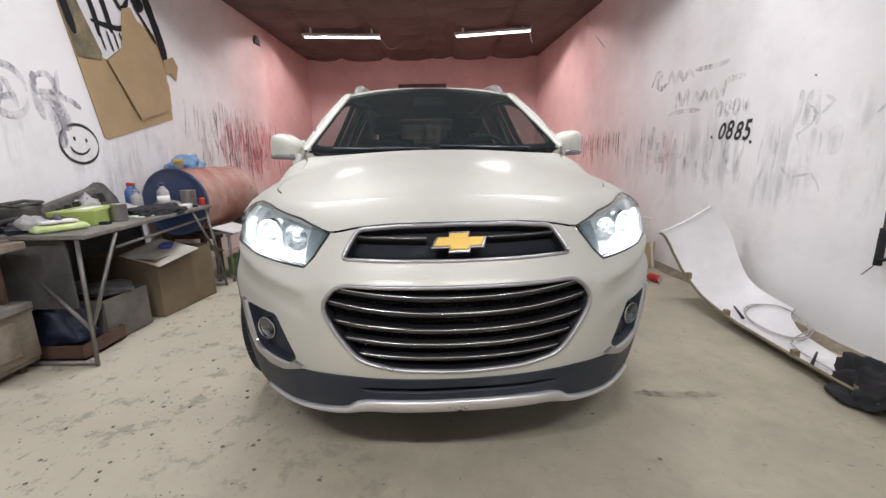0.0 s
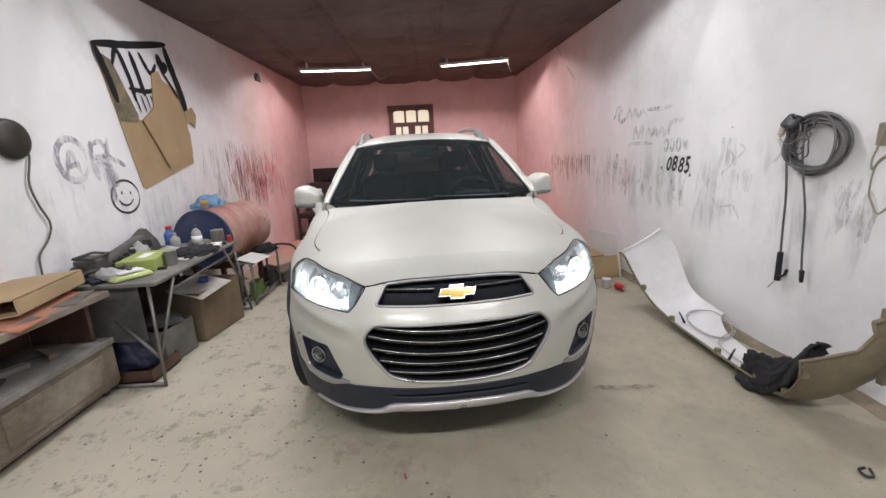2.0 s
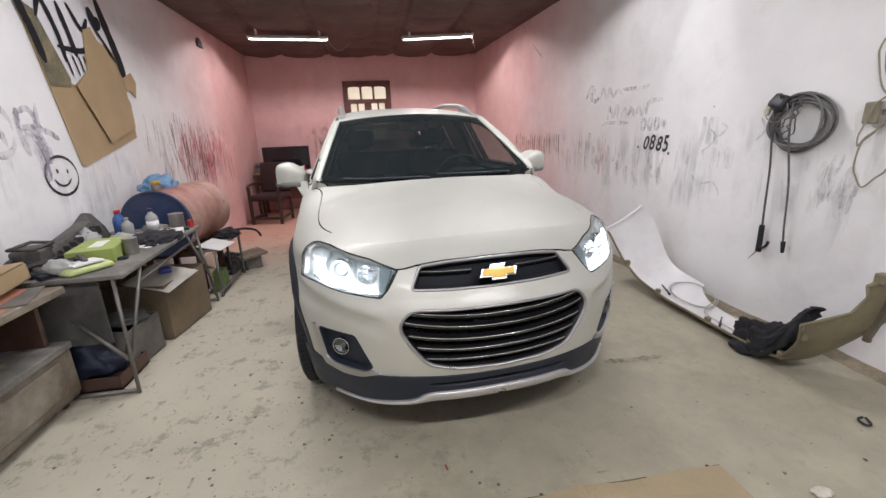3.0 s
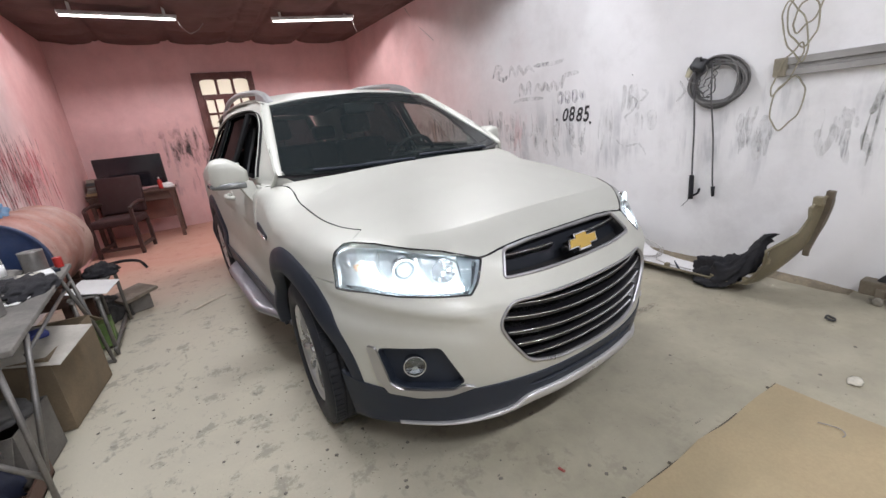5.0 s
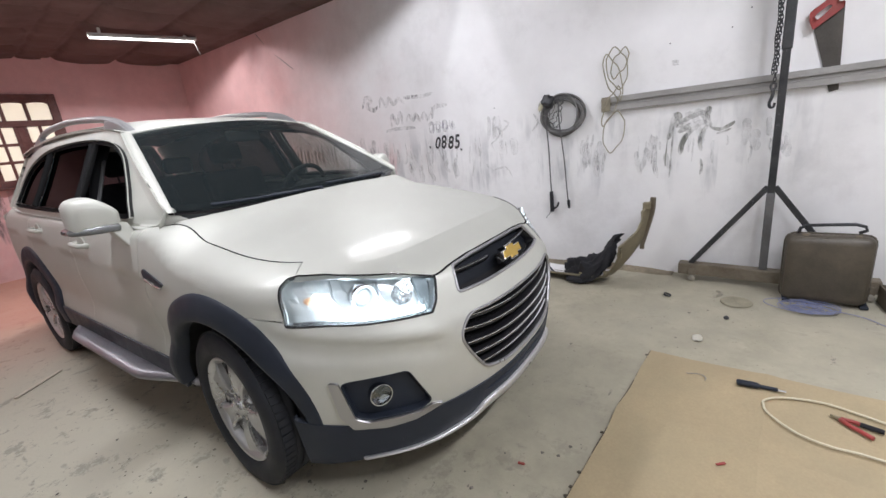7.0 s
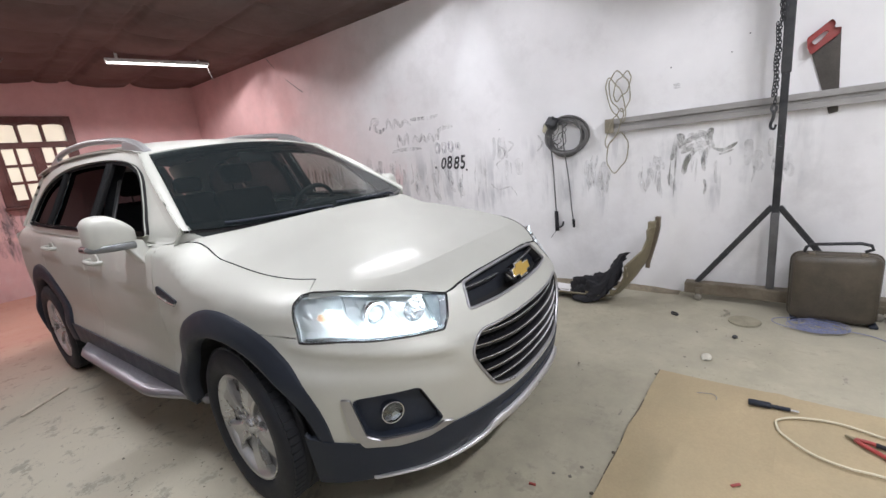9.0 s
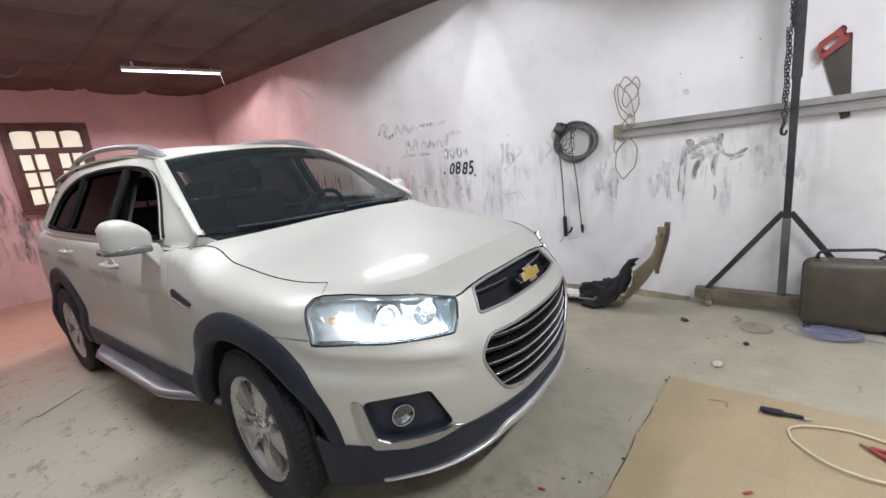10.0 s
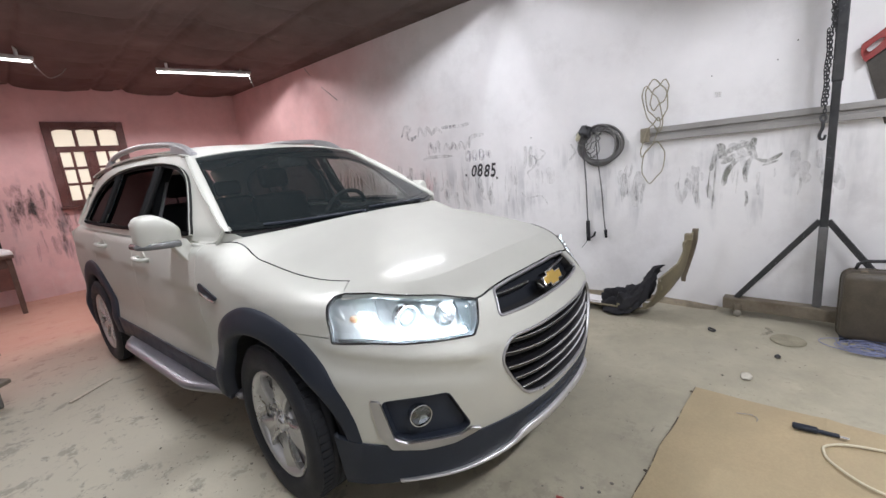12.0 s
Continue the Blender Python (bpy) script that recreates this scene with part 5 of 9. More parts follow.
def floor_paint():
    m, nodes, links, bsdf = nodes_of("dusty_concrete")
    co = nodes.new("ShaderNodeTexCoord").outputs["Object"]
    sep = nodes.new("ShaderNodeSeparateXYZ")
    links.new(co, sep.inputs[0])
    x, y, z = sep.outputs
    cloud = noise_of(nodes, links, co, 0.8, 6, 0.6)
    patch = noise_of(nodes, links, co, 3.5, 7, 0.7)
    grain = noise_of(nodes, links, co, 60, 4, 0.7)
    tone = ramp(nodes, links, patch, 0.28, 0.75, (0.300, 0.275, 0.205, 1), (0.490, 0.453, 0.345, 1))
    tone = mixed(nodes, links, ramp(nodes, links, cloud, 0.4, 0.65, grey(0), grey(0.5)), tone, (0.375, 0.352, 0.28, 1))
    # paler towards the bench side
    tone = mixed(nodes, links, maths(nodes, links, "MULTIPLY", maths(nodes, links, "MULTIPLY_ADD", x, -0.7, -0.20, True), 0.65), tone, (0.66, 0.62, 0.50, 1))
    # darker worn places where the mud stuck, most of it beside the bench
    mud = noise_of(nodes, links, co, 5.5, 7, 0.75, None, (1.3, 6.2, 0))
    left = maths(nodes, links, "MULTIPLY_ADD", x, -0.55, 0.35, True)
    zone = maths(nodes, links, "MULTIPLY_ADD", left, 0.75, 0.25)
    tone = mixed(nodes, links, maths(nodes, links, "MULTIPLY", ramp(nodes, links, mud, 0.55, 0.615, grey(0), grey(0.50)), zone), tone, (0.175, 0.162, 0.13, 1))
    spots = noise_of(nodes, links, co, 11, 7, 0.78, (1.0, 1.7, 1.0), (8, 3, 0))
    tone = mixed(nodes, links, ramp(nodes, links, spots, 0.635, 0.665, grey(0), grey(0.75)), tone, (0.13, 0.12, 0.105, 1))
    # scuffs and trodden flakes, a few centimetres long
    scuff = noise_of(nodes, links, co, 17, 3, 0.55, (1.0, 0.55, 1.0), (2.2, 9.1, 0))
    bare = maths(nodes, links, "MULTIPLY_ADD", left, 0.6, 0.4)
    tone = mixed(nodes, links, maths(nodes, links, "MULTIPLY", maths(nodes, links, "MULTIPLY", ramp(nodes, links, scuff, 0.61, 0.69, grey(0), grey(0.65)), ramp(nodes, links, patch, 0.42, 0.58, grey(0.15), grey(1))), bare), tone, (0.20, 0.185, 0.155, 1))
    chip = noise_of(nodes, links, co, 48, 2, 0.5, None, (4.4, 0.7, 0))
    tone = mixed(nodes, links, ramp(nodes, links, chip, 0.725, 0.755, grey(0), grey(0.7)), tone, (0.10, 0.09, 0.08, 1))
    # red primer dust towards the rear
    red = maths(nodes, links, "MULTIPLY_ADD", maths(nodes, links, "ADD", y, maths(nodes, links, "MULTIPLY_ADD", cloud, 1.6, -0.8)), 0.55, -2.35, True)
    tone = mixed(nodes, links, maths(nodes, links, "MULTIPLY", red, 0.72), tone, (0.55, 0.235, 0.175, 1))
    links.new(tone, bsdf.inputs["Base Color"])
    links.new(ramp(nodes, links, patch, 0.3, 0.7, grey(0.5), grey(0.8)), bsdf.inputs["Roughness"])
    b = nodes.new("ShaderNodeBump")
    b.inputs["Strength"].default_value, b.inputs["Distance"].default_value = 0.5, 0.008
    links.new(mixed(nodes, links, 0.35, mud, grain), b.inputs["Height"])
    links.new(b.outputs[0], bsdf.inputs["Normal"])
    return m


def ceiling_paint():
    m, nodes, links, bsdf = nodes_of("insulation_sheet")
    co = nodes.new("ShaderNodeTexCoord").outputs["Object"]
    sep = nodes.new("ShaderNodeSeparateXYZ")
    links.new(co, sep.inputs[0])
    patch = noise_of(nodes, links, co, 1.4, 6, 0.65)
    grain = noise_of(nodes, links, co, 70, 3, 0.6)
    tone = ramp(nodes, links, patch, 0.3, 0.72, (0.096, 0.078, 0.071, 1), (0.162, 0.133, 0.121, 1))
    back = maths(nodes, links, "MULTIPLY_ADD", sep.outputs[1], 0.33, -1.0, True)
    tone = mixed(nodes, links, back, tone, ramp(nodes, links, patch, 0.3, 0.72, (0.110, 0.076, 0.070, 1), (0.180, 0.130, 0.120, 1)))
    links.new(tone, bsdf.inputs["Base Color"])
    bsdf.inputs["Roughness"].default_value = 0.9
    bsdf.inputs["Specular IOR Level"].default_value = 0.12
    b = nodes.new("ShaderNodeBump")
    b.inputs["Strength"].default_value, b.inputs["Distance"].default_value = 0.4, 0.01
    links.new(mixed(nodes, links, 0.3, patch, grain), b.inputs["Height"])
    links.new(b.outputs[0], bsdf.inputs["Normal"])
    return m


GREYMARK, REDMARK, DARKMARK, TANMARK = (0.33, 0.34, 0.36), (0.55, 0.10, 0.12), (0.10, 0.10, 0.11), (0.36, 0.17, 0.10)
WALL_E = wall_paint("whitewashed_wall_east", 3.9, 6.3, [(0.3, 5.2, 0.85, 1.40, GREYMARK, 0.5, "y", 6), (2.2, 4.9, 0.95, 1.35, DARKMARK, 0.2, "y", 9), (4.9, 6.9, 1.05, 1.35, TANMARK, 0.7, "y", 12), (3.6, 4.8, 1.0, 1.30, REDMARK, 0.3, "y", 12)], 0.45)
WALL_W = wall_paint("whitewashed_wall_west", 4.6, 6.6, [(2.3, 4.7, 0.85, 1.45, GREYMARK, 0.5, "y", 5), (4.5, 6.7, 1.0, 1.70, DARKMARK, 0.45, "y", 11), (4.9, 6.7, 0.95, 1.62, REDMARK, 0.6, "y", 9)])
WALL_N = wall_paint("pink_wall_north", 0.5, 2.0, [(-1.75, -0.7, 0.6, 1.75, DARKMARK, 0.85, "x", 4), (-2.6, 1.8, 0.0, 0.9, (0.66, 0.52, 0.51), 0.6, "x", 4)], 0.30)
WALL_S = wall_paint("whitewashed_wall_south", 30, 40, [])
FLOORM, CEIL = floor_paint(), ceiling_paint()


def block_wall(name, pts, thick, mat_, holes=()):
    """An upright wall over a plan line, thickened outwards, with openings (along0, along1, z0, z1) cut through it."""
    (x0, y0), (x1, y1) = pts
    L = math.hypot(x1 - x0, y1 - y0)
    d = Vector((x1 - x0, y1 - y0, 0)).normalized()
    n = Vector((-d.y, d.x, 0))
    cuts_a = sorted({0.0, L, *[h[0] for h in holes], *[h[1] for h in holes]})
    cuts_z = sorted({-0.1, 3.05, *[h[2] for h in holes], *[h[3] for h in holes]})
    bm = bmesh.new()
    for a0, a1 in zip(cuts_a, cuts_a[1:]):
        for z0, z1 in zip(cuts_z, cuts_z[1:]):
            if any(h[0] <= a0 and a1 <= h[1] and h[2] <= z0 and z1 <= h[3] for h in holes):
                continue
            q = [Vector((x0, y0, 0)) + d * a + n * t for a, t in ((a0, 0), (a1, 0), (a1, thick), (a0, thick))]
            lo = [bm.verts.new(p + Vector((0, 0, z0))) for p in q]
            hi = [bm.verts.new(p + Vector((0, 0, z1))) for p in q]
            for f in (lo[::-1], hi, *[(lo[i], lo[(i + 1) % 4], hi[(i + 1) % 4], hi[i]) for i in range(4)]):
                bm.faces.new(f)
    bmesh.ops.remove_doubles(bm, verts=bm.verts, dist=1e-5)
    seen = {}
    for f in bm.faces:
        seen.setdefault(tuple(sorted(v.index for v in f.verts)), []).append(f)
    bm.verts.index_update()
    seen = {}
    for f in bm.faces:
        seen.setdefault(tuple(sorted(v.index for v in f.verts)), []).append(f)
    bmesh.ops.delete(bm, geom=[f for fs in seen.values() if len(fs) > 1 for f in fs], context="FACES_ONLY")
    bmesh.ops.recalc_face_normals(bm, faces=bm.faces)
    return tagged(part(name, bm, mat_), kind="structure")


EAST = ((2.27, 1.5), (1.82, 8.6))
SLOPE = (EAST[1][0] - EAST[0][0]) / (EAST[1][1] - EAST[0][1])


def east(y, z, off=0.0):
    """A point on the east wall, off metres in front of it."""
    return Vector((EAST[0][0] + SLOPE * (y - EAST[0][1]) - off, y, z))


def west(y, z, off=0.0):
    return Vector((-2.65 + off, y, z))


def north(x, z, off=0.0):
    return Vector((x, 8.6 - off, z))


block_wall("wall_west", [(-2.65, -3.2), (-2.65, 8.8)], 0.2, WALL_W)
block_wall("wall_east", [tuple(east(8.8, 0)[:2]), tuple(east(-3.2, 0)[:2])], 0.2, WALL_E)
block_wall("wall_north", [(-2.65, 8.6), (1.82, 8.6)], 0.2, WALL_N, [(1.80, 2.66, 1.30, 2.42)])
block_wall("wall_south", [tuple(east(-3.2, 0)[:2]), (-2.65, -3.2)], 0.2, WALL_S)


def floor_mesh():
    bm = bmesh.new()
    xs, ys = np.linspace(-2.7, 2.62, 90), np.linspace(-3.25, 8.7, 190)
    grid = [[bm.verts.new((x, y, 0.004 * noise.noise(Vector((x * 1.3, y * 1.3, 0))) + 0.0025 * noise.noise(Vector((x * 6, y * 6, 3))) - 0.003)) for y in ys] for x in xs]
    for a, b in zip(grid, grid[1:]):
        for k in range(len(ys) - 1):
            bm.faces.new((a[k], b[k], b[k + 1], a[k + 1]))
    return bm


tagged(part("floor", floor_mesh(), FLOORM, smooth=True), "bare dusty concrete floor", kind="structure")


def ceiling_mesh():
    """Quilted insulation sheets that sag between their battens, with pinched folds along every seam."""
    bm = bmesh.new()
    xs, ys = np.linspace(-2.75, 2.62, 230), np.linspace(-3.3, 8.75, 430)
    bays_x = [-2.7, -1.95, -1.1, -0.2, 0.15, 0.95, 1.75, 2.65]
    rows = []
    for x in xs:
        row = []
        i = max(k for k, b in enumerate(bays_x[:-1]) if x >= b - 0.1)
        w = bays_x[i + 1] - bays_x[i]
        s = min(1, max(0, (x - bays_x[i]) / w))
        pitch = 0.62 + 0.12 * ((i * 7) % 3)
        bend = 0.02 * math.sin(x * 3.1 + i)
        for y in ys:
            yy = y + 0.12 * math.sin(i * 2.1) + 0.04 * noise.noise(Vector((x * 2, y, i)))
            t = (yy / pitch) % 1
            cell = math.floor(yy / pitch)
            deep_ = 0.034 + 0.046 * (noise.noise(Vector((i * 3.3, cell * 1.7, 0.5))) * 0.5 + 0.5)
            near_wall = sm((east(y, 0).x - x) / 0.35) * sm((x + 2.65) / 0.35)
            if w < 0.5:
                sag = 0.030 + 0.010 * math.sin(t * 6.28)
            else:
                sag = deep_ * (1 - abs(2 * s - 1) ** 3) * (1 - max(0, 1 - 3.2 * t) ** 2) * (1 - abs(2 * t - 1) ** 7)
            dx = min(abs(x + bend - b + 0.012 * noise.noise(Vector((y * 1.7, b, 0)))) for b in bays_x)
            fold = -0.026 * math.exp(-(dx / 0.020) ** 2) - 0.020 * math.exp(-(min(t, 1 - t) * pitch / 0.022) ** 2)
            crease = 0.006 * noise.noise(Vector((x * 9, y * 3.5, 4))) + 0.008 * noise.noise(Vector((x * 5, y * 5, 1)))
            row.append(bm.verts.new((x, y, 2.945 - (sag + fold) * near_wall + crease * (0.3 + 0.7 * near_wall))))
        rows.append(row)
    for a, b in zip(rows, rows[1:]):
        for k in range(len(ys) - 1):
            bm.faces.new((a[k], a[k + 1], b[k + 1], b[k]))
    add_box(bm, -2.8, -3.4, 3.0, 2.8, 8.8, 3.06)
    return bm


tagged(part("ceiling", ceiling_mesh(), CEIL, smooth=True), "sagging quilted insulation sheets on the ceiling", kind="structure")

TUBE = plain("lit_tube_diffuser", (0.9, 0.9, 0.9), 0.5, 0, 0, (1.0, 0.97, 0.90), 3.2)
HOUSING = surface("lamp_housing", (0.7, 0.7, 0.68), 0.5)


def batten(x0, x1, y0, y1, z, watts, colour, tilt):
    mid = Vector(((x0 + x1) / 2, (y0 + y1) / 2, z))
    length = math.hypot(x1 - x0, y1 - y0)
    yaw = math.degrees(math.atan2(y1 - y0, x1 - x0))
    t = thing("ceiling_lamp", "slim white LED batten lit under the ceiling", "ceiling lamp", pose(*mid, 0, 0, yaw) @ pose(0, 0, 0, -tilt, 0, 0), "ceiling lamps")
    part("housing", box_mesh(-length / 2, -0.030, 0.003, length / 2, 0.030, 0.03, bevel=0.004), HOUSING, t, "white lamp housing")
    for d in (-length * 0.4, length * 0.4):
        part("bracket", box_mesh(d - 0.015, -0.01, 0.028, d + 0.015, 0.01, 0.13), HOUSING, t)
    for d in (-1, 1):
        part("end_cap", box_mesh(d * length / 2 - 0.012, -0.033, -0.010, d * length / 2 + 0.012, 0.033, 0.03, bevel=0.004), HOUSING, t)
    # lips added only to shape the light: they cut it off at low angles
    for d in (-1, 1):
        part("cutoff_lip", box_mesh(-length / 2, min(d * 0.030, d * 0.056), 0.004, length / 2, max(d * 0.030, d * 0.056), 0.008), HOUSING, t)
        part("cutoff_lip", box_mesh(-length / 2, min(d * 0.053, d * 0.056), -0.018, length / 2, max(d * 0.053, d * 0.056), 0.004), HOUSING, t)
    for share, width, place in ((0.13, 0.03, pose(0, 0, -0.034)), (0.46, 0.008, pose(0, 0.021, -0.006, 50, 0, 0)), (0.46, 0.008, pose(0, -0.021, -0.006, -50, 0, 0))):
        la = bpy.data.lights.new("tube_light", "AREA")
        la.shape, la.size, la.size_y, la.energy, la.color = "RECTANGLE", length * 0.97, width, watts * share, colour
        lamp = new("tube_light", la)
        lamp.parent = t
        lamp.matrix_basis = place
    part("diffuser", box_mesh(-length / 2 + 0.012, -0.015, -0.030, length / 2 - 0.012, 0.015, 0.003, bevel=0.010, seg=3), TUBE, t, "glowing white diffuser")


for b in BATTENS:
    batten(*b)
WIRE = plain("grey_flex", (0.25, 0.24, 0.23), 0.5)
whole(part("lamp_cable", tube(curve_pts([(-0.95, 6.72, 2.83), (-0.90, 6.80, 2.76), (-0.82, 6.95, 2.72), (-0.70, 7.1, 2.80), (-0.62, 7.2, 2.90)], 24), 0.005, 6), WIRE, smooth=True), "thin grey cable hanging from a ceiling lamp", "cable")
whole(part("lamp_cable", tube(curve_pts([(1.25, 6.50, 2.83), (1.28, 6.50, 2.72), (1.31, 6.52, 2.66)], 12), 0.004, 6), WIRE, smooth=True), "short grey cable end below a ceiling lamp", "cable")

# window in the north wall
FRAMEW = surface("dark_red_window_wood", (0.10, 0.030, 0.024), 0.5, 0, 0.3, 6, 80, 0.2, dirt=(0.2, 0.12, 0.11), dirt_amount=0.4)
PANE = plain("milky_pane", (0.80, 0.78, 0.70), 0.35)
PANE.node_tree.nodes["Principled BSDF"].inputs["Transmission Weight"].default_value = 0.55
GLOW = plain("sky_behind_window", (0.5, 0.5, 0.45), 1.0, 0, 0, (1.0, 0.94, 0.80), 2.2)


def window():
    w = thing("window_1", "dark red wooden window with arched upper lights and milky panes", "window", kind="structure")
    X0, X1, Z0, Z1, Y = -0.85, 0.01, 1.30, 2.42, 8.58
    for a in ((X0 - 0.04, Y - 0.03, Z0 - 0.04, X0 + 0.055, Y + 0.07, Z1 + 0.04), (X1 - 0.055, Y - 0.03, Z0 - 0.04, X1 + 0.04, Y + 0.07, Z1 + 0.04)):
        part("window_frame", box_mesh(*a, bevel=0.008), FRAMEW, w)
    for z in (Z0 - 0.04, 2.035, Z1 - 0.04):
        part("window_frame", box_mesh(X0 + 0.055, Y - 0.028, z, X1 - 0.055, Y + 0.068, z + 0.08, bevel=0.006), FRAMEW, w)
    part("mullion", box_mesh(-0.455, Y - 0.024, Z0 + 0.04, -0.385, Y + 0.06, 2.035, bevel=0.006), FRAMEW, w)
    part("window_sill", box_mesh(X0 - 0.06, Y - 0.09, Z0 - 0.08, X1 + 0.06, Y + 0.02, Z0 - 0.042, bevel=0.008), FRAMEW, w)

    def pane(x0, x1, z0, z1):
        part("pane", box_mesh(x0, Y + 0.010, z0, x1, Y + 0.016, z1), PANE, w, "milky pane")
    # three arched lights above
    n = 3
    step = (X1 - X0 - 0.11) / n
    for i in range(n):
        a = X0 + 0.055 + i * step
        pane(a, a + step, 2.115, 2.38)
        if i:
            part("glazing_bar", box_mesh(a - 0.02, Y - 0.018, 2.115, a + 0.02, Y + 0.04, 2.38, bevel=0.004), FRAMEW, w)
        bm = bmesh.new()
        c, h = a + step / 2, step / 2
        arc = [(c + h * math.cos(t), 2.30 + 0.055 * math.sin(t) ** 0.6) for t in np.linspace(0, math.pi, 13)]
        f = [bm.verts.new((x, Y - 0.014, z)) for x, z in arc] + [bm.verts.new((a, Y - 0.014, 2.385)), bm.verts.new((a + step, Y - 0.014, 2.385))]
        face = bm.faces.new(f)
        r = bmesh.ops.extrude_face_region(bm, geom=[face])
        bmesh.ops.translate(bm, vec=(0, 0.03, 0), verts=[v for v in r["geom"] if isinstance(v, bmesh.types.BMVert)])
        bmesh.ops.recalc_face_normals(bm, faces=bm.faces)
        part("arched_head", bm, FRAMEW, w)
    # two casements below, each with two columns of three panes
    for x0, x1 in ((X0 + 0.055, -0.455), (-0.385, X1 - 0.055)):
        for j in range(3):
            z0 = Z0 + 0.04 + j * 0.232
            if j:
                part("glazing_bar", box_mesh(x0, Y - 0.016, z0 - 0.018, x1, Y + 0.036, z0 + 0.018, bevel=0.004), FRAMEW, w)
            for k in range(2):
                a = x0 + k * (x1 - x0) / 2
                pane(a, a + (x1 - x0) / 2, z0, z0 + 0.232)
        m = (x0 + x1) / 2
        part("glazing_bar", box_mesh(m - 0.016, Y - 0.014, Z0 + 0.04, m + 0.016, Y + 0.034, 2.035, bevel=0.004), FRAMEW, w)
        for e in (x0, x1 - 0.035):
            part("casement_stile", box_mesh(e, Y - 0.02, Z0 + 0.04, e + 0.035, Y + 0.038, 2.035, bevel=0.004), FRAMEW, w)


window()
tagged(part("backdrop", box_mesh(-1.3, 9.3, 0.8, 0.5, 9.32, 3.0), GLOW), kind="structure")

# ---- things along the east wall ----
CABLE = surface("black_cable_rubber", (0.075, 0.075, 0.079), 0.55, 0, 0.3, 20, 200, 0.1, dirt=(0.22, 0.21, 0.20), dirt_amount=0.5)
TAN = surface("tan_plastic", (0.225, 0.192, 0.12), 0.5, 0, 0.3, 4, 120, 0.15, dirt=(0.12, 0.10, 0.068), dirt_amount=0.55)
WHITEP = surface("white_plastic", (0.78, 0.77, 0.78), 0.45, 0, 0.1, 3, 90, 0.08, dirt=(0.5, 0.47, 0.43), dirt_amount=0.45)
BLACKCLOTH = surface("black_cloth", (0.020, 0.020, 0.024), 0.95, 0, 0.3, 8, 220, 0.5)
STEEL = surface("dark_painted_steel", (0.028, 0.030, 0.034), 0.45, 0.2, 0.3, 6, 120, 0.15, dirt=(0.12, 0.115, 0.11), dirt_amount=0.35, wear=(0.22, 0.22, 0.23))
RUSTY = surface("grimy_brown_steel", (0.15, 0.12, 0.085), 0.65, 0.2, 0.35, 6, 100, 0.3, dirt=(0.3, 0.27, 0.21), dirt_amount=0.5)
RAILM = surface("grey_weathered_rail", (0.36, 0.35, 0.335), 0.55, 0.2, 0.2, 3, 90, 0.2, dirt=(0.20, 0.19, 0.18), dirt_amount=0.5, stretch=(1, 0.15, 1))
CASE = surface("brown_vinyl_case", (0.066, 0.055, 0.041), 0.40, 0, 0.3, 5, 160, 0.3, dirt=(0.16, 0.13, 0.09), dirt_amount=0.35)
CASERIM = surface("worn_case_rim", (0.090, 0.076, 0.057), 0.45, 0.1, 0.3, 9, 160, 0.2)
REDP = surface("red_plastic", (0.50, 0.035, 0.03), 0.4, 0, 0.2, 8, 120, 0.1)
DULLRED = surface("worn_red_plastic", (0.36, 0.045, 0.04), 0.5, 0, 0.3, 12, 120, 0.15, dirt=(0.25, 0.10, 0.08), dirt_amount=0.5)
BLADE = surface("dull_saw_steel", (0.075, 0.068, 0.060), 0.45, 0.7, 0.3, 8, 140, 0.1)
CARD = surface("corrugated_cardboard", (0.43, 0.31, 0.175), 0.85, 0, 0.14, 3, 130, 0.12, dirt=(0.30, 0.22, 0.13), dirt_amount=0.35)
FLOORCARD = surface("trodden_cardboard", (0.412, 0.326, 0.198), 0.8, 0, 0.16, 1.6, 90, 0.15, dirt=(0.33, 0.285, 0.18), dirt_amount=0.6)
IVORY = plain("ivory_flex", (0.62, 0.57, 0.42), 0.45)
BLUEWIRE = plain("blue_flex", (0.22, 0.24, 0.38), 0.5)
WHITEPAPER = surface("white_paper", (0.78, 0.78, 0.77), 0.8, 0, 0.08, 6, 100, 0.1)
GREENISH = surface("old_beige_glove", (0.52, 0.49, 0.36), 0.85, 0, 0.2, 10, 150, 0.3)

COILGREY = surface("dusty_grey_cable", (0.115, 0.113, 0.112), 0.65, 0, 0.3, 20, 200, 0.1, dirt=(0.24, 0.23, 0.22), dirt_amount=0.55)

# cable coil on its hook, with the two welding leads
coil = thing("cable_coil", "coil of dusty black welding cable hung on the wall", "cable", pose(0, 0, 0))
rnd = random.Random(5)
for k in range(15):
    cy, cz = 1.918 + rnd.uniform(-0.012, 0.012), 1.380 + rnd.uniform(-0.012, 0.012)
    ry, rz = 0.186 + rnd.uniform(-0.045, 0.010), 0.160 + rnd.uniform(-0.034, 0.010)
    off = 0.016 + 0.0085 * (k % 6) + rnd.uniform(0, 0.004)
    pts = [east(cy + ry * math.cos(t), cz + rz * math.sin(t), off + 0.006 * math.sin(3 * t + k)) for t in np.linspace(0, 2 * math.pi, 44, endpoint=False)]
    part("cable_loop", tube(pts, 0.0080, 7, True), COILGREY, coil, smooth=True)
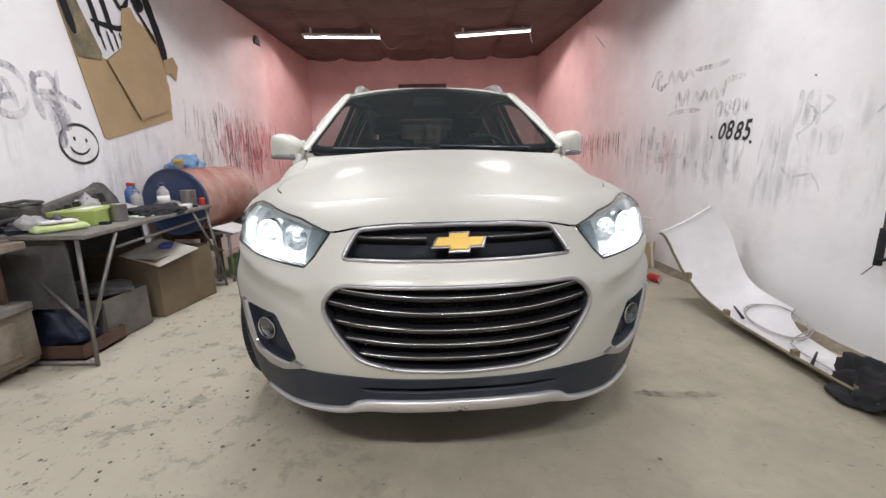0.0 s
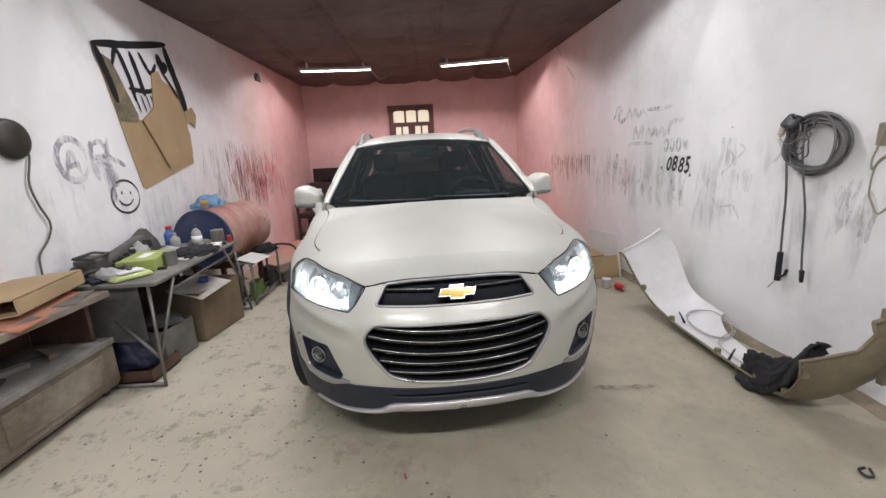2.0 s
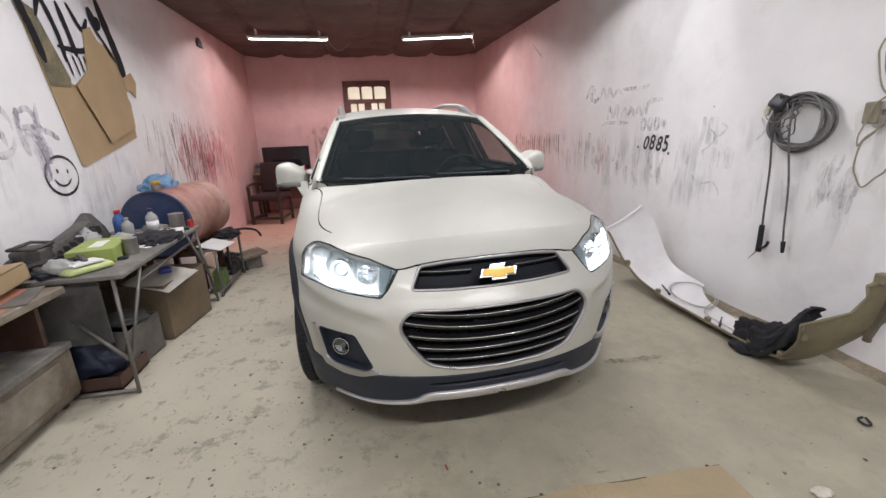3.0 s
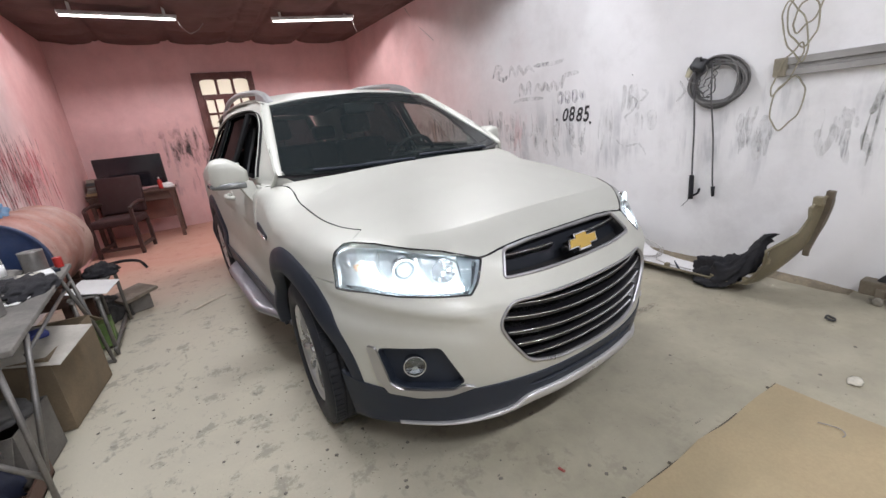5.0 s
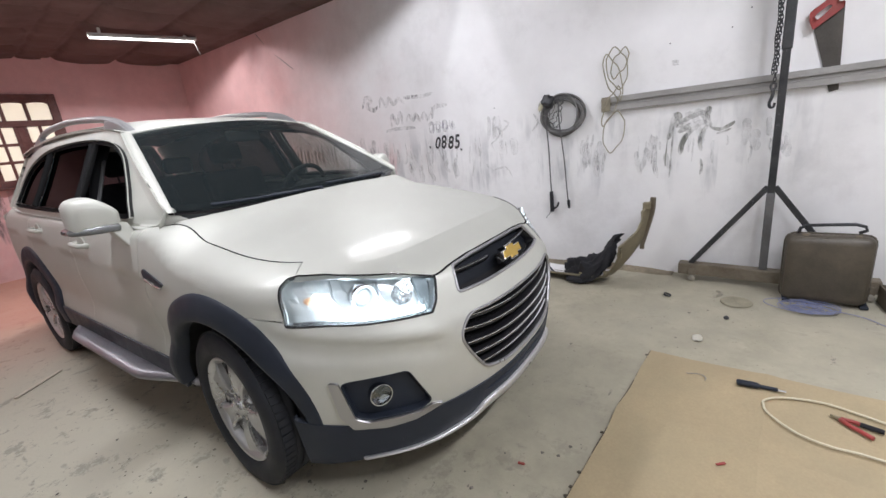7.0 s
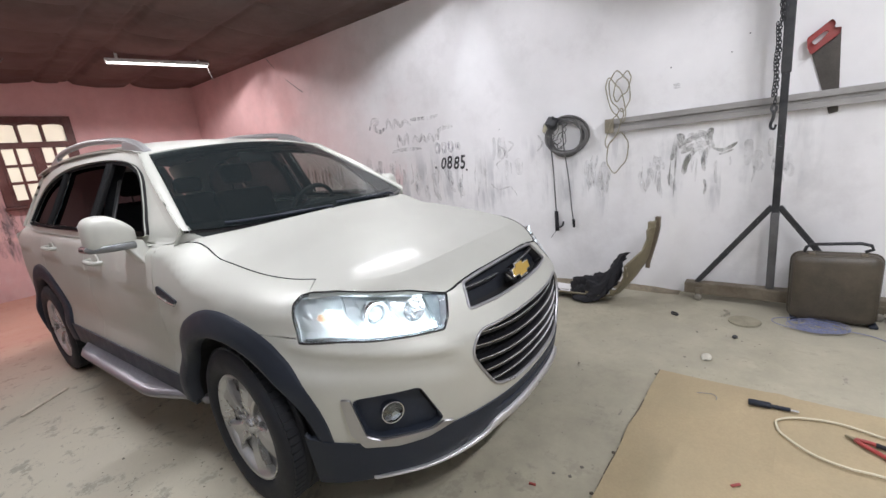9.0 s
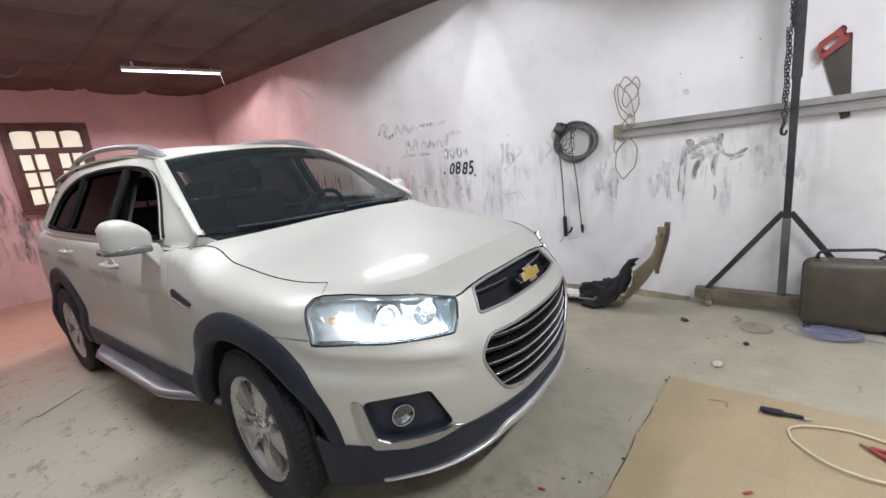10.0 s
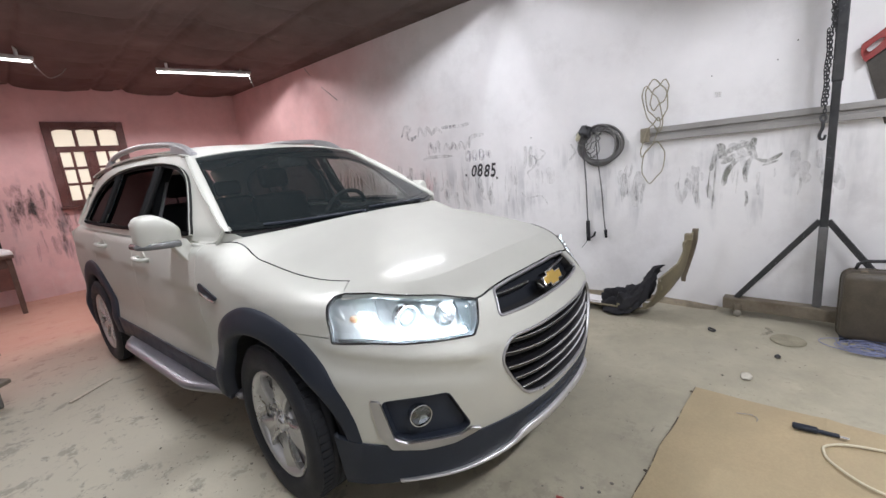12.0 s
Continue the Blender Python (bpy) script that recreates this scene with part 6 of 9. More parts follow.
for k in (0, 1, 2):
    pts = [east(1.965 + rnd.uniform(-0.02, 0.02) + (0.05 + 0.016 * k) * math.cos(t + 0.5 * k), 1.40 + (0.12 - 0.012 * k) * math.sin(t) + 0.02 * k, 0.075 + 0.004 * k + 0.01 * math.cos(2 * t)) for t in np.linspace(0, 2 * math.pi, 32, endpoint=False)]
    part("thin_loop", tube(pts, 0.004, 6, True), CABLE, coil, smooth=True)
part("wall_hook", tube([east(2.00, 1.53, 0.0), east(2.00, 1.53, 0.10), east(2.00, 1.56, 0.12)], 0.009, 8), STEEL, coil, "steel wall hook", smooth=True)
part("clamp", box_mesh(-0.045, -0.05, -0.045, 0.045, 0.05, 0.045, bevel=0.018, seg=3), STEEL, coil, "dark earth clamp", smooth=True, m=Matrix.Translation(east(2.025, 1.505, 0.075)) @ pose(0, 0, 0, 20, 30, 10))
lead1 = [east(2.045, 1.51, 0.09), east(2.05, 1.40, 0.085), east(2.045, 1.1, 0.05), east(2.043, 0.85, 0.04), east(2.04, 0.70, 0.035)]
a = whole(part("electrode_lead", tube(curve_pts(lead1, 30), 0.0065, 8), CABLE, smooth=True), "black welding lead with a hooked electrode holder", "cable")
part("holder", tube([east(2.04, 0.70, 0.035), east(2.04, 0.67, 0.035), east(2.038, 0.56, 0.035), east(2.038, 0.51, 0.035)], 0.017, 10, taper=1.1), BLACKCLOTH, a, "black holder grip", smooth=True)
part("holder_jaw", tube([east(2.038, 0.55, 0.04), east(2.005, 0.545, 0.045), east(1.98, 0.565, 0.045), east(1.97, 0.60, 0.045)], 0.009, 8), BLACKCLOTH, a, smooth=True)
part("electrode", tube([east(2.045, 0.515, 0.035), east(2.105, 0.44, 0.03)], 0.0025, 5), STEEL, a)
lead2 = [east(1.925, 1.50, 0.10), east(1.920, 1.3, 0.095), east(1.905, 1.0, 0.05), east(1.89, 0.72, 0.04), east(1.88, 0.60, 0.035)]
b = whole(part("earth_lead", tube(curve_pts(lead2, 30), 0.006, 8), CABLE, smooth=True), "black welding lead hanging with a plug end", "cable")
part("plug", tube([east(1.88, 0.62, 0.035), east(1.878, 0.585, 0.035), east(1.875, 0.545, 0.035)], 0.015, 10, taper=0.7), BLACKCLOTH, b, smooth=True)
g = whole(part("work_glove", box_mesh(-0.016, -0.018, -0.042, 0.012, 0.018, 0.028, bevel=0.011, seg=4), GREENISH, smooth=True, m=Matrix.Translation(east(2.085, 1.475, 0.085)) @ pose(0, 0, 0, 25, 0, 0)), "stiff beige work glove hung on the wall hook", "glove")
part("glove_loop", tube([tuple(Vector((0.0, -0.05 + 0.075 * math.cos(t), 0.01 + 0.075 * math.sin(t)))) for t in np.linspace(0, 2 * math.pi, 26, endpoint=False)], 0.003, 5, True), WIRE, g)

# thin wire hung in loops over the rail's end
BEIGEWIRE = surface("beige_wire", (0.30, 0.275, 0.20), 0.6)
wire = thing("wire_bundle", "thin beige wire hung in loose loops on the wall", "wire")
for k, (cy, cz, ry, rz, tw) in enumerate(((1.46, 1.685, 0.078, 0.15, 0.1), (1.44, 1.72, 0.055, 0.10, -0.2), (1.485, 1.62, 0.058, 0.17, 0.25), (1.478, 1.195, 0.082, 0.155, -0.12), (1.50, 1.40, 0.042, 0.14, -0.3))):
    pts = [east(cy + ry * math.cos(t) + tw * 0.2 * math.sin(t), cz + rz * math.sin(t) + 0.012 * math.sin(5 * t), 0.05 + 0.006 * k + 0.008 * math.sin(2 * t)) for t in np.linspace(0, 2 * math.pi, 40, endpoint=False)]
    part("wire_loop", tube(pts, 0.0048, 6, True), BEIGEWIRE, wire, smooth=True)

# long rail fixed to the wall
rail = thing("wall_rail", "long weathered grey rail fixed along the wall", "rail")
for z0, z1, d in ((1.365, 1.405, 0.045), (1.405, 1.432, 0.026), (1.432, 1.475, 0.045)):
    bm = bmesh.new()
    vs = add_box(bm, -d, -3.1, z0, 0.0, 1.54, z1, bevel=0.004)
    for v in bm.verts:
        v.co.x += east(v.co.y, 0, 0.001).x
        v.co.z += 0.012 * (1.54 - v.co.y) * 0.6
    part("rail_lath", bm, RAILM, rail)
part("rail_end", box_mesh(-0.06, -0.04, -0.055, 0.0, 0.03, 0.06, bevel=0.01), surface("grey_wood_block", (0.27, 0.24, 0.18), 0.8), rail, m=Matrix.Translation(east(1.55, 1.418, 0.004)))

# portable hoist
hoist = thing("hoist_stand", "black steel hoist stand on a rolling base beam", "hoist")
GX, GY = 2.19, 0.41
part("base_beam", box_mesh(GX - 0.045, -0.20, 0.045, GX + 0.045, 0.95, 0.135, bevel=0.008), RUSTY, hoist, "grimy brown base beam")
post = part("post", box_mesh(GX - 0.022, GY - 0.022, 0.135, GX + 0.022, GY + 0.022, 2.86, bevel=0.005), STEEL, hoist, "black square steel post")
for dy in (0.46, -0.46):
    a, b = Vector((GX, GY + dy, 0.13)), Vector((GX, GY + 0.02 * (1 if dy > 0 else -1), 0.74))
    d = b - a
    m = Matrix.Translation((a + b) / 2) @ d.to_track_quat("Z", "X").to_matrix().to_4x4()
    part("brace", box_mesh(-0.018, -0.018, -d.length / 2, 0.018, 0.018, d.length / 2, bevel=0.004), STEEL, hoist, m=m)
part("lower_sleeve", box_mesh(GX - 0.0245, GY - 0.0245, 0.136, GX + 0.0245, GY + 0.0245, 0.70, bevel=0.006), surface("scuffed_grey_steel", (0.17, 0.17, 0.175), 0.38, 0.5, 0.35, 3, 120, 0.12, dirt=(0.05, 0.05, 0.055), dirt_amount=0.6), hoist, "scuffed grey steel sleeve")
part("sleeve", box_mesh(GX - 0.028, GY - 0.028, 1.62, GX + 0.028, GY + 0.028, 2.3, bevel=0.006), STEEL, hoist, "black sliding sleeve")
for y in (0.85, -0.15):
    c = part("caster", lathe([(0.008, -0.012), (0.024, -0.012), (0.026, -0.006), (0.026, 0.006), (0.024, 0.012), (0.008, 0.012)], 20, "x"), surface("pale_caster", (0.26, 0.24, 0.20), 0.6), hoist, "worn caster wheel", smooth=True, m=pose(GX - 0.062, y, 0.026))
    part("caster_fork", box_mesh(-0.020, -0.022, 0.004, 0.026, 0.022, 0.062, bevel=0.004), RUSTY, c, m=pose(0.020, 0, 0.012))
chain = thing("chain", "dark steel chain wound round the hoist post, its hook hanging free", "chain", pose(GX - 0.05, GY + 0.042, 0))
link = tube([(0.0078 * math.cos(t), 0, 0.0155 * math.sin(t)) for t in np.linspace(0, 2 * math.pi, 12, endpoint=False)], 0.0036, 5, True)
lm = bpy.data.meshes.new("link")
link.to_mesh(lm)
link.free()
lm.materials.append(STEEL)
for k, (dx, dy, top, n) in enumerate(((0.0, 0.0, 1.92, 22), (0.0, 0.014, 1.92, 20), (0.016, -0.012, 2.62, 32), (0.020, 0.002, 2.62, 31), (0.034, -0.006, 2.56, 28))):
    for i in range(n):
        o = new("link", lm)
        o.parent = chain
        o.matrix_basis = pose(dx + 0.003 * math.sin(i), dy + 0.003 * math.sin(i * 0.7 + k), top - i * 0.0225, 0, 0, 90 * (i % 2) + 20 + 30 * k)
part("hook_eye", tube([(0, 0.006 + 0.013 * math.cos(t), 1.405 + 0.020 * math.sin(t)) for t in np.linspace(0, 2 * math.pi, 16, endpoint=False)], 0.0075, 7, True), STEEL, chain, "dark steel eye", smooth=True)
part("hook", tube(curve_pts([(0, 0.006, 1.385), (0, 0.006, 1.345), (0, 0.018, 1.305), (0, 0.014, 1.278), (0, -0.004, 1.274), (0, -0.010, 1.30)], 20), 0.0105, 8, taper=0.7), STEEL, chain, "dark steel hook", smooth=True)

# hand saw behind the rail
saw = thing("hand_saw", "old hand saw with a red handle hung on the wall", "saw")
bm = bmesh.new()
prof = [(0.288, 1.725), (0.155, 1.842), (0.130, 1.34), (0.175, 1.33)]
f = [bm.verts.new(east(y, z, 0.010)) for y, z in prof]
bk = [bm.verts.new(east(y, z, 0.008)) for y, z in prof]
bm.faces.new(f); bm.faces.new(bk[::-1])
for i in range(4):
    bm.faces.new((f[i], bk[i], bk[(i + 1) % 4], f[(i + 1) % 4]))
bmesh.ops.recalc_face_normals(bm, faces=bm.faces)
part("saw_blade", bm, BLADE, saw, "dull steel blade")
grip = [(0.293, 1.715), (0.314, 1.765), (0.318, 1.822), (0.262, 1.862), (0.206, 1.908), (0.186, 1.885), (0.192, 1.852), (0.158, 1.852), (0.160, 1.815), (0.215, 1.775)]
hole = [(0.296, 1.790), (0.280, 1.808), (0.232, 1.846), (0.214, 1.838), (0.246, 1.798), (0.278, 1.770)]
part("saw_handle", sheet("saw_handle", lambda y, z: tuple(east(y, z, 0.030)), rounded(grip, 0.012), [rounded(hole, 0.008)], 0.02, 0.020, False, 0.01), DULLRED, saw, "red handle")

# brown case and what stands behind it
case = thing("suitcase", "worn brown hard case standing on the floor", "suitcase", pose(2.03, 0.08, 0, 0, 0, 3))
part("case_body", box_mesh(-0.085, -0.205, 0.012, 0.085, 0.225, 0.465, bevel=0.055, seg=5), CASE, case, smooth=True)
part("case_seam", tube([(0.0, y, z) for y, z in rounded([(-0.207, 0.010), (0.227, 0.010), (0.227, 0.467), (-0.207, 0.467)], 0.06)], 0.006, 6, True), CASERIM, case, "dull metal seam", smooth=True)
part("rim_bead", tube([(-0.062, y, z) for y, z in rounded([(-0.190, 0.030), (0.210, 0.030), (0.210, 0.452), (-0.190, 0.452)], 0.05)], 0.0055, 6, True), CASERIM, case, "worn lighter rim bead", smooth=True)
for y in (-0.115, 0.13):
    part("lock", box_mesh(-0.05, y - 0.018, 0.455, -0.012, y + 0.018, 0.472, bevel=0.005), RUSTY, case, "dull metal lock")
part("carry_handle", tube([(0.0, 0.165, 0.46), (0.0, 0.155, 0.50), (0.0, 0.125, 0.518), (0.0, -0.10, 0.532), (0.0, -0.145, 0.520), (0.0, -0.155, 0.495), (0.0, -0.12, 0.478)], 0.010, 8), STEEL, case, "black bar handle", smooth=True)
for y in (-0.19, 0.19):
    part("foot", box_mesh(-0.07, y - 0.02, 0.0, 0.07, y + 0.02, 0.02, bevel=0.005), BLACK, case)
tray = thing("tool_tray", "small dusty grey metal tray on the floor", "tray", pose(2.06, -0.36, 0, 0, 0, 8))
for a in ((-0.11, -0.16, 0, 0.11, 0.16, 0.006), (-0.11, -0.16, 0, -0.104, 0.16, 0.12), (0.104, -0.16, 0, 0.11, 0.16, 0.12), (-0.11, -0.16, 0, 0.11, -0.154, 0.12), (-0.11, 0.154, 0, 0.11, 0.16, 0.12)):
    part("tray_side", box_mesh(*a), RUSTY, tray)
tangle = thing("wire_tangle", "loose tangle of thin blue wire on the floor", "wire")
for k in range(16):
    cx, cy, r = 1.86 + rnd.uniform(-0.05, 0.05), 0.17 + rnd.uniform(-0.09, 0.09), rnd.uniform(0.07, 0.13)
    ph = rnd.uniform(0, 6)
    part("wire_turn", tube([(cx + r * math.cos(t) * 0.75, cy + r * math.sin(t) * (1 + 0.2 * math.sin(ph)), 0.006 + 0.0035 * (k % 6) + 0.006 * (1 + math.sin(2 * t + ph)) / 2) for t in np.linspace(0, 2 * math.pi, 26, endpoint=False)], 0.0024, 5, True), BLUEWIRE, tangle, smooth=True)
part("wire_end", tube(curve_pts([(1.88, 0.06, 0.008), (1.84, -0.10, 0.004), (1.72, -0.22, 0.004), (1.66, -0.40, 0.004)], 20), 0.0024, 5), BLUEWIRE, tangle, smooth=True)

# bumper cover lying on its face
path = curve_pts([(2.94, 0.72), (2.88, 0.42), (2.72, 0.13), (2.45, 0.035), (2.1, 0.014), (1.8, 0.014), (1.56, 0.02), (1.36, 0.06), (1.185, 0.27), (1.125, 0.50), (1.125, 0.655)], 100)


def cover(s, w):
    s = min(max(s, 0), 1)
    i = s * (len(path) - 1)
    k = min(int(i), len(path) - 2)
    y, z = path[k] + (path[k + 1] - path[k]) * (i - k)
    end = abs(2 * s - 1) ** 3
    near = sm((s - 0.62) / 0.3)
    x0, x1 = 1.77 - (0.17 if s > 0.5 else 0.22) * end, 2.14 - (0.09 if s > 0.5 else 0.2) * end
    dish = 0.05 * (2 * w - 1) ** 2
    low = -0.22 * end * (1 - w)
    return x0 + (x1 - x0) * w, y + 0.165 * near * (1 - w), z + dish * (1 - 0.6 * end) + 0.10 * w * w * (1 - end) + low * sm((z - 0.05) / 0.3)


outline = rounded([(0.0, 0.02), (0.25, 0.0), (0.5, 0.0), (0.75, 0.0), (0.850, 0.02), (0.872, 0.22), (0.885, 0.52), (0.93, 0.66), (1.0, 0.70), (1.0, 0.94), (0.96, 1.0), (0.8, 0.95), (0.2, 0.95), (0.08, 1.0), (0.0, 0.9)], 0.03)
notch = rounded([(0.32, 1.1), (0.33, 0.86), (0.37, 0.70), (0.43, 0.64), (0.54, 0.60), (0.66, 0.60), (0.72, 0.72), (0.73, 1.1)], 0.04)
cov = thing("bumper_cover", "loose white bumper cover lying face down, tan outside", "bumper")


def cover_out(s, w):
    e = 1e-3
    p = Vector(cover(s, w))
    n = (Vector(cover(s + e, w)) - Vector(cover(s - e, w))).cross(Vector(cover(s, w + e)) - Vector(cover(s, w - e))).normalized()
    if n.z < -0.2 or (abs(n.z) <= 0.2 and n.y * (2.0 - p.y) < 0):
        n = -n
    return tuple(p - n * 0.006)


part("inner_skin", sheet("inner_skin", cover, outline, [notch], 0.03, 0.0, True, 0.02), WHITEP, cov, "white inner face")
part("outer_skin", sheet("outer_skin", cover_out, outline, [notch], 0.03, 0.004, False, 0.02), TAN, cov, "tan outer face")
part("cover_lip", tube([cover(s, 0.0) for s in np.linspace(0.0, 0.85, 60)] + [cover(s, w) for s, w in ((0.872, 0.22), (0.885, 0.52), (0.93, 0.66), (1.0, 0.70))], 0.009, 6), TAN, cov, "tan folded lip", smooth=True)
part("cover_end", tube([cover(1.0, w) for w in np.linspace(0.70, 0.94, 8)], 0.011, 6), TAN, cov, smooth=True)
part("cover_end", tube([cover(0.0, w) for w in np.linspace(0.02, 0.9, 14)], 0.009, 6), WHITEP, cov, smooth=True)
for s in (0.16, 0.30, 0.45, 0.58, 0.69, 0.80):
    p = Vector(cover(s, 0.02))
    part("clip_tab", box_mesh(-0.012, -0.016, -0.01, 0.02, 0.016, 0.035, bevel=0.004), TAN, cov, m=Matrix.Translation(p))
for s, w, dx, dy in ((0.29, 0.30, 0.03, 0.085), (0.46, 0.24, 0.055, 0.05)):
    p = Vector(cover(s, w))
    part("bracket", tube([p + Vector((-dx, -dy, 0.022)), p + Vector((0.0, 0.0, 0.03)), p + Vector((dx, dy, 0.035))], 0.009, 6, taper=0.6), BLACK, cov, "black plastic bracket", smooth=True)
tip = Vector(cover(1.0, 0.94))
part("edge_flange", tube([tip + Vector((0.006, -0.012, 0.03)), tip + Vector((0.008, -0.006, -0.08)), tip + Vector((0.010, 0.030, -0.24)), tip + Vector((0.012, 0.060, -0.36))], 0.026, 4, taper=0.75), RUSTY, cov, "dirty brown flange hanging from the tip", smooth=False)
part("flange_end", box_mesh(-0.012, -0.016, -0.03, 0.012, 0.016, 0.02, bevel=0.004), RUSTY, cov, "rusty end piece", m=Matrix.Translation(tip + Vector((0.012, 0.062, -0.365))))
part("tip_tab", box_mesh(-0.028, -0.022, -0.020, 0.020, 0.030, 0.032, bevel=0.006), TAN, cov, m=Matrix.Translation(Vector(cover(1.0, 0.82)) + Vector((0.0, -0.006, 0.006))))
trail = [(0.33 + 0.06 * math.cos(a) + 0.006 * k, 0.60 + (0.26 + 0.03 * k) * math.sin(a)) for k, a in ((int(q // 8), q * math.pi / 4 + 2.2) for q in range(15))] + [(0.40, 0.34), (0.50, 0.22)]
pts = curve_pts([(*cover(s, w)[:2], cover(s, w)[2] + 0.02) for s, w in trail], 60)
whole(part("loose_wire", tube(pts, 0.004, 5), surface("grey_wire", (0.42, 0.40, 0.38), 0.6), smooth=True), "thin grey wire lying in loops on the bumper cover", "wire")


def heap(name, cx, cy, cz, rx, ry, rz, material, label, category, seed, lumps=1.0, detail=4, climb=0.0):
    """A crumpled soft thing."""
    bm = bmesh.new()
    bmesh.ops.create_icosphere(bm, subdivisions=detail, radius=1)
    for v in bm.verts:
        p = v.co.copy()
        n = noise.fractal(p * 1.6 * lumps + Vector((seed, seed * 1.7, 0)), 1.0, 2.0, 4)
        f = noise.noise(p * 5 * lumps + Vector((seed, 0, seed)))
        k = 1 + 0.35 * n + 0.10 * abs(f)
        v.co = Vector((p.x * rx * k, p.y * ry * k, max(-0.25, p.z) * rz * k + 0.25 * rz + climb * max(0.0, -p.y) ** 2))
    return whole(part(name, bm, material, smooth=True, m=pose(cx, cy, cz)), label, category)


heap("black_jacket", 1.85, 1.545, 0.03, 0.095, 0.20, 0.15, BLACKCLOTH, "crumpled black jacket lying in the bumper cover", "jacket", 2.0, 1.5, 5, 0.34)
heap("black_rag", 1.765, 1.64, 0.012, 0.045, 0.085, 0.035, BLACKCLOTH, "black rag hanging out on the floor", "rag", 7.0, 1.2, 3)

# behind, between car and wall
def carton(name, x0, y0, x1, y1, h, label, flaps=(), m=None, material=None):
    material = material or CARD
    t = thing(name, label, "box", m)
    w = 0.006
    for a in ((x0, y0, 0.001, x1, y1, w), (x0, y0, 0, x0 + w, y1, h), (x1 - w, y0, 0, x1, y1, h), (x0 + w, y0, 0, x1 - w, y0 + w, h), (x0 + w, y1 - w, 0, x1 - w, y1, h)):
        part("side", box_mesh(*a), material, t)
    for side, ang, length in flaps:
        if side in "xX":
            xx = x0 if side == "x" else x1
            s = -1 if side == "x" else 1
            part("flap", box_mesh(0, y0 + 0.004, -0.003, s * length, y1 - 0.004, 0.003) if s > 0 else box_mesh(-length, y0 + 0.004, -0.003, 0, y1 - 0.004, 0.003), material, t, m=pose(xx, 0, h, 0, s * ang, 0))
        else:
            yy = y0 if side == "y" else y1
            s = -1 if side == "y" else 1
            part("flap", box_mesh(x0 + 0.004, 0 if s > 0 else -length, -0.003, x1 - 0.004, length if s > 0 else 0, 0.003), material, t, m=pose(0, yy, h, -s * ang, 0, 0))
    return t


carton("carton", -0.30, -0.18, 0.30, 0.18, 0.25, "flat brown cardboard box with open flaps beside the wall", (("y", 150, 0.17), ("Y", 165, 0.17)), pose(1.68, 3.98, 0, 0, 0, 12))
whole(part("white_board", box_mesh(-0.22, -0.004, 0, 0.22, 0.004, 0.50, bevel=0.002), WHITEPAPER, m=pose(1.93, 4.05, 0.0, 10, 0, -70)), "white sheet of board leaning on the wall", "board")
rc = thing("drink_can", "small red can lying on the floor", "can", pose(1.80, 3.42, 0.033, 90, 0, 20))
part("can_body", lathe([(0.026, -0.058), (0.033, -0.05), (0.033, 0.05), (0.026, 0.058)], 20), REDP, rc, smooth=True)
part("can_lid", lathe([(0.0005, 0.0575), (0.024, 0.0575), (0.026, 0.061), (0.024, 0.0625)], 20), CHROME, rc)
whole(part("plastic_tub", lathe([(0.035, 0.0), (0.04, 0.003), (0.046, 0.09), (0.048, 0.095), (0.044, 0.092), (0.036, 0.008), (0.0005, 0.006)], 20), plain("cloudy_plastic", (0.7, 0.7, 0.7), 0.4), smooth=True, m=pose(1.70, 3.52, 0.001)), "small cloudy plastic tub on the floor", "tub")

# cardboard on the floor with tools
def floor_sheet():
    bm = bmesh.new()
    nx, ny = 40, 36
    rows = []
    for i in range(nx + 1):
        row = []
        for j in range(ny + 1):
            u, v = i / nx, j / ny
            x = -0.75 + 1.645 * u + 0.03 * (1 - v) - 0.006 * noise.noise(Vector((v * 6, 0, 0)))
            y = -1.05 + 1.915 * v + 0.02 * (1 - u) + 0.008 * noise.noise(Vector((u * 7, 5, 0)))
            z = 0.006 + 0.004 * noise.noise(Vector((x * 3, y * 3, 0))) + 0.006 * max(0, 1 - abs(v - 0.72) * 40) + 0.004 * max(0, 1 - abs(u - 0.62) * 40)
            z += 0.012 * sm((0.06 - (1 - v)) / 0.06) * (0.5 + 0.5 * math.sin(u * 23))
            row.append(bm.verts.new((x, y, z)))
        rows.append(row)
    for a, b in zip(rows, rows[1:]):
        for k in range(ny):
            bm.faces.new((a[k], b[k], b[k + 1], a[k + 1]))
    r = bmesh.ops.extrude_face_region(bm, geom=list(bm.faces))
    for v in r["geom"]:
        if isinstance(v, bmesh.types.BMVert):
            v.co.z -= 0.006
    bmesh.ops.recalc_face_normals(bm, faces=bm.faces)
    return bm


whole(part("cardboard_sheet", floor_sheet(), FLOORCARD), "large flattened cardboard sheet lying on the floor", "cardboard")
GRIME = surface("dark_grime", (0.10, 0.085, 0.062), 0.9, 0, 0.3, 12, 150, 0.3)
edge = thing("grimy_edge", "dark grime and frayed paper along the cardboard's edge", "dirt")
fray = random.Random(21)
u = 0.0
while u < 0.99:
    w = min(1.0, u + fray.uniform(0.04, 0.16))
    pts = [(-0.75 + 1.645 * t, 0.868 + 0.02 * (1 - t) + 0.008 * noise.noise(Vector((t * 7, 5, 0))), 0.005) for t in np.linspace(u, w, 8)]
    part("grime_streak", tube(pts, fray.uniform(0.002, 0.0045), 5), GRIME, edge)
    u = w + fray.uniform(0.0, 0.03)
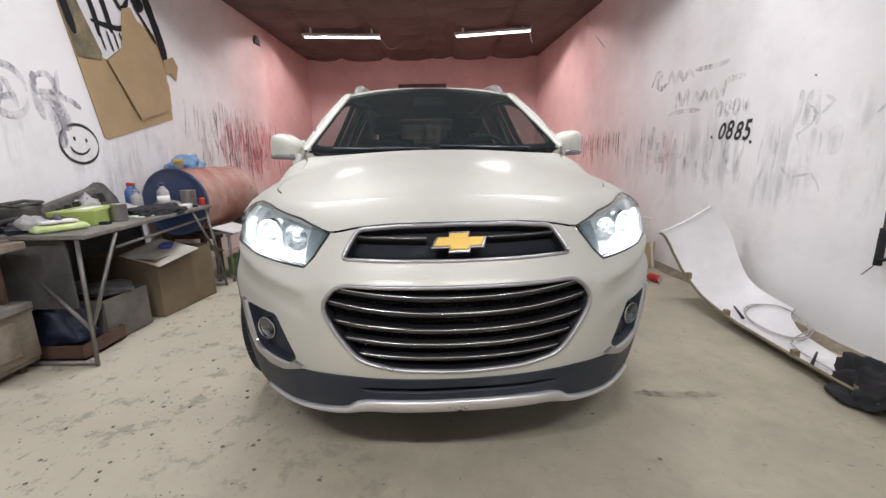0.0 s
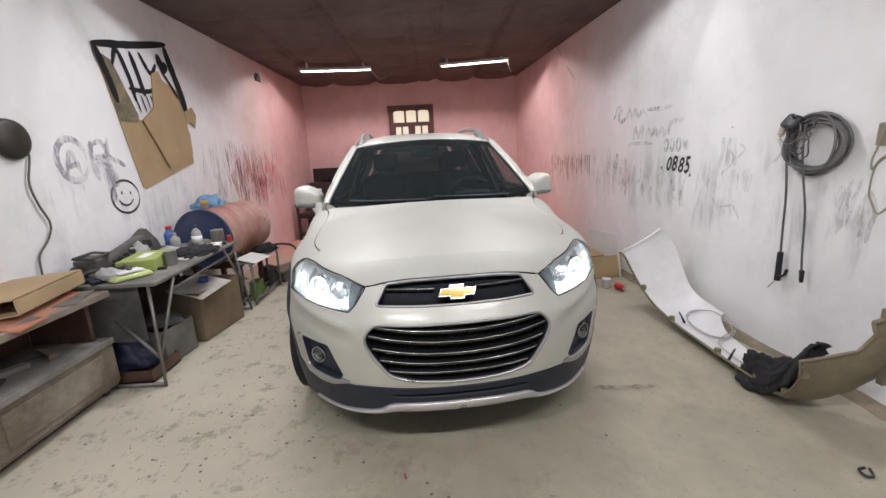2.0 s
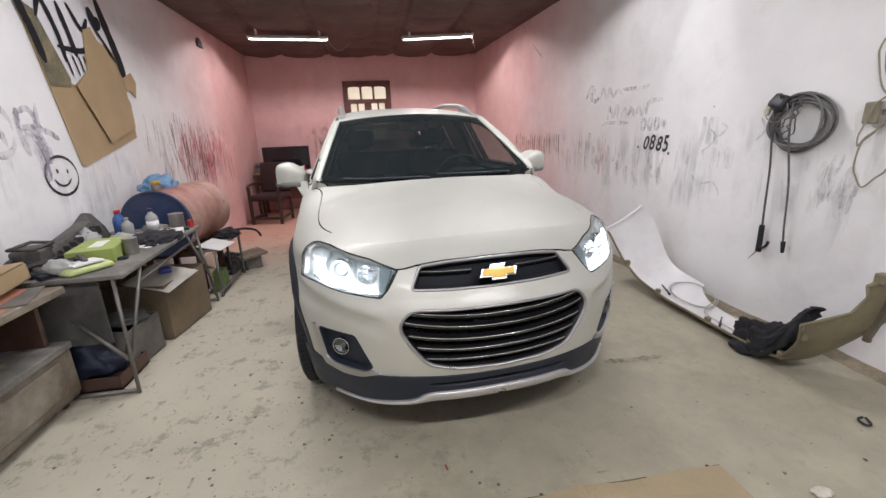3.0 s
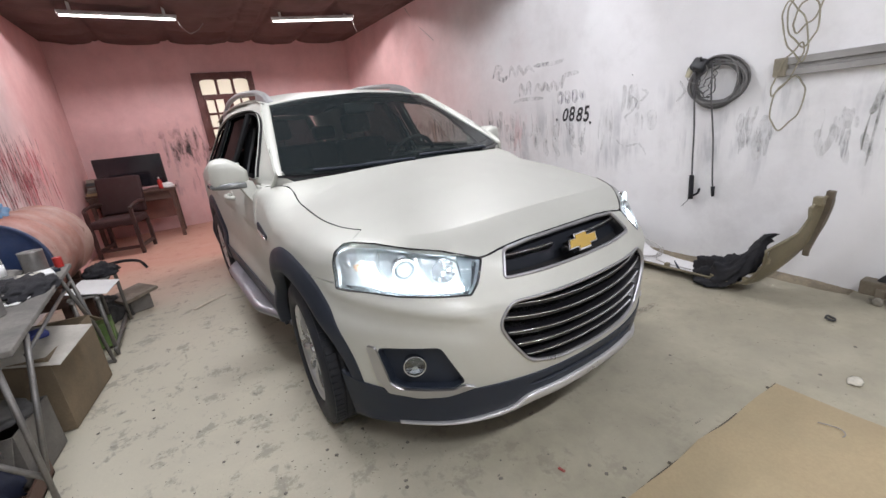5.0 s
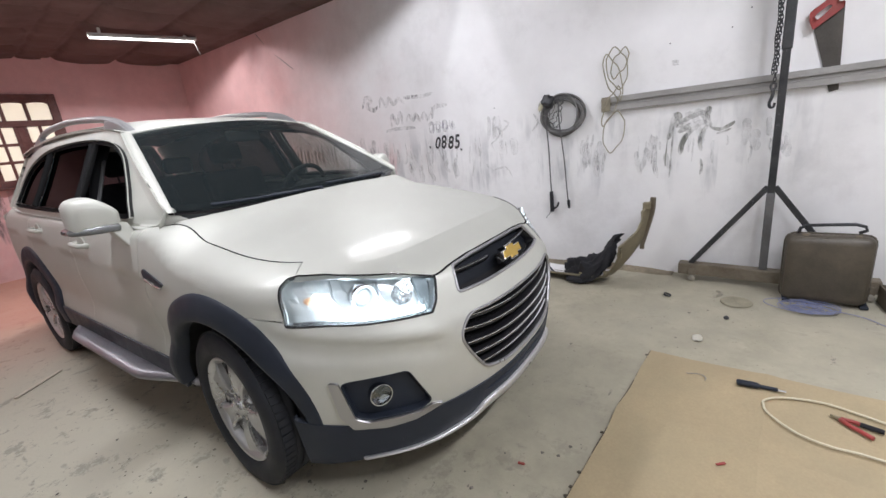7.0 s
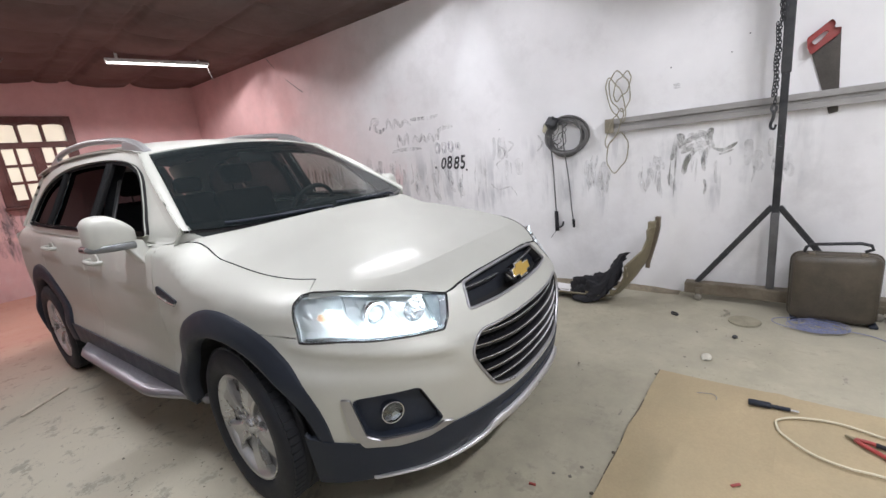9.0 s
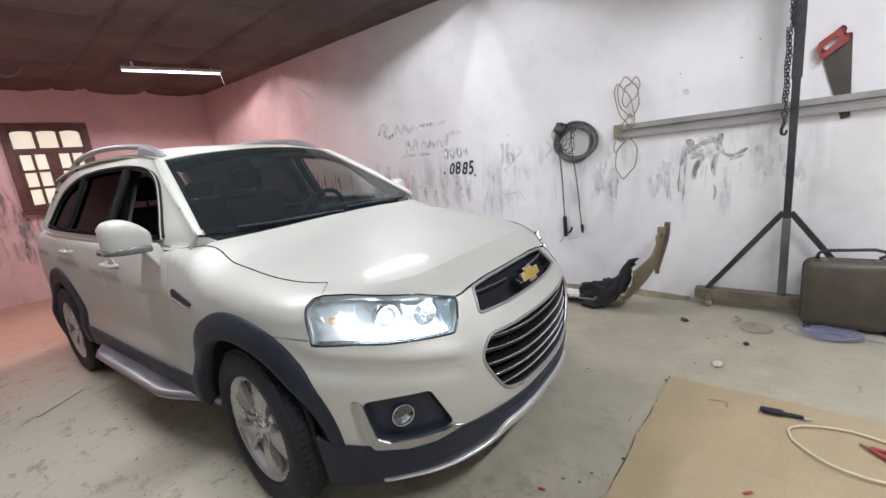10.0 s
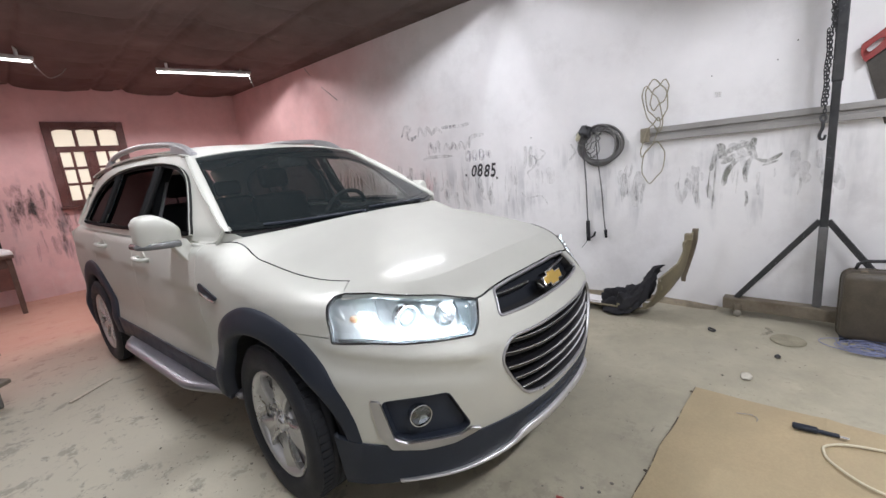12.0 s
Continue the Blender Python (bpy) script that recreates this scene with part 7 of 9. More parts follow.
for t in (0.28, 0.31, 0.36, 0.52, 0.97):
    part("frayed_flake", lathe([(0.0005, 0.003), (0.006, 0.003), (0.009, 0.0)], 7), GRIME, edge, m=pose(-0.75 + 1.645 * t, 0.876 + 0.02 * (1 - t), 0.001, 0, 0, fray.uniform(0, 90)))
k1 = thing("utility_knife", "black utility knife lying on the cardboard", "knife", pose(0.755, 0.365, 0.014, 0, 0, 5))
part("knife_grip", box_mesh(-0.016, -0.005, 0, 0.016, 0.085, 0.022, bevel=0.008, seg=3), BLACK, k1, smooth=True)
part("knife_nose", box_mesh(-0.010, -0.075, 0.003, 0.010, 0.0, 0.016, bevel=0.004), BLACK, k1)
part("knife_blade", box_mesh(-0.007, -0.105, 0.006, 0.007, -0.07, 0.008), CHROME, k1)
loopc = [(0.66, 0.335), (0.715, 0.27), (0.75, 0.135), (0.72, -0.01), (0.66, -0.2), (0.60, -0.4), (0.50, -0.5), (0.44, -0.3), (0.455, 0.02), (0.449, 0.123), (0.475, 0.225), (0.556, 0.316), (0.61, 0.338)]
whole(part("ivory_cable", tube([(x, y, 0.018) for x, y in curve_pts(loopc, 80, True)], 0.0050, 8, True), IVORY, smooth=True), "ivory cable lying in a wide loop on the cardboard", "cable")
pl = thing("pliers", "pliers with worn red handles lying open on the cardboard", "pliers", pose(0.655, 0.085, 0.016, 0, 0, 155))
for d in (-1, 1):
    part("handle", tube(curve_pts([(0.004 * d, 0, 0.004), (0.018 * d, 0.035, 0.004), (0.026 * d, 0.075, 0.004), (0.036 * d, 0.115, 0.004)], 16), 0.0085, 8), DULLRED, pl, "red sleeve", smooth=True)
    part("jaw", box_mesh(min(0, d * 0.009), -0.034, -0.002, max(0, d * 0.009), 0.004, 0.009, bevel=0.003), TAN, pl, "dull steel jaw", m=pose(0, 0, 0, 0, 0, -8 * d))
part("dark_sleeve", tube(curve_pts([(-0.022, 0.055, 0.004), (-0.027, 0.08, 0.004), (-0.038, 0.122, 0.004)], 10), 0.0100, 8), BLACKCLOTH, pl, "dark worn end of one handle", smooth=True)
whole(part("red_scrap", box_mesh(-0.018, -0.005, 0, 0.018, 0.005, 0.004), DULLRED, m=pose(0.150, 0.452, 0.012, 0, 0, -45)), "small red plastic scrap on the cardboard", "scrap")
whole(part("bent_wire", tube(curve_pts([(0.735, 0.66, 0.013), (0.755, 0.60, 0.013), (0.735, 0.575, 0.013), (0.71, 0.575, 0.013)], 12), 0.0022, 5), WIRE), "short bent wire on the cardboard", "wire")
heap("paper_scrap", 1.170, 0.672, 0.001, 0.040, 0.026, 0.007, surface("creamy_paper", (0.62, 0.59, 0.50), 0.8), "torn white paper scrap on the floor", "paper", 4.0, 1.0, 3)
whole(part("iron_hook", tube(curve_pts([(1.79, 0.97, 0.008), (1.765, 0.93, 0.008), (1.735, 0.93, 0.008), (1.73, 0.96, 0.016), (1.76, 0.965, 0.02)], 16), 0.006, 6), STEEL, smooth=True), "small bent black hook on the floor", "hook")
whole(part("beige_plate", lathe([(0.0005, 0.006), (0.070, 0.006), (0.085, 0.008), (0.092, 0.005), (0.094, 0.0)], 30), surface("dusty_beige_lid", (0.30, 0.275, 0.20), 0.8, 0, 0.3, 9, 120, 0.2), smooth=True, m=pose(1.81, 0.53, 0.0005)), "flat dusty beige plate lying on the floor", "plate")
heap("dark_lump", 1.515, 0.56, 0.001, 0.016, 0.016, 0.014, STEEL, "small dark lump on the floor", "scrap", 6.0, 1.0, 2)
whole(part("wood_strip", box_mesh(-0.16, -0.014, 0, 0.16, 0.014, 0.008, bevel=0.002), surface("pale_wood", (0.62, 0.55, 0.45), 0.7), m=pose(-1.34, 4.17, 0.001, 0, 0, 38)), "thin pale wooden strip on the floor", "strip")
whole(part("red_screw", box_mesh(-0.004, -0.014, 0, 0.004, 0.014, 0.006), DULLRED, m=pose(-0.24, 1.10, 0.001, 0, 0, 12)), "tiny red plastic bit on the floor", "scrap")

# crumbs over the floor
bm = bmesh.new()
crumb = random.Random(11)
for k in range(420):
    x = crumb.uniform(-1.9, 2.1)
    y = crumb.uniform(0.4, 3.5)
    if k < 260:
        x, y = crumb.gauss(-1.2, 0.45), crumb.gauss(1.7, 0.55)
    if 0.0 < y < 0.88 and -0.7 < x < 0.92 or x < -2.0:
        continue
    r = crumb.choice((0.002, 0.003, 0.003, 0.004, 0.007))
    vs = bmesh.ops.create_icosphere(bm, subdivisions=1, radius=r)["verts"]
    for v in vs:
        v.co = Vector((v.co.x * crumb.uniform(0.8, 1.6) + x, v.co.y * crumb.uniform(0.8, 1.6) + y, max(0.0, v.co.z * 0.6) + 0.0))
tagged(part("floor_crumbs", bm, surface("grey_crumbs", (0.19, 0.175, 0.15), 0.9)), "grey dirt crumbs scattered on the floor", "dirt", kind="stuff")


# swept dirt along the foot of the wall, and a dark stain on the floor
bm = bmesh.new()
DIRTM = surface("brown_sweepings", (0.27, 0.225, 0.16), 0.95, 0, 0.4, 12, 120, 0.6, dirt=(0.14, 0.12, 0.09), dirt_amount=0.6)
rows = []
for y in np.linspace(1.0, 4.6, 90):
    h = 0.05 * (0.5 + 0.5 * noise.noise(Vector((y * 2.2, 0, 0)))) * sm((y - 1.0) / 0.3) * sm((4.6 - y) / 0.3)
    d = 0.10 + 0.05 * noise.noise(Vector((y * 3.1, 4, 0)))
    rows.append([bm.verts.new(east(y, z + 0.004 * noise.noise(Vector((y * 14, q * 9, 1))), o)) for q, (o, z) in enumerate(((-0.01, h), (d * 0.3, h * 0.9), (d * 0.65, h * 0.4), (d, -0.004)))])
for a, b in zip(rows, rows[1:]):
    for k in range(3):
        bm.faces.new((a[k], a[k + 1], b[k + 1], b[k]))
tagged(part("wall_sweepings", bm, DIRTM, smooth=True), "brown sweepings heaped along the foot of the wall", "dirt", kind="stuff")


def ground(x, y, off=0.0):
    return Vector((x, y, off))


# drawings and writing on the east wall
MARKER = plain("black_marker", (0.02, 0.02, 0.022), 0.6)
FAINT = wash("faded_marker", (0.43, 0.425, 0.455), 0.62)
SCRAWL = wash("faded_violet_spray", (0.36, 0.34, 0.40), 0.85, 14)
FAINTER = wash("washed_out_marker", (0.50, 0.495, 0.54), 0.62)
SMEAR = wash("grey_brush_smear", (0.47, 0.475, 0.485), 0.42)
OLIVE = wash("olive_brush_smear", (0.24, 0.245, 0.215), 0.88, 20)


def ribbon(wall, pts, w, off=0.0025, wobble=0.25, seed=0.0):
    """A flat brush or pen stroke on a wall."""
    bm = bmesh.new()
    p = np.array(pts, float)
    k = len(p)
    rows = []
    for i in range(k):
        d = p[min(i + 1, k - 1)] - p[max(i - 1, 0)]
        n = np.array([-d[1], d[0]]) / (np.linalg.norm(d) + 1e-9)
        end = min(1, 0.35 + 4 * min(i, k - 1 - i) / k)
        ww = w * end * (1 + wobble * noise.noise(Vector((i * 0.9, seed, 0)))) / 2
        rows.append([bm.verts.new(wall(*(p[i] + n * s * ww), off)) for s in (-1, 1)])
    for a, b in zip(rows, rows[1:]):
        bm.faces.new((a[0], b[0], b[1], a[1]))
    return bm


def drawing(name, wall, strokes, material, label, category, smooth_n=24):
    t = thing(name, label, category)
    wide = 3.2 if name == "faded_writing" else 1.6 if name == "spray_scrawl" else 1.0
    for i, (w, pts) in enumerate(strokes):
        part("stroke", ribbon(wall, curve_pts(pts, smooth_n), w * wide, 0.0025 + 0.0006 * (i % 4), seed=i * 1.3), material, t)
    return t


def ellipse(cy, cz, ry, rz, a0=0, a1=360, n=14):
    return [(cy + ry * math.cos(math.radians(a)), cz + rz * math.sin(math.radians(a))) for a in np.linspace(a0, a1, n)]


def number():
    """Hand-painted 0885 between two dots, about 15 cm high."""
    t = thing("wall_writing", "number 0885 painted in black on the white wall", "writing")
    for i, ch in enumerate("0885"):
        fc = bpy.data.curves.new("digit", "FONT")
        fc.body, fc.size, fc.shear, fc.offset = ch, 0.19, 0.25, 0.004
        tmp = bpy.data.objects.new("digit", fc)
        scene.collection.objects.link(tmp)
        me = bpy.data.meshes.new_from_object(tmp.evaluated_get(bpy.context.evaluated_depsgraph_get()))
        bpy.data.objects.remove(tmp)
        bpy.data.curves.remove(fc)
        o = part("digit", me, MARKER, t)
        y = 3.365 - 0.086 * i
        rot = Matrix(((0, 0, -1, 0), (-1, 0, 0, 0), (0, 1, 0, 0), (0, 0, 0, 1)))
        o.matrix_basis = Matrix.Translation(east(y, 1.185 - 0.006 * i, 0.003)) @ Matrix.Rotation(-SLOPE, 4, "Z") @ rot @ pose(0, 0, 0, 0, 0, (-3, 2, -2, 3)[i]) @ Matrix.Diagonal((0.75, (0.90, 1.0, 0.97, 1.05)[i], 1, 1))
    for y, z in ((3.43, 1.20), (3.025, 1.15)):
        part("dot", ribbon(east, ellipse(y, z, 0.006, 0.006, 0, 340, 8), 0.018, 0.003), MARKER, t)


number()
STAINM = wash("dark_oil_stain", (0.20, 0.185, 0.155), 0.7, 16)
st = thing("floor_stain", "thin dark stain on the concrete floor", "stain")
for i, (w, pts) in enumerate(((0.05, [(0.86, 1.71), (0.96, 1.705), (1.10, 1.69), (1.25, 1.70)]), (0.03, [(1.82, 0.68), (1.90, 0.63), (1.98, 0.66)]))):
    part("stain_streak", ribbon(ground, curve_pts(pts, 20), w, 0.0045, 0.8, i * 2.0), STAINM, st)
# faded lines of handwriting that can no longer be read
drawing("faded_writing", east, [(0.016, [(4.38, 1.72), (4.30, 1.83), (4.22, 1.80), (4.30, 1.74), (4.20, 1.68), (4.12, 1.72)]), (0.014, [(4.10, 1.70), (4.06, 1.80), (4.0, 1.70), (3.94, 1.79), (3.88, 1.71), (3.80, 1.76), (3.72, 1.70)]), (0.012, [(3.72, 1.76), (3.6, 1.755), (3.45, 1.745), (3.32, 1.76)])], FAINT, "faded grey scrawl on the white wall", "writing")
drawing("faded_writing", east, [(0.014, [(3.95, 1.47), (3.92, 1.60), (3.86, 1.50), (3.80, 1.61), (3.78, 1.48)]), (0.014, [(3.72, 1.50), (3.68, 1.57), (3.62, 1.51), (3.58, 1.57), (3.52, 1.50), (3.46, 1.57), (3.42, 1.50), (3.38, 1.56)]), (0.014, [(3.36, 1.50), (3.33, 1.60), (3.26, 1.62), (3.15, 1.62)]), (0.012, [(4.05, 1.42), (3.9, 1.44), (3.6, 1.43)])], FAINT, "faded grey scrawl on the white wall", "writing")
drawing("faded_writing", east, [(0.012, ellipse(3.38, 1.41, 0.03, 0.045)), (0.012, ellipse(3.29, 1.41, 0.028, 0.045)), (0.012, ellipse(3.20, 1.41, 0.028, 0.045)), (0.012, [(3.14, 1.46), (3.12, 1.40), (3.09, 1.38), (3.10, 1.45)])], FAINTER, "washed out figures on the white wall", "writing")
brush = random.Random(3)
strokes = [(0.032, [(1.05, 1.30), (1.07, 1.17), (1.09, 1.10)]), (0.050, [(1.05, 1.29), (1.02, 1.27), (1.02, 1.20), (0.99, 1.22)]), (0.036, [(1.00, 1.23), (0.91, 1.27), (0.83, 1.29)]), (0.043, [(1.02, 1.15), (0.95, 1.19), (0.89, 1.21), (0.83, 1.21)]), (0.032, [(0.99, 1.06), (0.94, 1.15), (0.87, 1.19)]), (0.040, [(1.00, 0.98), (0.99, 1.06), (0.96, 1.14)]), (0.047, [(0.82, 1.32), (0.84, 1.25), (0.81, 1.17)]), (0.025, [(0.81, 1.17), (0.75, 1.15), (0.70, 1.17), (0.66, 1.20)]), (0.014, [(0.77, 1.12), (0.73, 1.13), (0.68, 1.15)]), (0.029, [(0.83, 1.19), (0.87, 1.10), (0.86, 1.00)]), (0.012, [(1.05, 1.23), (1.06, 1.00), (1.07, 0.80)]), (0.009, [(1.09, 1.10), (1.10, 0.97), (1.10, 0.89)]), (0.018, [(0.86, 0.94), (0.85, 0.87), (0.86, 0.82)])]
body = [(0.05, [(1.04, 1.27), (0.98, 1.22), (0.95, 1.14)]), (0.05, [(0.98, 1.28), (0.92, 1.26), (0.88, 1.18)]), (0.045, [(0.92, 1.30), (0.86, 1.27), (0.82, 1.20)]), (0.04, [(0.90, 1.20), (0.87, 1.12), (0.86, 1.05)])]
drawing("paint_smear", east, body, SMEAR, "thin grey wash under the olive brush smear", "paint smear", 10)
drawing("paint_smear", east, strokes, OLIVE, "olive grey brush smears on the white wall", "paint smear", 10)
strokes = []
for k in range(34):
    y, z = brush.choice((brush.uniform(0.36, 0.95), brush.uniform(1.12, 1.32), brush.uniform(1.55, 1.78))), brush.uniform(1.00, 1.20)
    strokes.append((brush.uniform(0.006, 0.03), [(y, z), (y + brush.uniform(-0.008, 0.008), z - 0.05), (y + brush.uniform(-0.015, 0.015), z - brush.uniform(0.06, 0.2))]))
drawing("paint_smear", east, strokes, SMEAR, "grey brush drips on the white wall", "paint smear", 8)
strokes = []
for k in range(40):
    y, z = brush.uniform(2.45, 4.9), brush.uniform(1.05, 1.36)
    strokes.append((brush.uniform(0.006, 0.026), [(y, z), (y + brush.uniform(-0.012, 0.012), z - 0.06), (y + brush.uniform(-0.03, 0.03), z - brush.uniform(0.07, 0.26))]))
strokes += [(0.02, [(2.62, 1.36), (2.55, 1.30), (2.60, 1.22), (2.66, 1.18), (2.62, 1.10)]), (0.022, [(2.52, 1.40), (2.46, 1.36), (2.52, 1.30)]), (0.016, [(2.75, 1.0), (2.66, 0.92), (2.52, 0.95), (2.45, 0.85)]), (0.02, [(2.20, 1.42), (2.16, 1.34), (2.22, 1.27)])]
drawing("paint_smear", east, strokes, SMEAR, "grey brush strokes on the white wall", "paint smear", 8)
strokes = []
for y0, y1, z0, z1, n in ((1.50, 1.76, 0.93, 1.10, 6), (0.36, 0.62, 1.0, 1.20, 7), (1.1, 1.32, 0.92, 1.08, 5), (2.40, 2.70, 1.05, 1.40, 6), (3.0, 4.2, 0.92, 1.25, 18), (4.1, 4.9, 1.0, 1.35, 12)):
    for k in range(n):
        y, z = brush.uniform(y0, y1), brush.uniform(z0, z1)
        strokes.append((brush.uniform(0.035, 0.09), [(y, z + 0.07), (y + brush.uniform(-0.02, 0.02), z), (y + brush.uniform(-0.05, 0.05), z - brush.uniform(0.06, 0.16))]))
drawing("paint_smear", east, strokes, wash("broad_grey_smear", (0.53, 0.535, 0.545), 0.36, 22), "broad washed grey smears on the white wall", "paint smear", 8)
strokes = [(brush.uniform(0.010, 0.02), [(y, 1.33), (y + 0.004, 1.25), (y - 0.004, brush.uniform(1.05, 1.15))]) for y in (5.0, 5.06, 5.12)]
drawing("paint_smear", east, strokes, plain("dark_stroke", (0.10, 0.06, 0.06), 0.8), "three short dark strokes on the pink wall", "paint smear", 8)
strokes = [(brush.uniform(0.02, 0.05), [(y, brush.uniform(1.25, 1.36)), (y + 0.01, 1.18), (y - 0.006, brush.uniform(1.0, 1.12))]) for y in np.linspace(5.25, 6.4, 16)]
drawing("paint_smear", east, strokes, wash("rust_stroke", (0.34, 0.16, 0.10), 0.85), "rust brown brush strokes on the pink wall", "paint smear", 8)
whole(part("wall_wire", tube([east(y, z, 0.01 + 0.015 * math.sin(y * 5)) for y, z in curve_pts([(6.22, 2.93), (6.05, 2.75), (5.85, 2.58), (5.52, 2.36)], 20)], 0.004, 5), WIRE, smooth=True), "thin wire hanging down the pink wall", "wire")
# flat grey strokes stand in for the shadow in a small wall hole
chip = thing("wall_chip", "small chip in the wall plaster, its shade painted grey", "chip")
for z in (1.645, 1.66, 1.672):
    part("chip_shade", ribbon(east, [(1.085, z), (1.065, z + 0.004), (1.035, z + 0.001)], 0.018, 0.003, 0.6, z), SMEAR, chip)
for y, z in ((1.10, 1.80), (0.72, 1.83), (2.60, 1.52), (0.40, 2.0), (0.62, 1.93)):
    whole(part("nail", tube([east(y, z, -0.01), east(y, z, 0.007)], 0.0045, 6), STEEL), "dark nail in the white wall", "nail", "nails")

# ---- things along the west wall ----
OLDWOOD = surface("grey_brown_old_wood", (0.19, 0.15, 0.11), 0.7, 0, 0.4, 4, 90, 0.3, dirt=(0.40, 0.37, 0.32), dirt_amount=0.7, stretch=(1, 0.25, 1))
DARKWOOD = surface("dark_red_brown_wood", (0.085, 0.040, 0.028), 0.6, 0, 0.35, 5, 90, 0.2, dirt=(0.2, 0.15, 0.12), dirt_amount=0.4, stretch=(1, 0.3, 1))
DUSTY = surface("dusty_grey_top", (0.15, 0.142, 0.13), 0.8, 0, 0.3, 5, 80, 0.25, dirt=(0.34, 0.32, 0.29), dirt_amount=0.6, wear=(0.07, 0.065, 0.06))
LEGM = surface("worn_grey_tube", (0.21, 0.205, 0.20), 0.45, 0.5, 0.3, 8, 120, 0.15, dirt=(0.2, 0.17, 0.13), dirt_amount=0.5, wear=(0.15, 0.10, 0.07))
SKIRT = surface("grey_board", (0.058, 0.056, 0.056), 0.7, 0, 0.3, 3, 90, 0.2, dirt=(0.22, 0.21, 0.2), dirt_amount=0.5)
BLUEDRUM = surface("blue_drum_paint", (0.028, 0.050, 0.125), 0.4, 0.1, 0.25, 4, 120, 0.1, dirt=(0.14, 0.12, 0.11), dirt_amount=0.35)
REDDRUM = surface("rust_red_drum_paint", (0.41, 0.165, 0.125), 0.55, 0.1, 0.3, 3, 100, 0.2, dirt=(0.60, 0.45, 0.39), dirt_amount=0.85, wear=(0.20, 0.08, 0.05))
LIME = surface("lime_green_card", (0.33, 0.41, 0.115), 0.5, 0, 0.12, 6, 120, 0.05)
LIMEBAG = surface("lime_wrapper", (0.56, 0.66, 0.30), 0.3, 0, 0.15, 9, 120, 0.1)
TIN = surface("dull_tin", (0.38, 0.37, 0.36), 0.4, 0.7, 0.2, 8, 120, 0.1, dirt=(0.25, 0.23, 0.2), dirt_amount=0.5)
BLUEPET = plain("blue_bottle", (0.05, 0.11, 0.30), 0.2)
CLEARPET = plain("cloudy_bottle", (0.62, 0.62, 0.60), 0.25)
CLEARPET.node_tree.nodes["Principled BSDF"].inputs["Transmission Weight"].default_value = 0.5
GRIMYCARD = surface("grimy_cardboard", (0.23, 0.175, 0.112), 0.85, 0, 0.25, 4, 120, 0.15, dirt=(0.15, 0.115, 0.08), dirt_amount=0.6)
GREYCARD = surface("dusty_pale_sheet", (0.58, 0.55, 0.49), 0.85, 0, 0.2, 5, 120, 0.15, dirt=(0.28, 0.25, 0.21), dirt_amount=0.5)
NAVY = surface("navy_bag", (0.020, 0.026, 0.055), 0.6, 0, 0.3, 6, 120, 0.3)
GREYBOX = surface("grey_dusty_carton", (0.135, 0.125, 0.112), 0.85, 0, 0.25, 4, 90, 0.2, dirt=(0.32, 0.30, 0.27), dirt_amount=0.5)
ORANGECARD = surface("reddish_card", (0.46, 0.17, 0.10), 0.7, 0, 0.25, 5, 100, 0.1, dirt=(0.5, 0.33, 0.25), dirt_amount=0.5)
BAG = plain("thin_clear_bag", (0.60, 0.60, 0.60), 0.3)
BAG.node_tree.nodes["Principled BSDF"].inputs["Transmission Weight"].default_value = 0.4
SKYBAG = surface("pale_blue_bag", (0.16, 0.32, 0.52), 0.45, 0, 0.25, 8, 150, 0.3)
YELLOW = plain("yellow_cap", (0.60, 0.38, 0.04), 0.4)

# old cabinet
cab = thing("cabinet", "old dusty wooden cabinet with an open shelf and two low doors", "cabinet")
part("top", box_mesh(-2.63, 0.30, 0.665, -2.10, 2.00, 0.705, bevel=0.006), OLDWOOD, cab, "dusty grey wooden top")
part("end_panel", box_mesh(-2.62, 1.955, 0.0, -2.24, 1.985, 0.665, bevel=0.003), DARKWOOD, cab)
part("end_panel", box_mesh(-2.62, 0.32, 0.0, -2.24, 0.35, 0.665, bevel=0.003), DARKWOOD, cab)
part("back_panel", box_mesh(-2.635, 0.35, 0.0, -2.62, 1.955, 0.665), DARKWOOD, cab)
part("shelf", box_mesh(-2.62, 0.34, 0.345, -2.16, 2.02, 0.385, bevel=0.005), DUSTY, cab, "dust covered shelf")
part("plinth", box_mesh(-2.60, 0.36, 0.0, -2.27, 1.96, 0.05), DARKWOOD, cab)
part("apron_board", box_mesh(-2.62, 0.33, 0.05, -2.20, 2.03, 0.075, bevel=0.004), OLDWOOD, cab)
for y0, y1 in ((1.20, 2.03), (0.33, 1.19)):
    d = part("door", box_mesh(-2.215, y0, 0.075, -2.185, y1, 0.345, bevel=0.006), OLDWOOD, cab, "scuffed grey brown door")
    part("door_panel", box_mesh(-2.188, y0 + 0.10, 0.115, -2.176, y1 - 0.10, 0.305, bevel=0.008), OLDWOOD, d, "raised panel")
    part("knob", lathe([(0.004, 0), (0.012, 0.008), (0.014, 0.014), (0.008, 0.02), (0.0005, 0.022)], 14, "x"), TIN, d, "small metal knob", smooth=True, m=pose(-2.186, y1 - 0.05 if y0 < 1 else y0 + 0.05, 0.25))
part("door_filler", box_mesh(-2.62, 0.40, 0.08, -2.22, 1.95, 0.34), DARKWOOD, cab)
clut = random.Random(21)
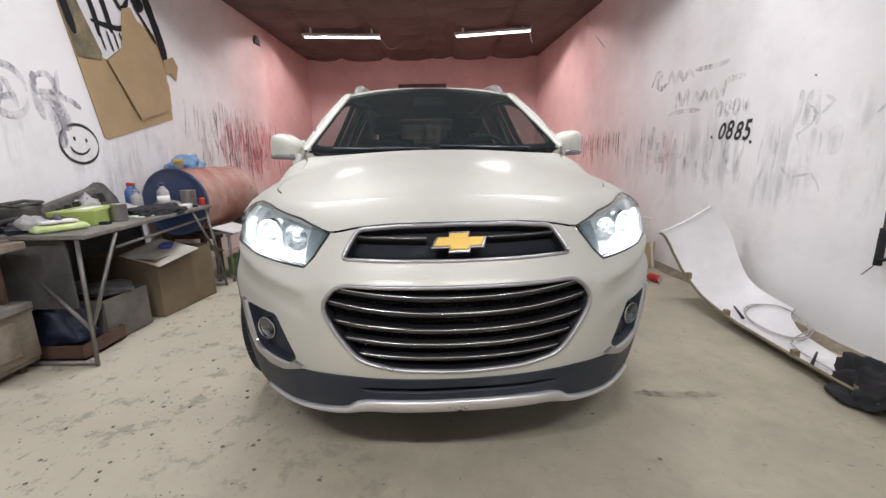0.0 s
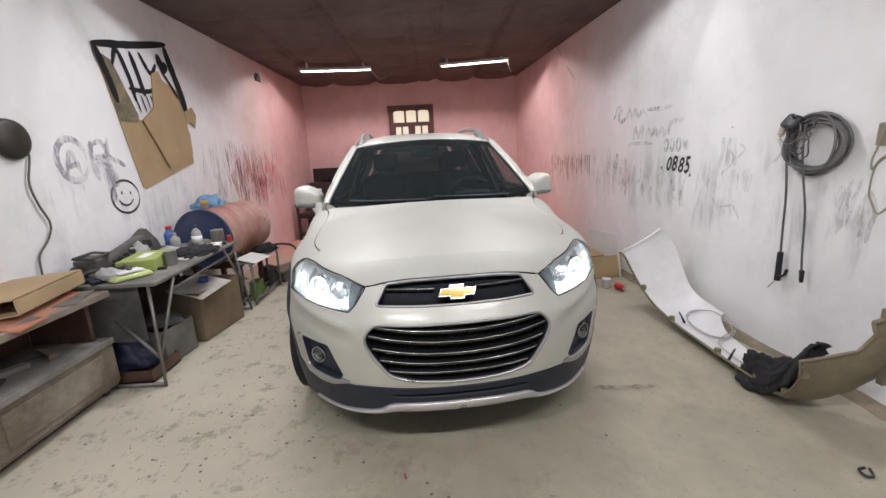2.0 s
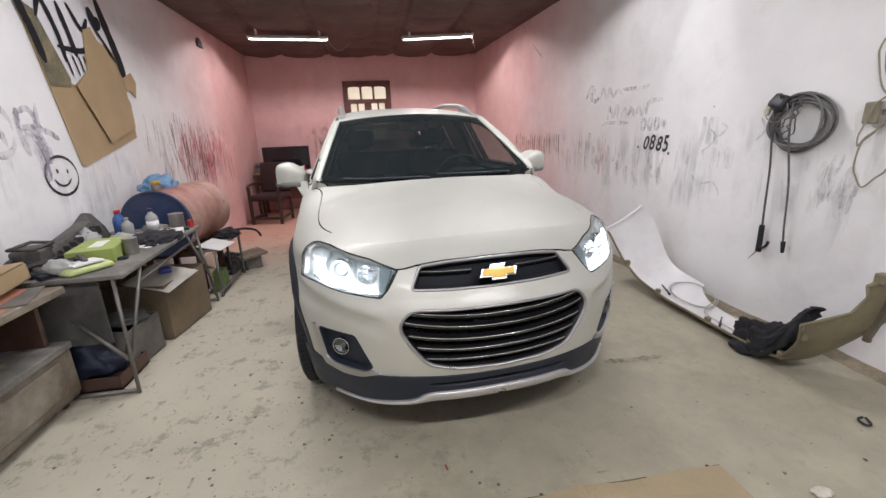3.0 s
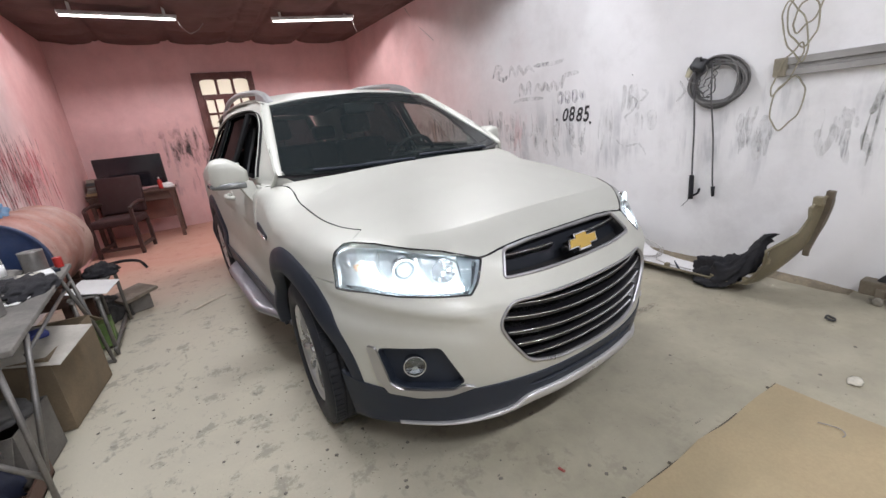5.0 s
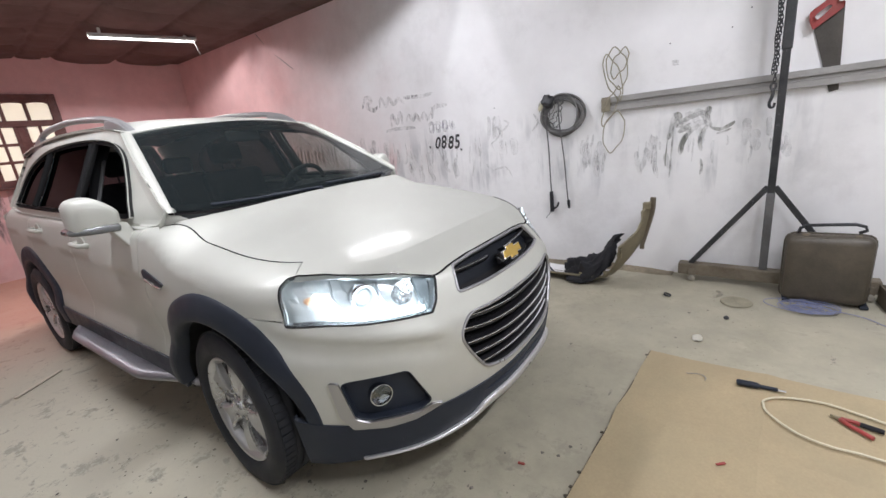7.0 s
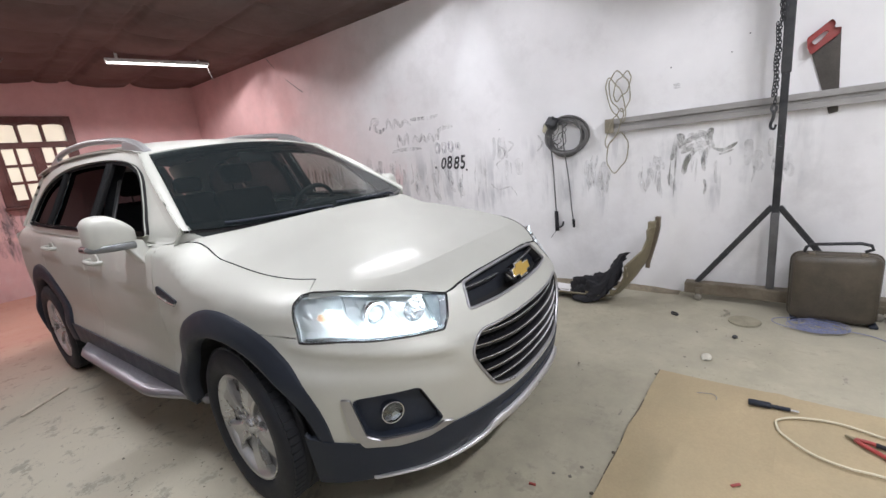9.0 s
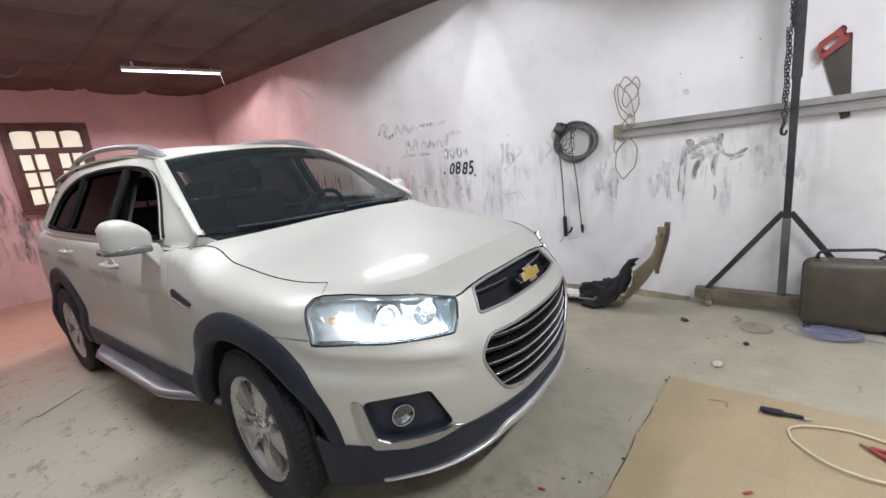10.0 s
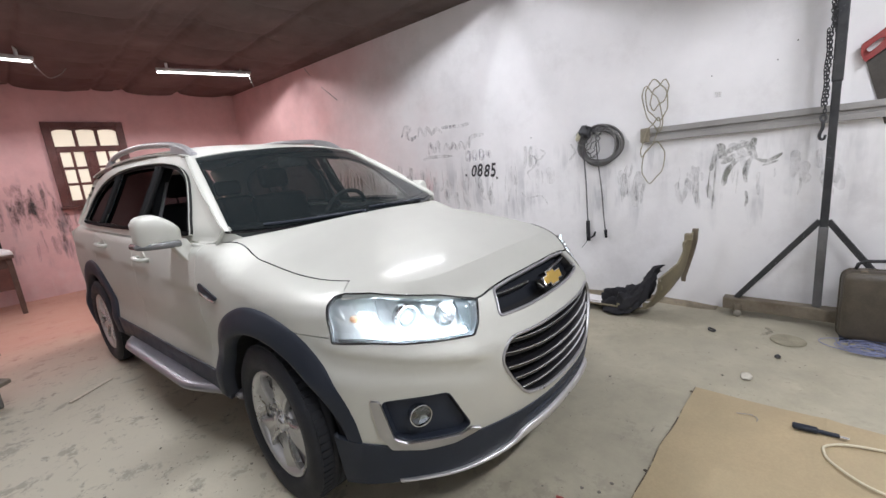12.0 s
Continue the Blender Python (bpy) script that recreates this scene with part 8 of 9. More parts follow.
for k in range(9):
    y, x = 0.75 + 0.13 * k, clut.uniform(-2.45, -2.25)
    L = clut.uniform(0.12, 0.34)
    whole(part("offcut", box_mesh(-L / 2, -clut.uniform(0.01, 0.04), 0, L / 2, clut.uniform(0.01, 0.04), clut.uniform(0.008, 0.03), bevel=0.003), clut.choice((SKIRT, OLDWOOD, DUSTY)), m=pose(x, y, 0.386, 0, 0, clut.uniform(-70, 70))), "dusty dark offcut on the cabinet shelf", "scrap", "shelf scraps")


def slab(name, w, d, h, material, m, label, category, bevel=0.003):
    return whole(part(name, box_mesh(-w / 2, -d / 2, 0, w / 2, d / 2, h, bevel=bevel), material, m=m), label, category)


lidm = pose(-2.40, 1.72, 0.735, 0, -4, 14)
lid = thing("shallow_tray", "shallow brown cardboard tray lying on the cabinet", "cardboard", lidm)
part("tray_base", box_mesh(-0.20, -0.30, 0, 0.20, 0.30, 0.006), CARD, lid)
for a in ((-0.20, -0.30, 0, -0.194, 0.30, 0.08), (0.194, -0.30, 0, 0.20, 0.30, 0.08), (-0.2, 0.294, 0, 0.2, 0.30, 0.08)):
    part("tray_side", box_mesh(*a), CARD, lid)
part("tray_cover", box_mesh(-0.21, -0.31, 0.082, 0.19, 0.31, 0.088), CARD, lid)
slab("red_card", 0.30, 0.62, 0.012, ORANGECARD, pose(-2.27, 1.66, 0.712, 0, 8, 12), "faded red sheet of card lying on the cabinet", "card")
slab("old_paper", 0.22, 0.36, 0.006, DUSTY, pose(-2.25, 1.40, 0.707, 0, 0, -12), "dusty grey paper on the cabinet", "paper")
slab("old_paper", 0.18, 0.30, 0.005, GREYBOX, pose(-2.22, 1.84, 0.707, 0, 0, 22), "dusty grey paper on the cabinet", "paper")

# work table
tb = thing("work_table", "folding work table with a dusty top and worn tube legs", "table")
bm = bmesh.new()
top = [(-2.62, 2.06), (-1.855, 2.06), (-1.955, 3.43), (-2.62, 3.43)]
lo = [bm.verts.new((x, y, 0.695)) for x, y in top]
hi = [bm.verts.new((x, y, 0.720)) for x, y in top]
bm.faces.new(lo[::-1]); bm.faces.new(hi)
for i in range(4):
    bm.faces.new((lo[i], lo[(i + 1) % 4], hi[(i + 1) % 4], hi[i]))
bmesh.ops.bevel(bm, geom=list(bm.edges), offset=0.005, segments=2, affect="EDGES", profile=0.5)
part("tabletop", bm, DUSTY, tb, "dust and paint covered tabletop")
part("back_skirt", box_mesh(-2.58, 2.10, 0.28, -2.56, 3.40, 0.695), SKIRT, tb, "grey board behind the legs")
part("end_skirt", box_mesh(-2.56, 2.115, 0.30, -2.02, 2.130, 0.695), SKIRT, tb, "grey board under the top")
for p, q in (((-1.915, 2.08, 0.69), (-1.908, 2.04, 0.0)), ((-1.885, 2.30, 0.69), (-1.908, 2.06, 0.22)), ((-2.20, 2.12, 0.46), (-1.912, 2.055, 0.20)),
             ((-1.975, 3.36, 0.69), (-1.935, 3.46, 0.0)), ((-1.955, 3.15, 0.69), (-1.945, 3.42, 0.25)), ((-2.54, 2.10, 0.69), (-2.56, 2.05, 0.0)), ((-2.54, 3.36, 0.69), (-2.56, 3.44, 0.0))):
    part("leg", tube([p, q], 0.0105, 10), LEGM, tb, smooth=True)
part("rail", tube([(-1.915, 2.32, 0.60), (-1.975, 3.36, 0.62)], 0.009, 10), LEGM, tb, "long grey tube rail", smooth=True)
part("foot_bar", tube([(-2.56, 2.05, 0.014), (-1.908, 2.045, 0.014)], 0.013, 8), LEGM, tb, smooth=True)
part("foot_bar", tube([(-2.56, 3.45, 0.014), (-1.935, 3.46, 0.014)], 0.013, 8), LEGM, tb, smooth=True)

# on the table
def tin_can(name, x, y, z, r, h, label, body=None, rz=0):
    t = thing(name, label, "can", pose(x, y, z, 0, 0, rz))
    part("can_body", lathe([(r * 0.97, 0.001), (r, 0.004), (r, h - 0.006), (r * 1.03, h - 0.003), (r * 1.03, h), (r * 0.97, h)], 28), body or TIN, t, smooth=True)
    part("can_lid", lathe([(0.0005, h - 0.004), (r * 0.9, h - 0.004), (r * 0.95, h + 0.001), (r * 0.97, h - 0.002)], 28), TIN, t)
    return t


def bottle(x, y, z, r, h, body, cap, label, band=None):
    t = thing("bottle", label, "bottle", pose(x, y, z))
    part("bottle_body", lathe([(r * 0.85, 0.0), (r, 0.008), (r, h * 0.62), (r * 0.9, h * 0.70), (r * 0.38, h * 0.84), (r * 0.36, h * 0.90)], 24), body, t, smooth=True)
    part("cap", lathe([(r * 0.42, h * 0.89), (r * 0.42, h), (r * 0.36, h + 0.003), (0.0005, h + 0.003)], 18), cap, t, "screw cap", smooth=True)
    if band:
        part("paper_label", lathe([(r + 0.001, h * 0.18), (r + 0.0012, h * 0.5)], 24), band, t, "plain printed label", smooth=True)
    return t


T = 0.722
gb = thing("tissue_box", "lime green tissue box on the table", "box", pose(-2.20, 2.52, T, 0, 0, 14))
part("box_body", box_mesh(-0.12, -0.19, 0, 0.12, 0.19, 0.085, bevel=0.004), LIME, gb)
part("box_slot", box_mesh(-0.035, -0.09, 0.084, 0.035, 0.09, 0.087, bevel=0.001), WHITEPAPER, gb, "paper slot")
wp = thing("wipes_pack", "lime green soft pack of wipes on the table", "pack", pose(-2.10, 2.20, T, 0, 0, 60))
bm = box_mesh(-0.12, -0.06, 0.0, 0.12, 0.06, 0.055, bevel=0.022, seg=4)
for v in bm.verts:
    v.co.z *= 1 - 0.65 * abs(v.co.x / 0.12) ** 4
part("pack_body", bm, LIMEBAG, wp, smooth=True)
part("pack_flap", box_mesh(-0.085, -0.052, 0.046, 0.07, 0.05, 0.0575, bevel=0.002), WHITEPAPER, wp, "white resealing flap")
tin_can("paint_tin", -2.04, 2.55, T, 0.042, 0.105, "dull tin can on the table")
tin_can("paint_tin", -2.085, 3.34, T, 0.055, 0.125, "dull paint tin with a lid on the table")
tin_can("spray_can", -1.99, 3.36, T, 0.022, 0.06, "small red and white can on the table", REDP)
bottle(-2.42, 3.16, T, 0.035, 0.20, BLUEPET, REDP, "blue plastic bottle with a red cap on the table", None)
bottle(-2.46, 3.26, T, 0.034, 0.19, BLUEPET, REDP, "blue plastic bottle with a red cap on the table", None)
bottle(-2.33, 3.10, T, 0.04, 0.15, CLEARPET, CLEARPET, "cloudy plastic bottle on the table")
bottle(-2.22, 3.24, T, 0.042, 0.19, CLEARPET, plain("navy_cap", (0.02, 0.03, 0.10), 0.4), "clear bottle with a blue cap on the table", WHITEPAPER)
heap("crumpled_bag", -2.38, 2.72, T, 0.075, 0.075, 0.11, BAG, "crumpled clear plastic bag on the table", "bag", 3.0, 1.4, 3)
heap("dirty_rag", -2.14, 2.98, T, 0.14, 0.17, 0.035, BLACKCLOTH, "dirty black rag spread on the table", "rag", 9.0, 1.5, 4)
heap("grey_rag", -2.24, 3.30, T, 0.09, 0.08, 0.045, DUSTY, "grey dusty rag on the table", "rag", 12.0, 1.5, 3)
slab("tape_box", 0.10, 0.14, 0.03, WHITEPAPER, pose(-2.02, 3.15, T, 0, 0, 20), "small pale carton on the table", "box")
slab("paper_scrap", 0.12, 0.2, 0.004, WHITEPAPER, pose(-2.03, 2.78, T, 0, 0, -15), "pale scrap of paper on the table", "paper")
for k in range(14):
    x, y = clut.uniform(-2.5, -2.0), clut.uniform(2.12, 3.3)
    s = clut.uniform(0.015, 0.05)
    whole(part("shop_scrap", box_mesh(-s, -s * clut.uniform(0.3, 1), 0, s, s * 0.5, clut.uniform(0.006, 0.03), bevel=0.003), clut.choice((SKIRT, DUSTY, TIN, BLACK)), m=pose(x, y, T, 0, 0, clut.uniform(0, 180))), "small grimy workshop scrap on the table", "scrap", "table scraps")
for k in range(22):
    x, y = clut.uniform(-2.55, -2.15), clut.uniform(2.1, 2.9)
    L_ = clut.uniform(0.06, 0.22)
    whole(part("trim_offcut", box_mesh(-L_ / 2, -clut.uniform(0.006, 0.02), 0, L_ / 2, clut.uniform(0.006, 0.02), clut.uniform(0.006, 0.03), bevel=0.002), clut.choice((BLACK, BLACK, SKIRT, DUSTY)), m=pose(x, y, T + clut.uniform(0, 0.02), clut.uniform(-14, 14), clut.uniform(-8, 8), clut.uniform(0, 180))), "black plastic trim offcut on the table", "scrap", "trim offcuts")
heap("grey_rag", -2.30, 2.20, T, 0.12, 0.08, 0.04, SKIRT, "dark grey rag on the table", "rag", 53.0, 1.6, 4)
heap("clear_bag", -2.20, 2.16, T + 0.02, 0.08, 0.06, 0.05, BAG, "crumpled clear wrapper on the table", "bag", 57.0, 1.6, 3)
GRIMEBLACK = surface("grimy_black_plastic", (0.040, 0.038, 0.037), 0.6, 0, 0.3, 6, 120, 0.25, dirt=(0.21, 0.195, 0.175), dirt_amount=0.6)
gp = thing("dash_trim", "long grimy black plastic dashboard trim lying along the wall", "car part")
part("end_housing", box_mesh(-0.075, -0.085, 0.0, 0.075, 0.085, 0.125, bevel=0.016, seg=3), GRIMEBLACK, gp, "boxy black end piece", smooth=True, m=pose(-2.46, 2.36, T, 3, 0, 12))
part("housing_lip", tube([(-2.395, 2.285, T + 0.125), (-2.39, 2.43, T + 0.135), (-2.52, 2.45, T + 0.140), (-2.53, 2.29, T + 0.13)], 0.010, 6, True), GRIMEBLACK, gp, smooth=True)
for dz, w, h in ((0.0, 0.075, 0.03), (0.045, 0.045, 0.05)):
    part("trim_rail", box_mesh(-w, -0.24, dz, w, 0.24, dz + h, bevel=0.010, seg=2), GRIMEBLACK, gp, m=pose(-2.45, 2.66, T + 0.045, 11, -6, 4))
for k in range(7):
    part("trim_rib", box_mesh(-0.062, -0.006, 0.0, 0.062, 0.006, 0.062, bevel=0.003), SKIRT, gp, m=pose(-2.42, 2.46 + 0.066 * k, T + 0.012 + 0.0125 * k, 11, -6, 4))
bm = bmesh.new()
wedge = [(2.74, 0.0), (3.10, 0.0), (3.12, 0.10), (3.085, 0.205), (3.04, 0.215), (2.75, 0.115)]
f = [bm.verts.new((-2.44 - 0.10 * z / 0.2, y, T + z)) for y, z in wedge]
k_ = [bm.verts.new((-2.48 - 0.10 * z / 0.2, y, T + z)) for y, z in wedge]
bm.faces.new(f)
bm.faces.new(k_[::-1])
for i in range(6):
    bm.faces.new((f[i], k_[i], k_[(i + 1) % 6], f[(i + 1) % 6]))
bmesh.ops.recalc_face_normals(bm, faces=bm.faces)
bmesh.ops.bevel(bm, geom=list(bm.edges), offset=0.008, segments=2, affect="EDGES", profile=0.5)
part("trim_panel", bm, GRIMEBLACK, gp, "dark wedge-shaped panel leaning on the wall")

slab("black_trim", 0.10, 0.52, 0.02, BLACK, pose(-2.44, 2.42, T + 0.03, 0, 12, -14), "black plastic trim strip on the table", "car part", 0.008)
slab("black_trim", 0.14, 0.40, 0.03, BLACK, pose(-2.38, 2.30, T, 0, 4, 18), "black plastic trim piece on the table", "car part", 0.010)

# dark heap of stripped parts at the near end of the table, and rags over its edge
for k in range(12):
    x, y, L_ = clut.uniform(-2.52, -2.12), clut.uniform(2.12, 2.62), clut.uniform(0.14, 0.34)
    bend = clut.uniform(0.02, 0.06)
    pts = [(-L_ / 2, 0, 0.012), (-L_ / 5, bend * 0.6, 0.03 + bend * 0.4), (L_ / 5, bend, 0.03 + bend * 0.3), (L_ / 2, bend * 0.4, 0.012)]
    whole(part("trim_part", tube(curve_pts(pts, 12), clut.uniform(0.010, 0.022), 7, taper=0.6), clut.choice((BLACK, BLACK, STEEL, SKIRT)), smooth=True, m=pose(x, y, T + clut.uniform(0.0, 0.03), clut.uniform(-10, 10), 0, clut.uniform(0, 180))), "curved dark plastic trim piece piled on the table", "car part")
heap("black_rag", -2.02, 2.92, T - 0.01, 0.10, 0.20, 0.05, BLACKCLOTH, "dirty black rag hanging over the table edge", "rag", 61.0, 1.8, 4)
heap("crumpled_paper", -2.05, 3.06, T + 0.01, 0.06, 0.08, 0.035, GREYCARD, "crumpled dusty paper on the table", "paper", 63.0, 1.9, 3)
heap("crumpled_paper", -2.30, 2.95, T, 0.08, 0.07, 0.05, BAG, "crumpled pale wrapper on the table", "paper", 67.0, 1.9, 3)

# under the table
carton("carton", -0.28, -0.27, 0.28, 0.27, 0.42, "brown cardboard box with raised flaps under the table", (("X", 35, 0.0), ("x", 100, 0.24), ("y", 120, 0.26), ("Y", 30, 0.2)), pose(-2.24, 3.04, 0, 0, 0, -8), GRIMYCARD)
slab("carton_flap", 0.36, 0.34, 0.006, GREYCARD, pose(-2.08, 2.90, 0.436, 10, 10, -14), "pale dusty sheet lying on the cardboard box", "cardboard")
slab("blue_pack", 0.08, 0.10, 0.035, plain("blue_pack", (0.05, 0.07, 0.30), 0.4), pose(-2.08, 2.98, 0.452, 0, 0, 25), "small blue packet on the cardboard box", "packet", 0.01)
carton("carton", -0.18, -0.16, 0.18, 0.16, 0.27, "grey dusty carton under the table", (("y", 60, 0.12),), pose(-2.22, 2.50, 0, 0, 0, -6), GREYBOX)
heap("dark_rag", -2.18, 2.52, 0.275, 0.15, 0.13, 0.04, SKIRT, "dark rag lying over the grey carton", "rag", 15.0, 1.3, 3)
heap("navy_bag", -2.28, 2.24, 0.06, 0.19, 0.10, 0.19, NAVY, "navy plastic bag stuffed under the table", "bag", 5.0, 1.2, 4)
cr = thing("flat_crate", "low brown wooden crate under the table", "crate")
for a in ((-2.50, 2.09, 0.005, -2.02, 2.40, 0.015), (-2.50, 2.09, 0.005, -2.02, 2.10, 0.09), (-2.50, 2.39, 0.005, -2.02, 2.40, 0.09), (-2.03, 2.10, 0.005, -2.02, 2.39, 0.09), (-2.50, 2.10, 0.005, -2.49, 2.39, 0.09)):
    part("crate_board", box_mesh(*a), DARKWOOD, cr)

# oil drum on its side
drum = thing("oil_drum", "rust red oil drum with a blue end lying on its side", "drum", pose(-2.345, 3.56, 0.725, 0, 0, -3))
prof = [(0.270, 0.012), (0.286, 0.0), (0.292, 0.008), (0.288, 0.02), (0.287, 0.27), (0.293, 0.285), (0.296, 0.30), (0.293, 0.315), (0.287, 0.33), (0.287, 0.56), (0.293, 0.575), (0.296, 0.59), (0.293, 0.605), (0.287, 0.62), (0.288, 0.87), (0.292, 0.882), (0.286, 0.89), (0.27, 0.88), (0.0005, 0.88)]
part("drum_body", lathe(prof, 48, "y"), REDDRUM, drum, "rust red body with rolled hoops", smooth=True)
part("drum_end", lathe([(0.0005, 0.006), (0.20, 0.006), (0.262, 0.004), (0.275, 0.000), (0.288, -0.008), (0.2945, -0.004), (0.2945, 0.018)], 48, "y"), BLUEDRUM, drum, "dark blue end", smooth=True)
part("bung", lathe([(0.0005, 0.0), (0.03, 0.0), (0.032, 0.01), (0.032, 0.02)], 18, "y"), BLUEDRUM, drum, m=pose(-0.15, 0, 0.12))
stand = thing("drum_stand", "dark wooden trestle carrying the drum", "stand")
for y in (3.76, 4.28):
    part("bearer", box_mesh(-2.62, y - 0.04, 0.37, -2.10, y + 0.04, 0.435, bevel=0.004), DARKWOOD, stand)
    for x in (-2.58, -2.14):
        part("stand_leg", box_mesh(x - 0.025, y - 0.025, 0.0, x + 0.025, y + 0.025, 0.37, bevel=0.003), DARKWOOD, stand)
for y in (3.76, 4.28):
    for x in (-2.56, -2.18):
        part("wedge", box_mesh(x - 0.05, y - 0.03, 0.435, x + 0.05, y + 0.03, 0.50, bevel=0.01), DARKWOOD, stand)
heap("blue_bag", -2.42, 3.90, 1.000, 0.13, 0.15, 0.10, SKYBAG, "pale blue plastic bag lying on the drum", "bag", 8.0, 1.2, 4)
yc = thing("oil_jar", "small jar with a yellow cap on the drum", "jar", pose(-2.34, 3.68, 1.008))
part("jar_body", lathe([(0.034, 0.0), (0.038, 0.004), (0.038, 0.05), (0.03, 0.06)], 20), DUSTY, yc, smooth=True)
part("jar_cap", lathe([(0.036, 0.055), (0.036, 0.085), (0.0005, 0.086)], 20), YELLOW, yc, "yellow cap", smooth=True)

# low rack beyond the table
rack = thing("low_rack", "low grey tube rack loaded with scrap", "rack")
for y in (3.58, 4.28):
    for x in (-1.93, -2.06):
        part("rack_leg", tube([(x, y, 0), (x, y, 0.44)], 0.013, 8), LEGM, rack, smooth=True)
for z in (0.05, 0.43):
    part("rack_rail", tube([(-1.93, 3.55, z), (-1.95, 4.31, z)], 0.013, 8), LEGM, rack, smooth=True)
    part("rack_rail", tube([(-2.06, 3.55, z), (-2.06, 4.31, z)], 0.013, 8), LEGM, rack, smooth=True)
part("rack_shelf", box_mesh(-2.08, 3.56, 0.443, -1.92, 4.30, 0.458), DUSTY, rack)
slab("white_sheet", 0.22, 0.32, 0.006, WHITEPAPER, pose(-1.96, 3.72, 0.47, 0, 12, -6), "white paper sheet lying on the rack", "paper")
slab("green_carton", 0.10, 0.18, 0.18, surface("green_carton", (0.16, 0.26, 0.08), 0.6), pose(-2.0, 3.80, 0.02, 0, 0, 8), "green carton standing under the rack", "box")
heap("cable_roll", -1.98, 4.12, 0.46, 0.10, 0.14, 0.06, BLACKCLOTH, "black cable bundle on the rack", "bundle", 18.0, 1.6, 4)
whole(part("black_hose", tube(curve_pts([(-1.95, 4.22, 0.50), (-1.85, 4.30, 0.49), (-1.76, 4.36, 0.45), (-1.72, 4.36, 0.38)], 16), 0.012, 8), BLACKCLOTH, smooth=True), "short black hose hanging off the rack", "hose")
slab("scrap_box", 0.24, 0.20, 0.14, GREYBOX, pose(-1.92, 4.50, 0.0, 0, 0, 20), "grey dusty box on the floor", "box", 0.006)
slab("scrap_board", 0.30, 0.24, 0.03, OLDWOOD, pose(-1.90, 4.48, 0.142, 4, -5, 40), "old board lying on the grey box", "board", 0.004)
heap("dark_rag", -2.08, 4.40, 0.0, 0.14, 0.12, 0.16, SKIRT, "dark rags piled beside the rack", "rag", 20.0, 1.4, 4)

# on the west wall: cardboard panel with stencilled sheet
STENCIL = plain("black_stencil_card", (0.010, 0.010, 0.014), 0.9)
STENCILW = plain("white_stencil_paper", (0.72, 0.71, 0.74), 0.75)
CAMO = surface("mottled_card", (0.25, 0.215, 0.13), 0.8, 0, 0.5, 9, 60, 0.2, dirt=(0.08, 0.08, 0.07), dirt_amount=0.8)


def wall_plate(name, wall, pts, thick, material, off, parent=None):
    bm = bmesh.new()
    a = [bm.verts.new(wall(y, z, off)) for y, z in pts]
    b = [bm.verts.new(wall(y, z, off + thick)) for y, z in pts]
    bm.faces.new(a); bm.faces.new(b[::-1])
    n = len(a)
    for i in range(n):
        bm.faces.new((a[i], b[i], b[(i + 1) % n], a[(i + 1) % n]))
    bmesh.ops.recalc_face_normals(bm, faces=bm.faces)
    return part(name, bm, material, parent)


pan = thing("wall_cardboard", "brown cardboard panel with a black stencil fixed to the wall", "cardboard")
wall_plate("backing", west, [(3.06, 2.40), (3.30, 1.27), (3.34, 1.255), (4.17, 1.47), (4.18, 1.75), (4.14, 2.30), (4.02, 2.63)], 0.006, CARD, 0.004, pan)
wall_plate("loose_flap", west, [(3.45, 1.855), (3.63, 1.98), (3.70, 2.30), (3.80, 2.34), (4.16, 1.78), (4.15, 1.56), (3.72, 1.43)], 0.008, CARD, 0.022, pan)
wall_plate("tab", west, [(4.15, 2.00), (4.30, 2.06), (4.36, 1.98), (4.30, 1.84), (4.22, 1.90), (4.16, 1.88)], 0.008, CARD, 0.012, pan)
wall_plate("mottled_strip", west, [(3.08, 2.36), (3.22, 2.32), (3.42, 1.90), (3.40, 1.84), (3.19, 1.83)], 0.004, CAMO, 0.012, pan)
wall_plate("stencil_ground", west, [(3.10, 2.39), (3.22, 1.93), (3.45, 1.86), (3.66, 2.0), (3.74, 2.30), (4.10, 2.20), (4.02, 2.60)], 0.003, STENCILW, 0.0105, pan)
for i, (w, pts) in enumerate(((0.06, [(3.04, 2.41), (3.5, 2.50), (4.03, 2.63)]), (0.07, [(3.06, 2.41), (3.14, 2.20), (3.20, 1.98)]), (0.10, [(3.98, 2.60), (4.05, 2.40), (4.15, 2.15), (4.18, 1.98)]), (0.05, [(3.22, 2.28), (3.30, 2.42), (3.40, 2.20), (3.42, 2.02)]), (0.055, [(3.46, 2.44), (3.52, 2.25), (3.56, 2.08)]), (0.045, [(3.58, 2.46), (3.70, 2.30), (3.80, 2.40)]), (0.04, [(3.36, 2.12), (3.52, 2.12), (3.66, 2.14), (3.74, 2.20)]), (0.018, [(3.42, 2.08), (3.46, 1.93)]), (0.018, [(3.50, 2.08), (3.54, 1.94)]), (0.018, [(3.57, 2.09), (3.60, 1.97)]), (0.018, [(3.63, 2.10), (3.66, 2.02)]), (0.09, [(3.84, 2.50), (3.90, 2.38), (3.96, 2.44)]), (0.03, [(3.86, 2.36), (3.98, 2.24), (4.08, 2.12)]))):
    part("stencil_bar", ribbon(west, curve_pts(pts, 14), w, 0.016 + 0.0005 * i), STENCIL, pan, "black stencil shape")

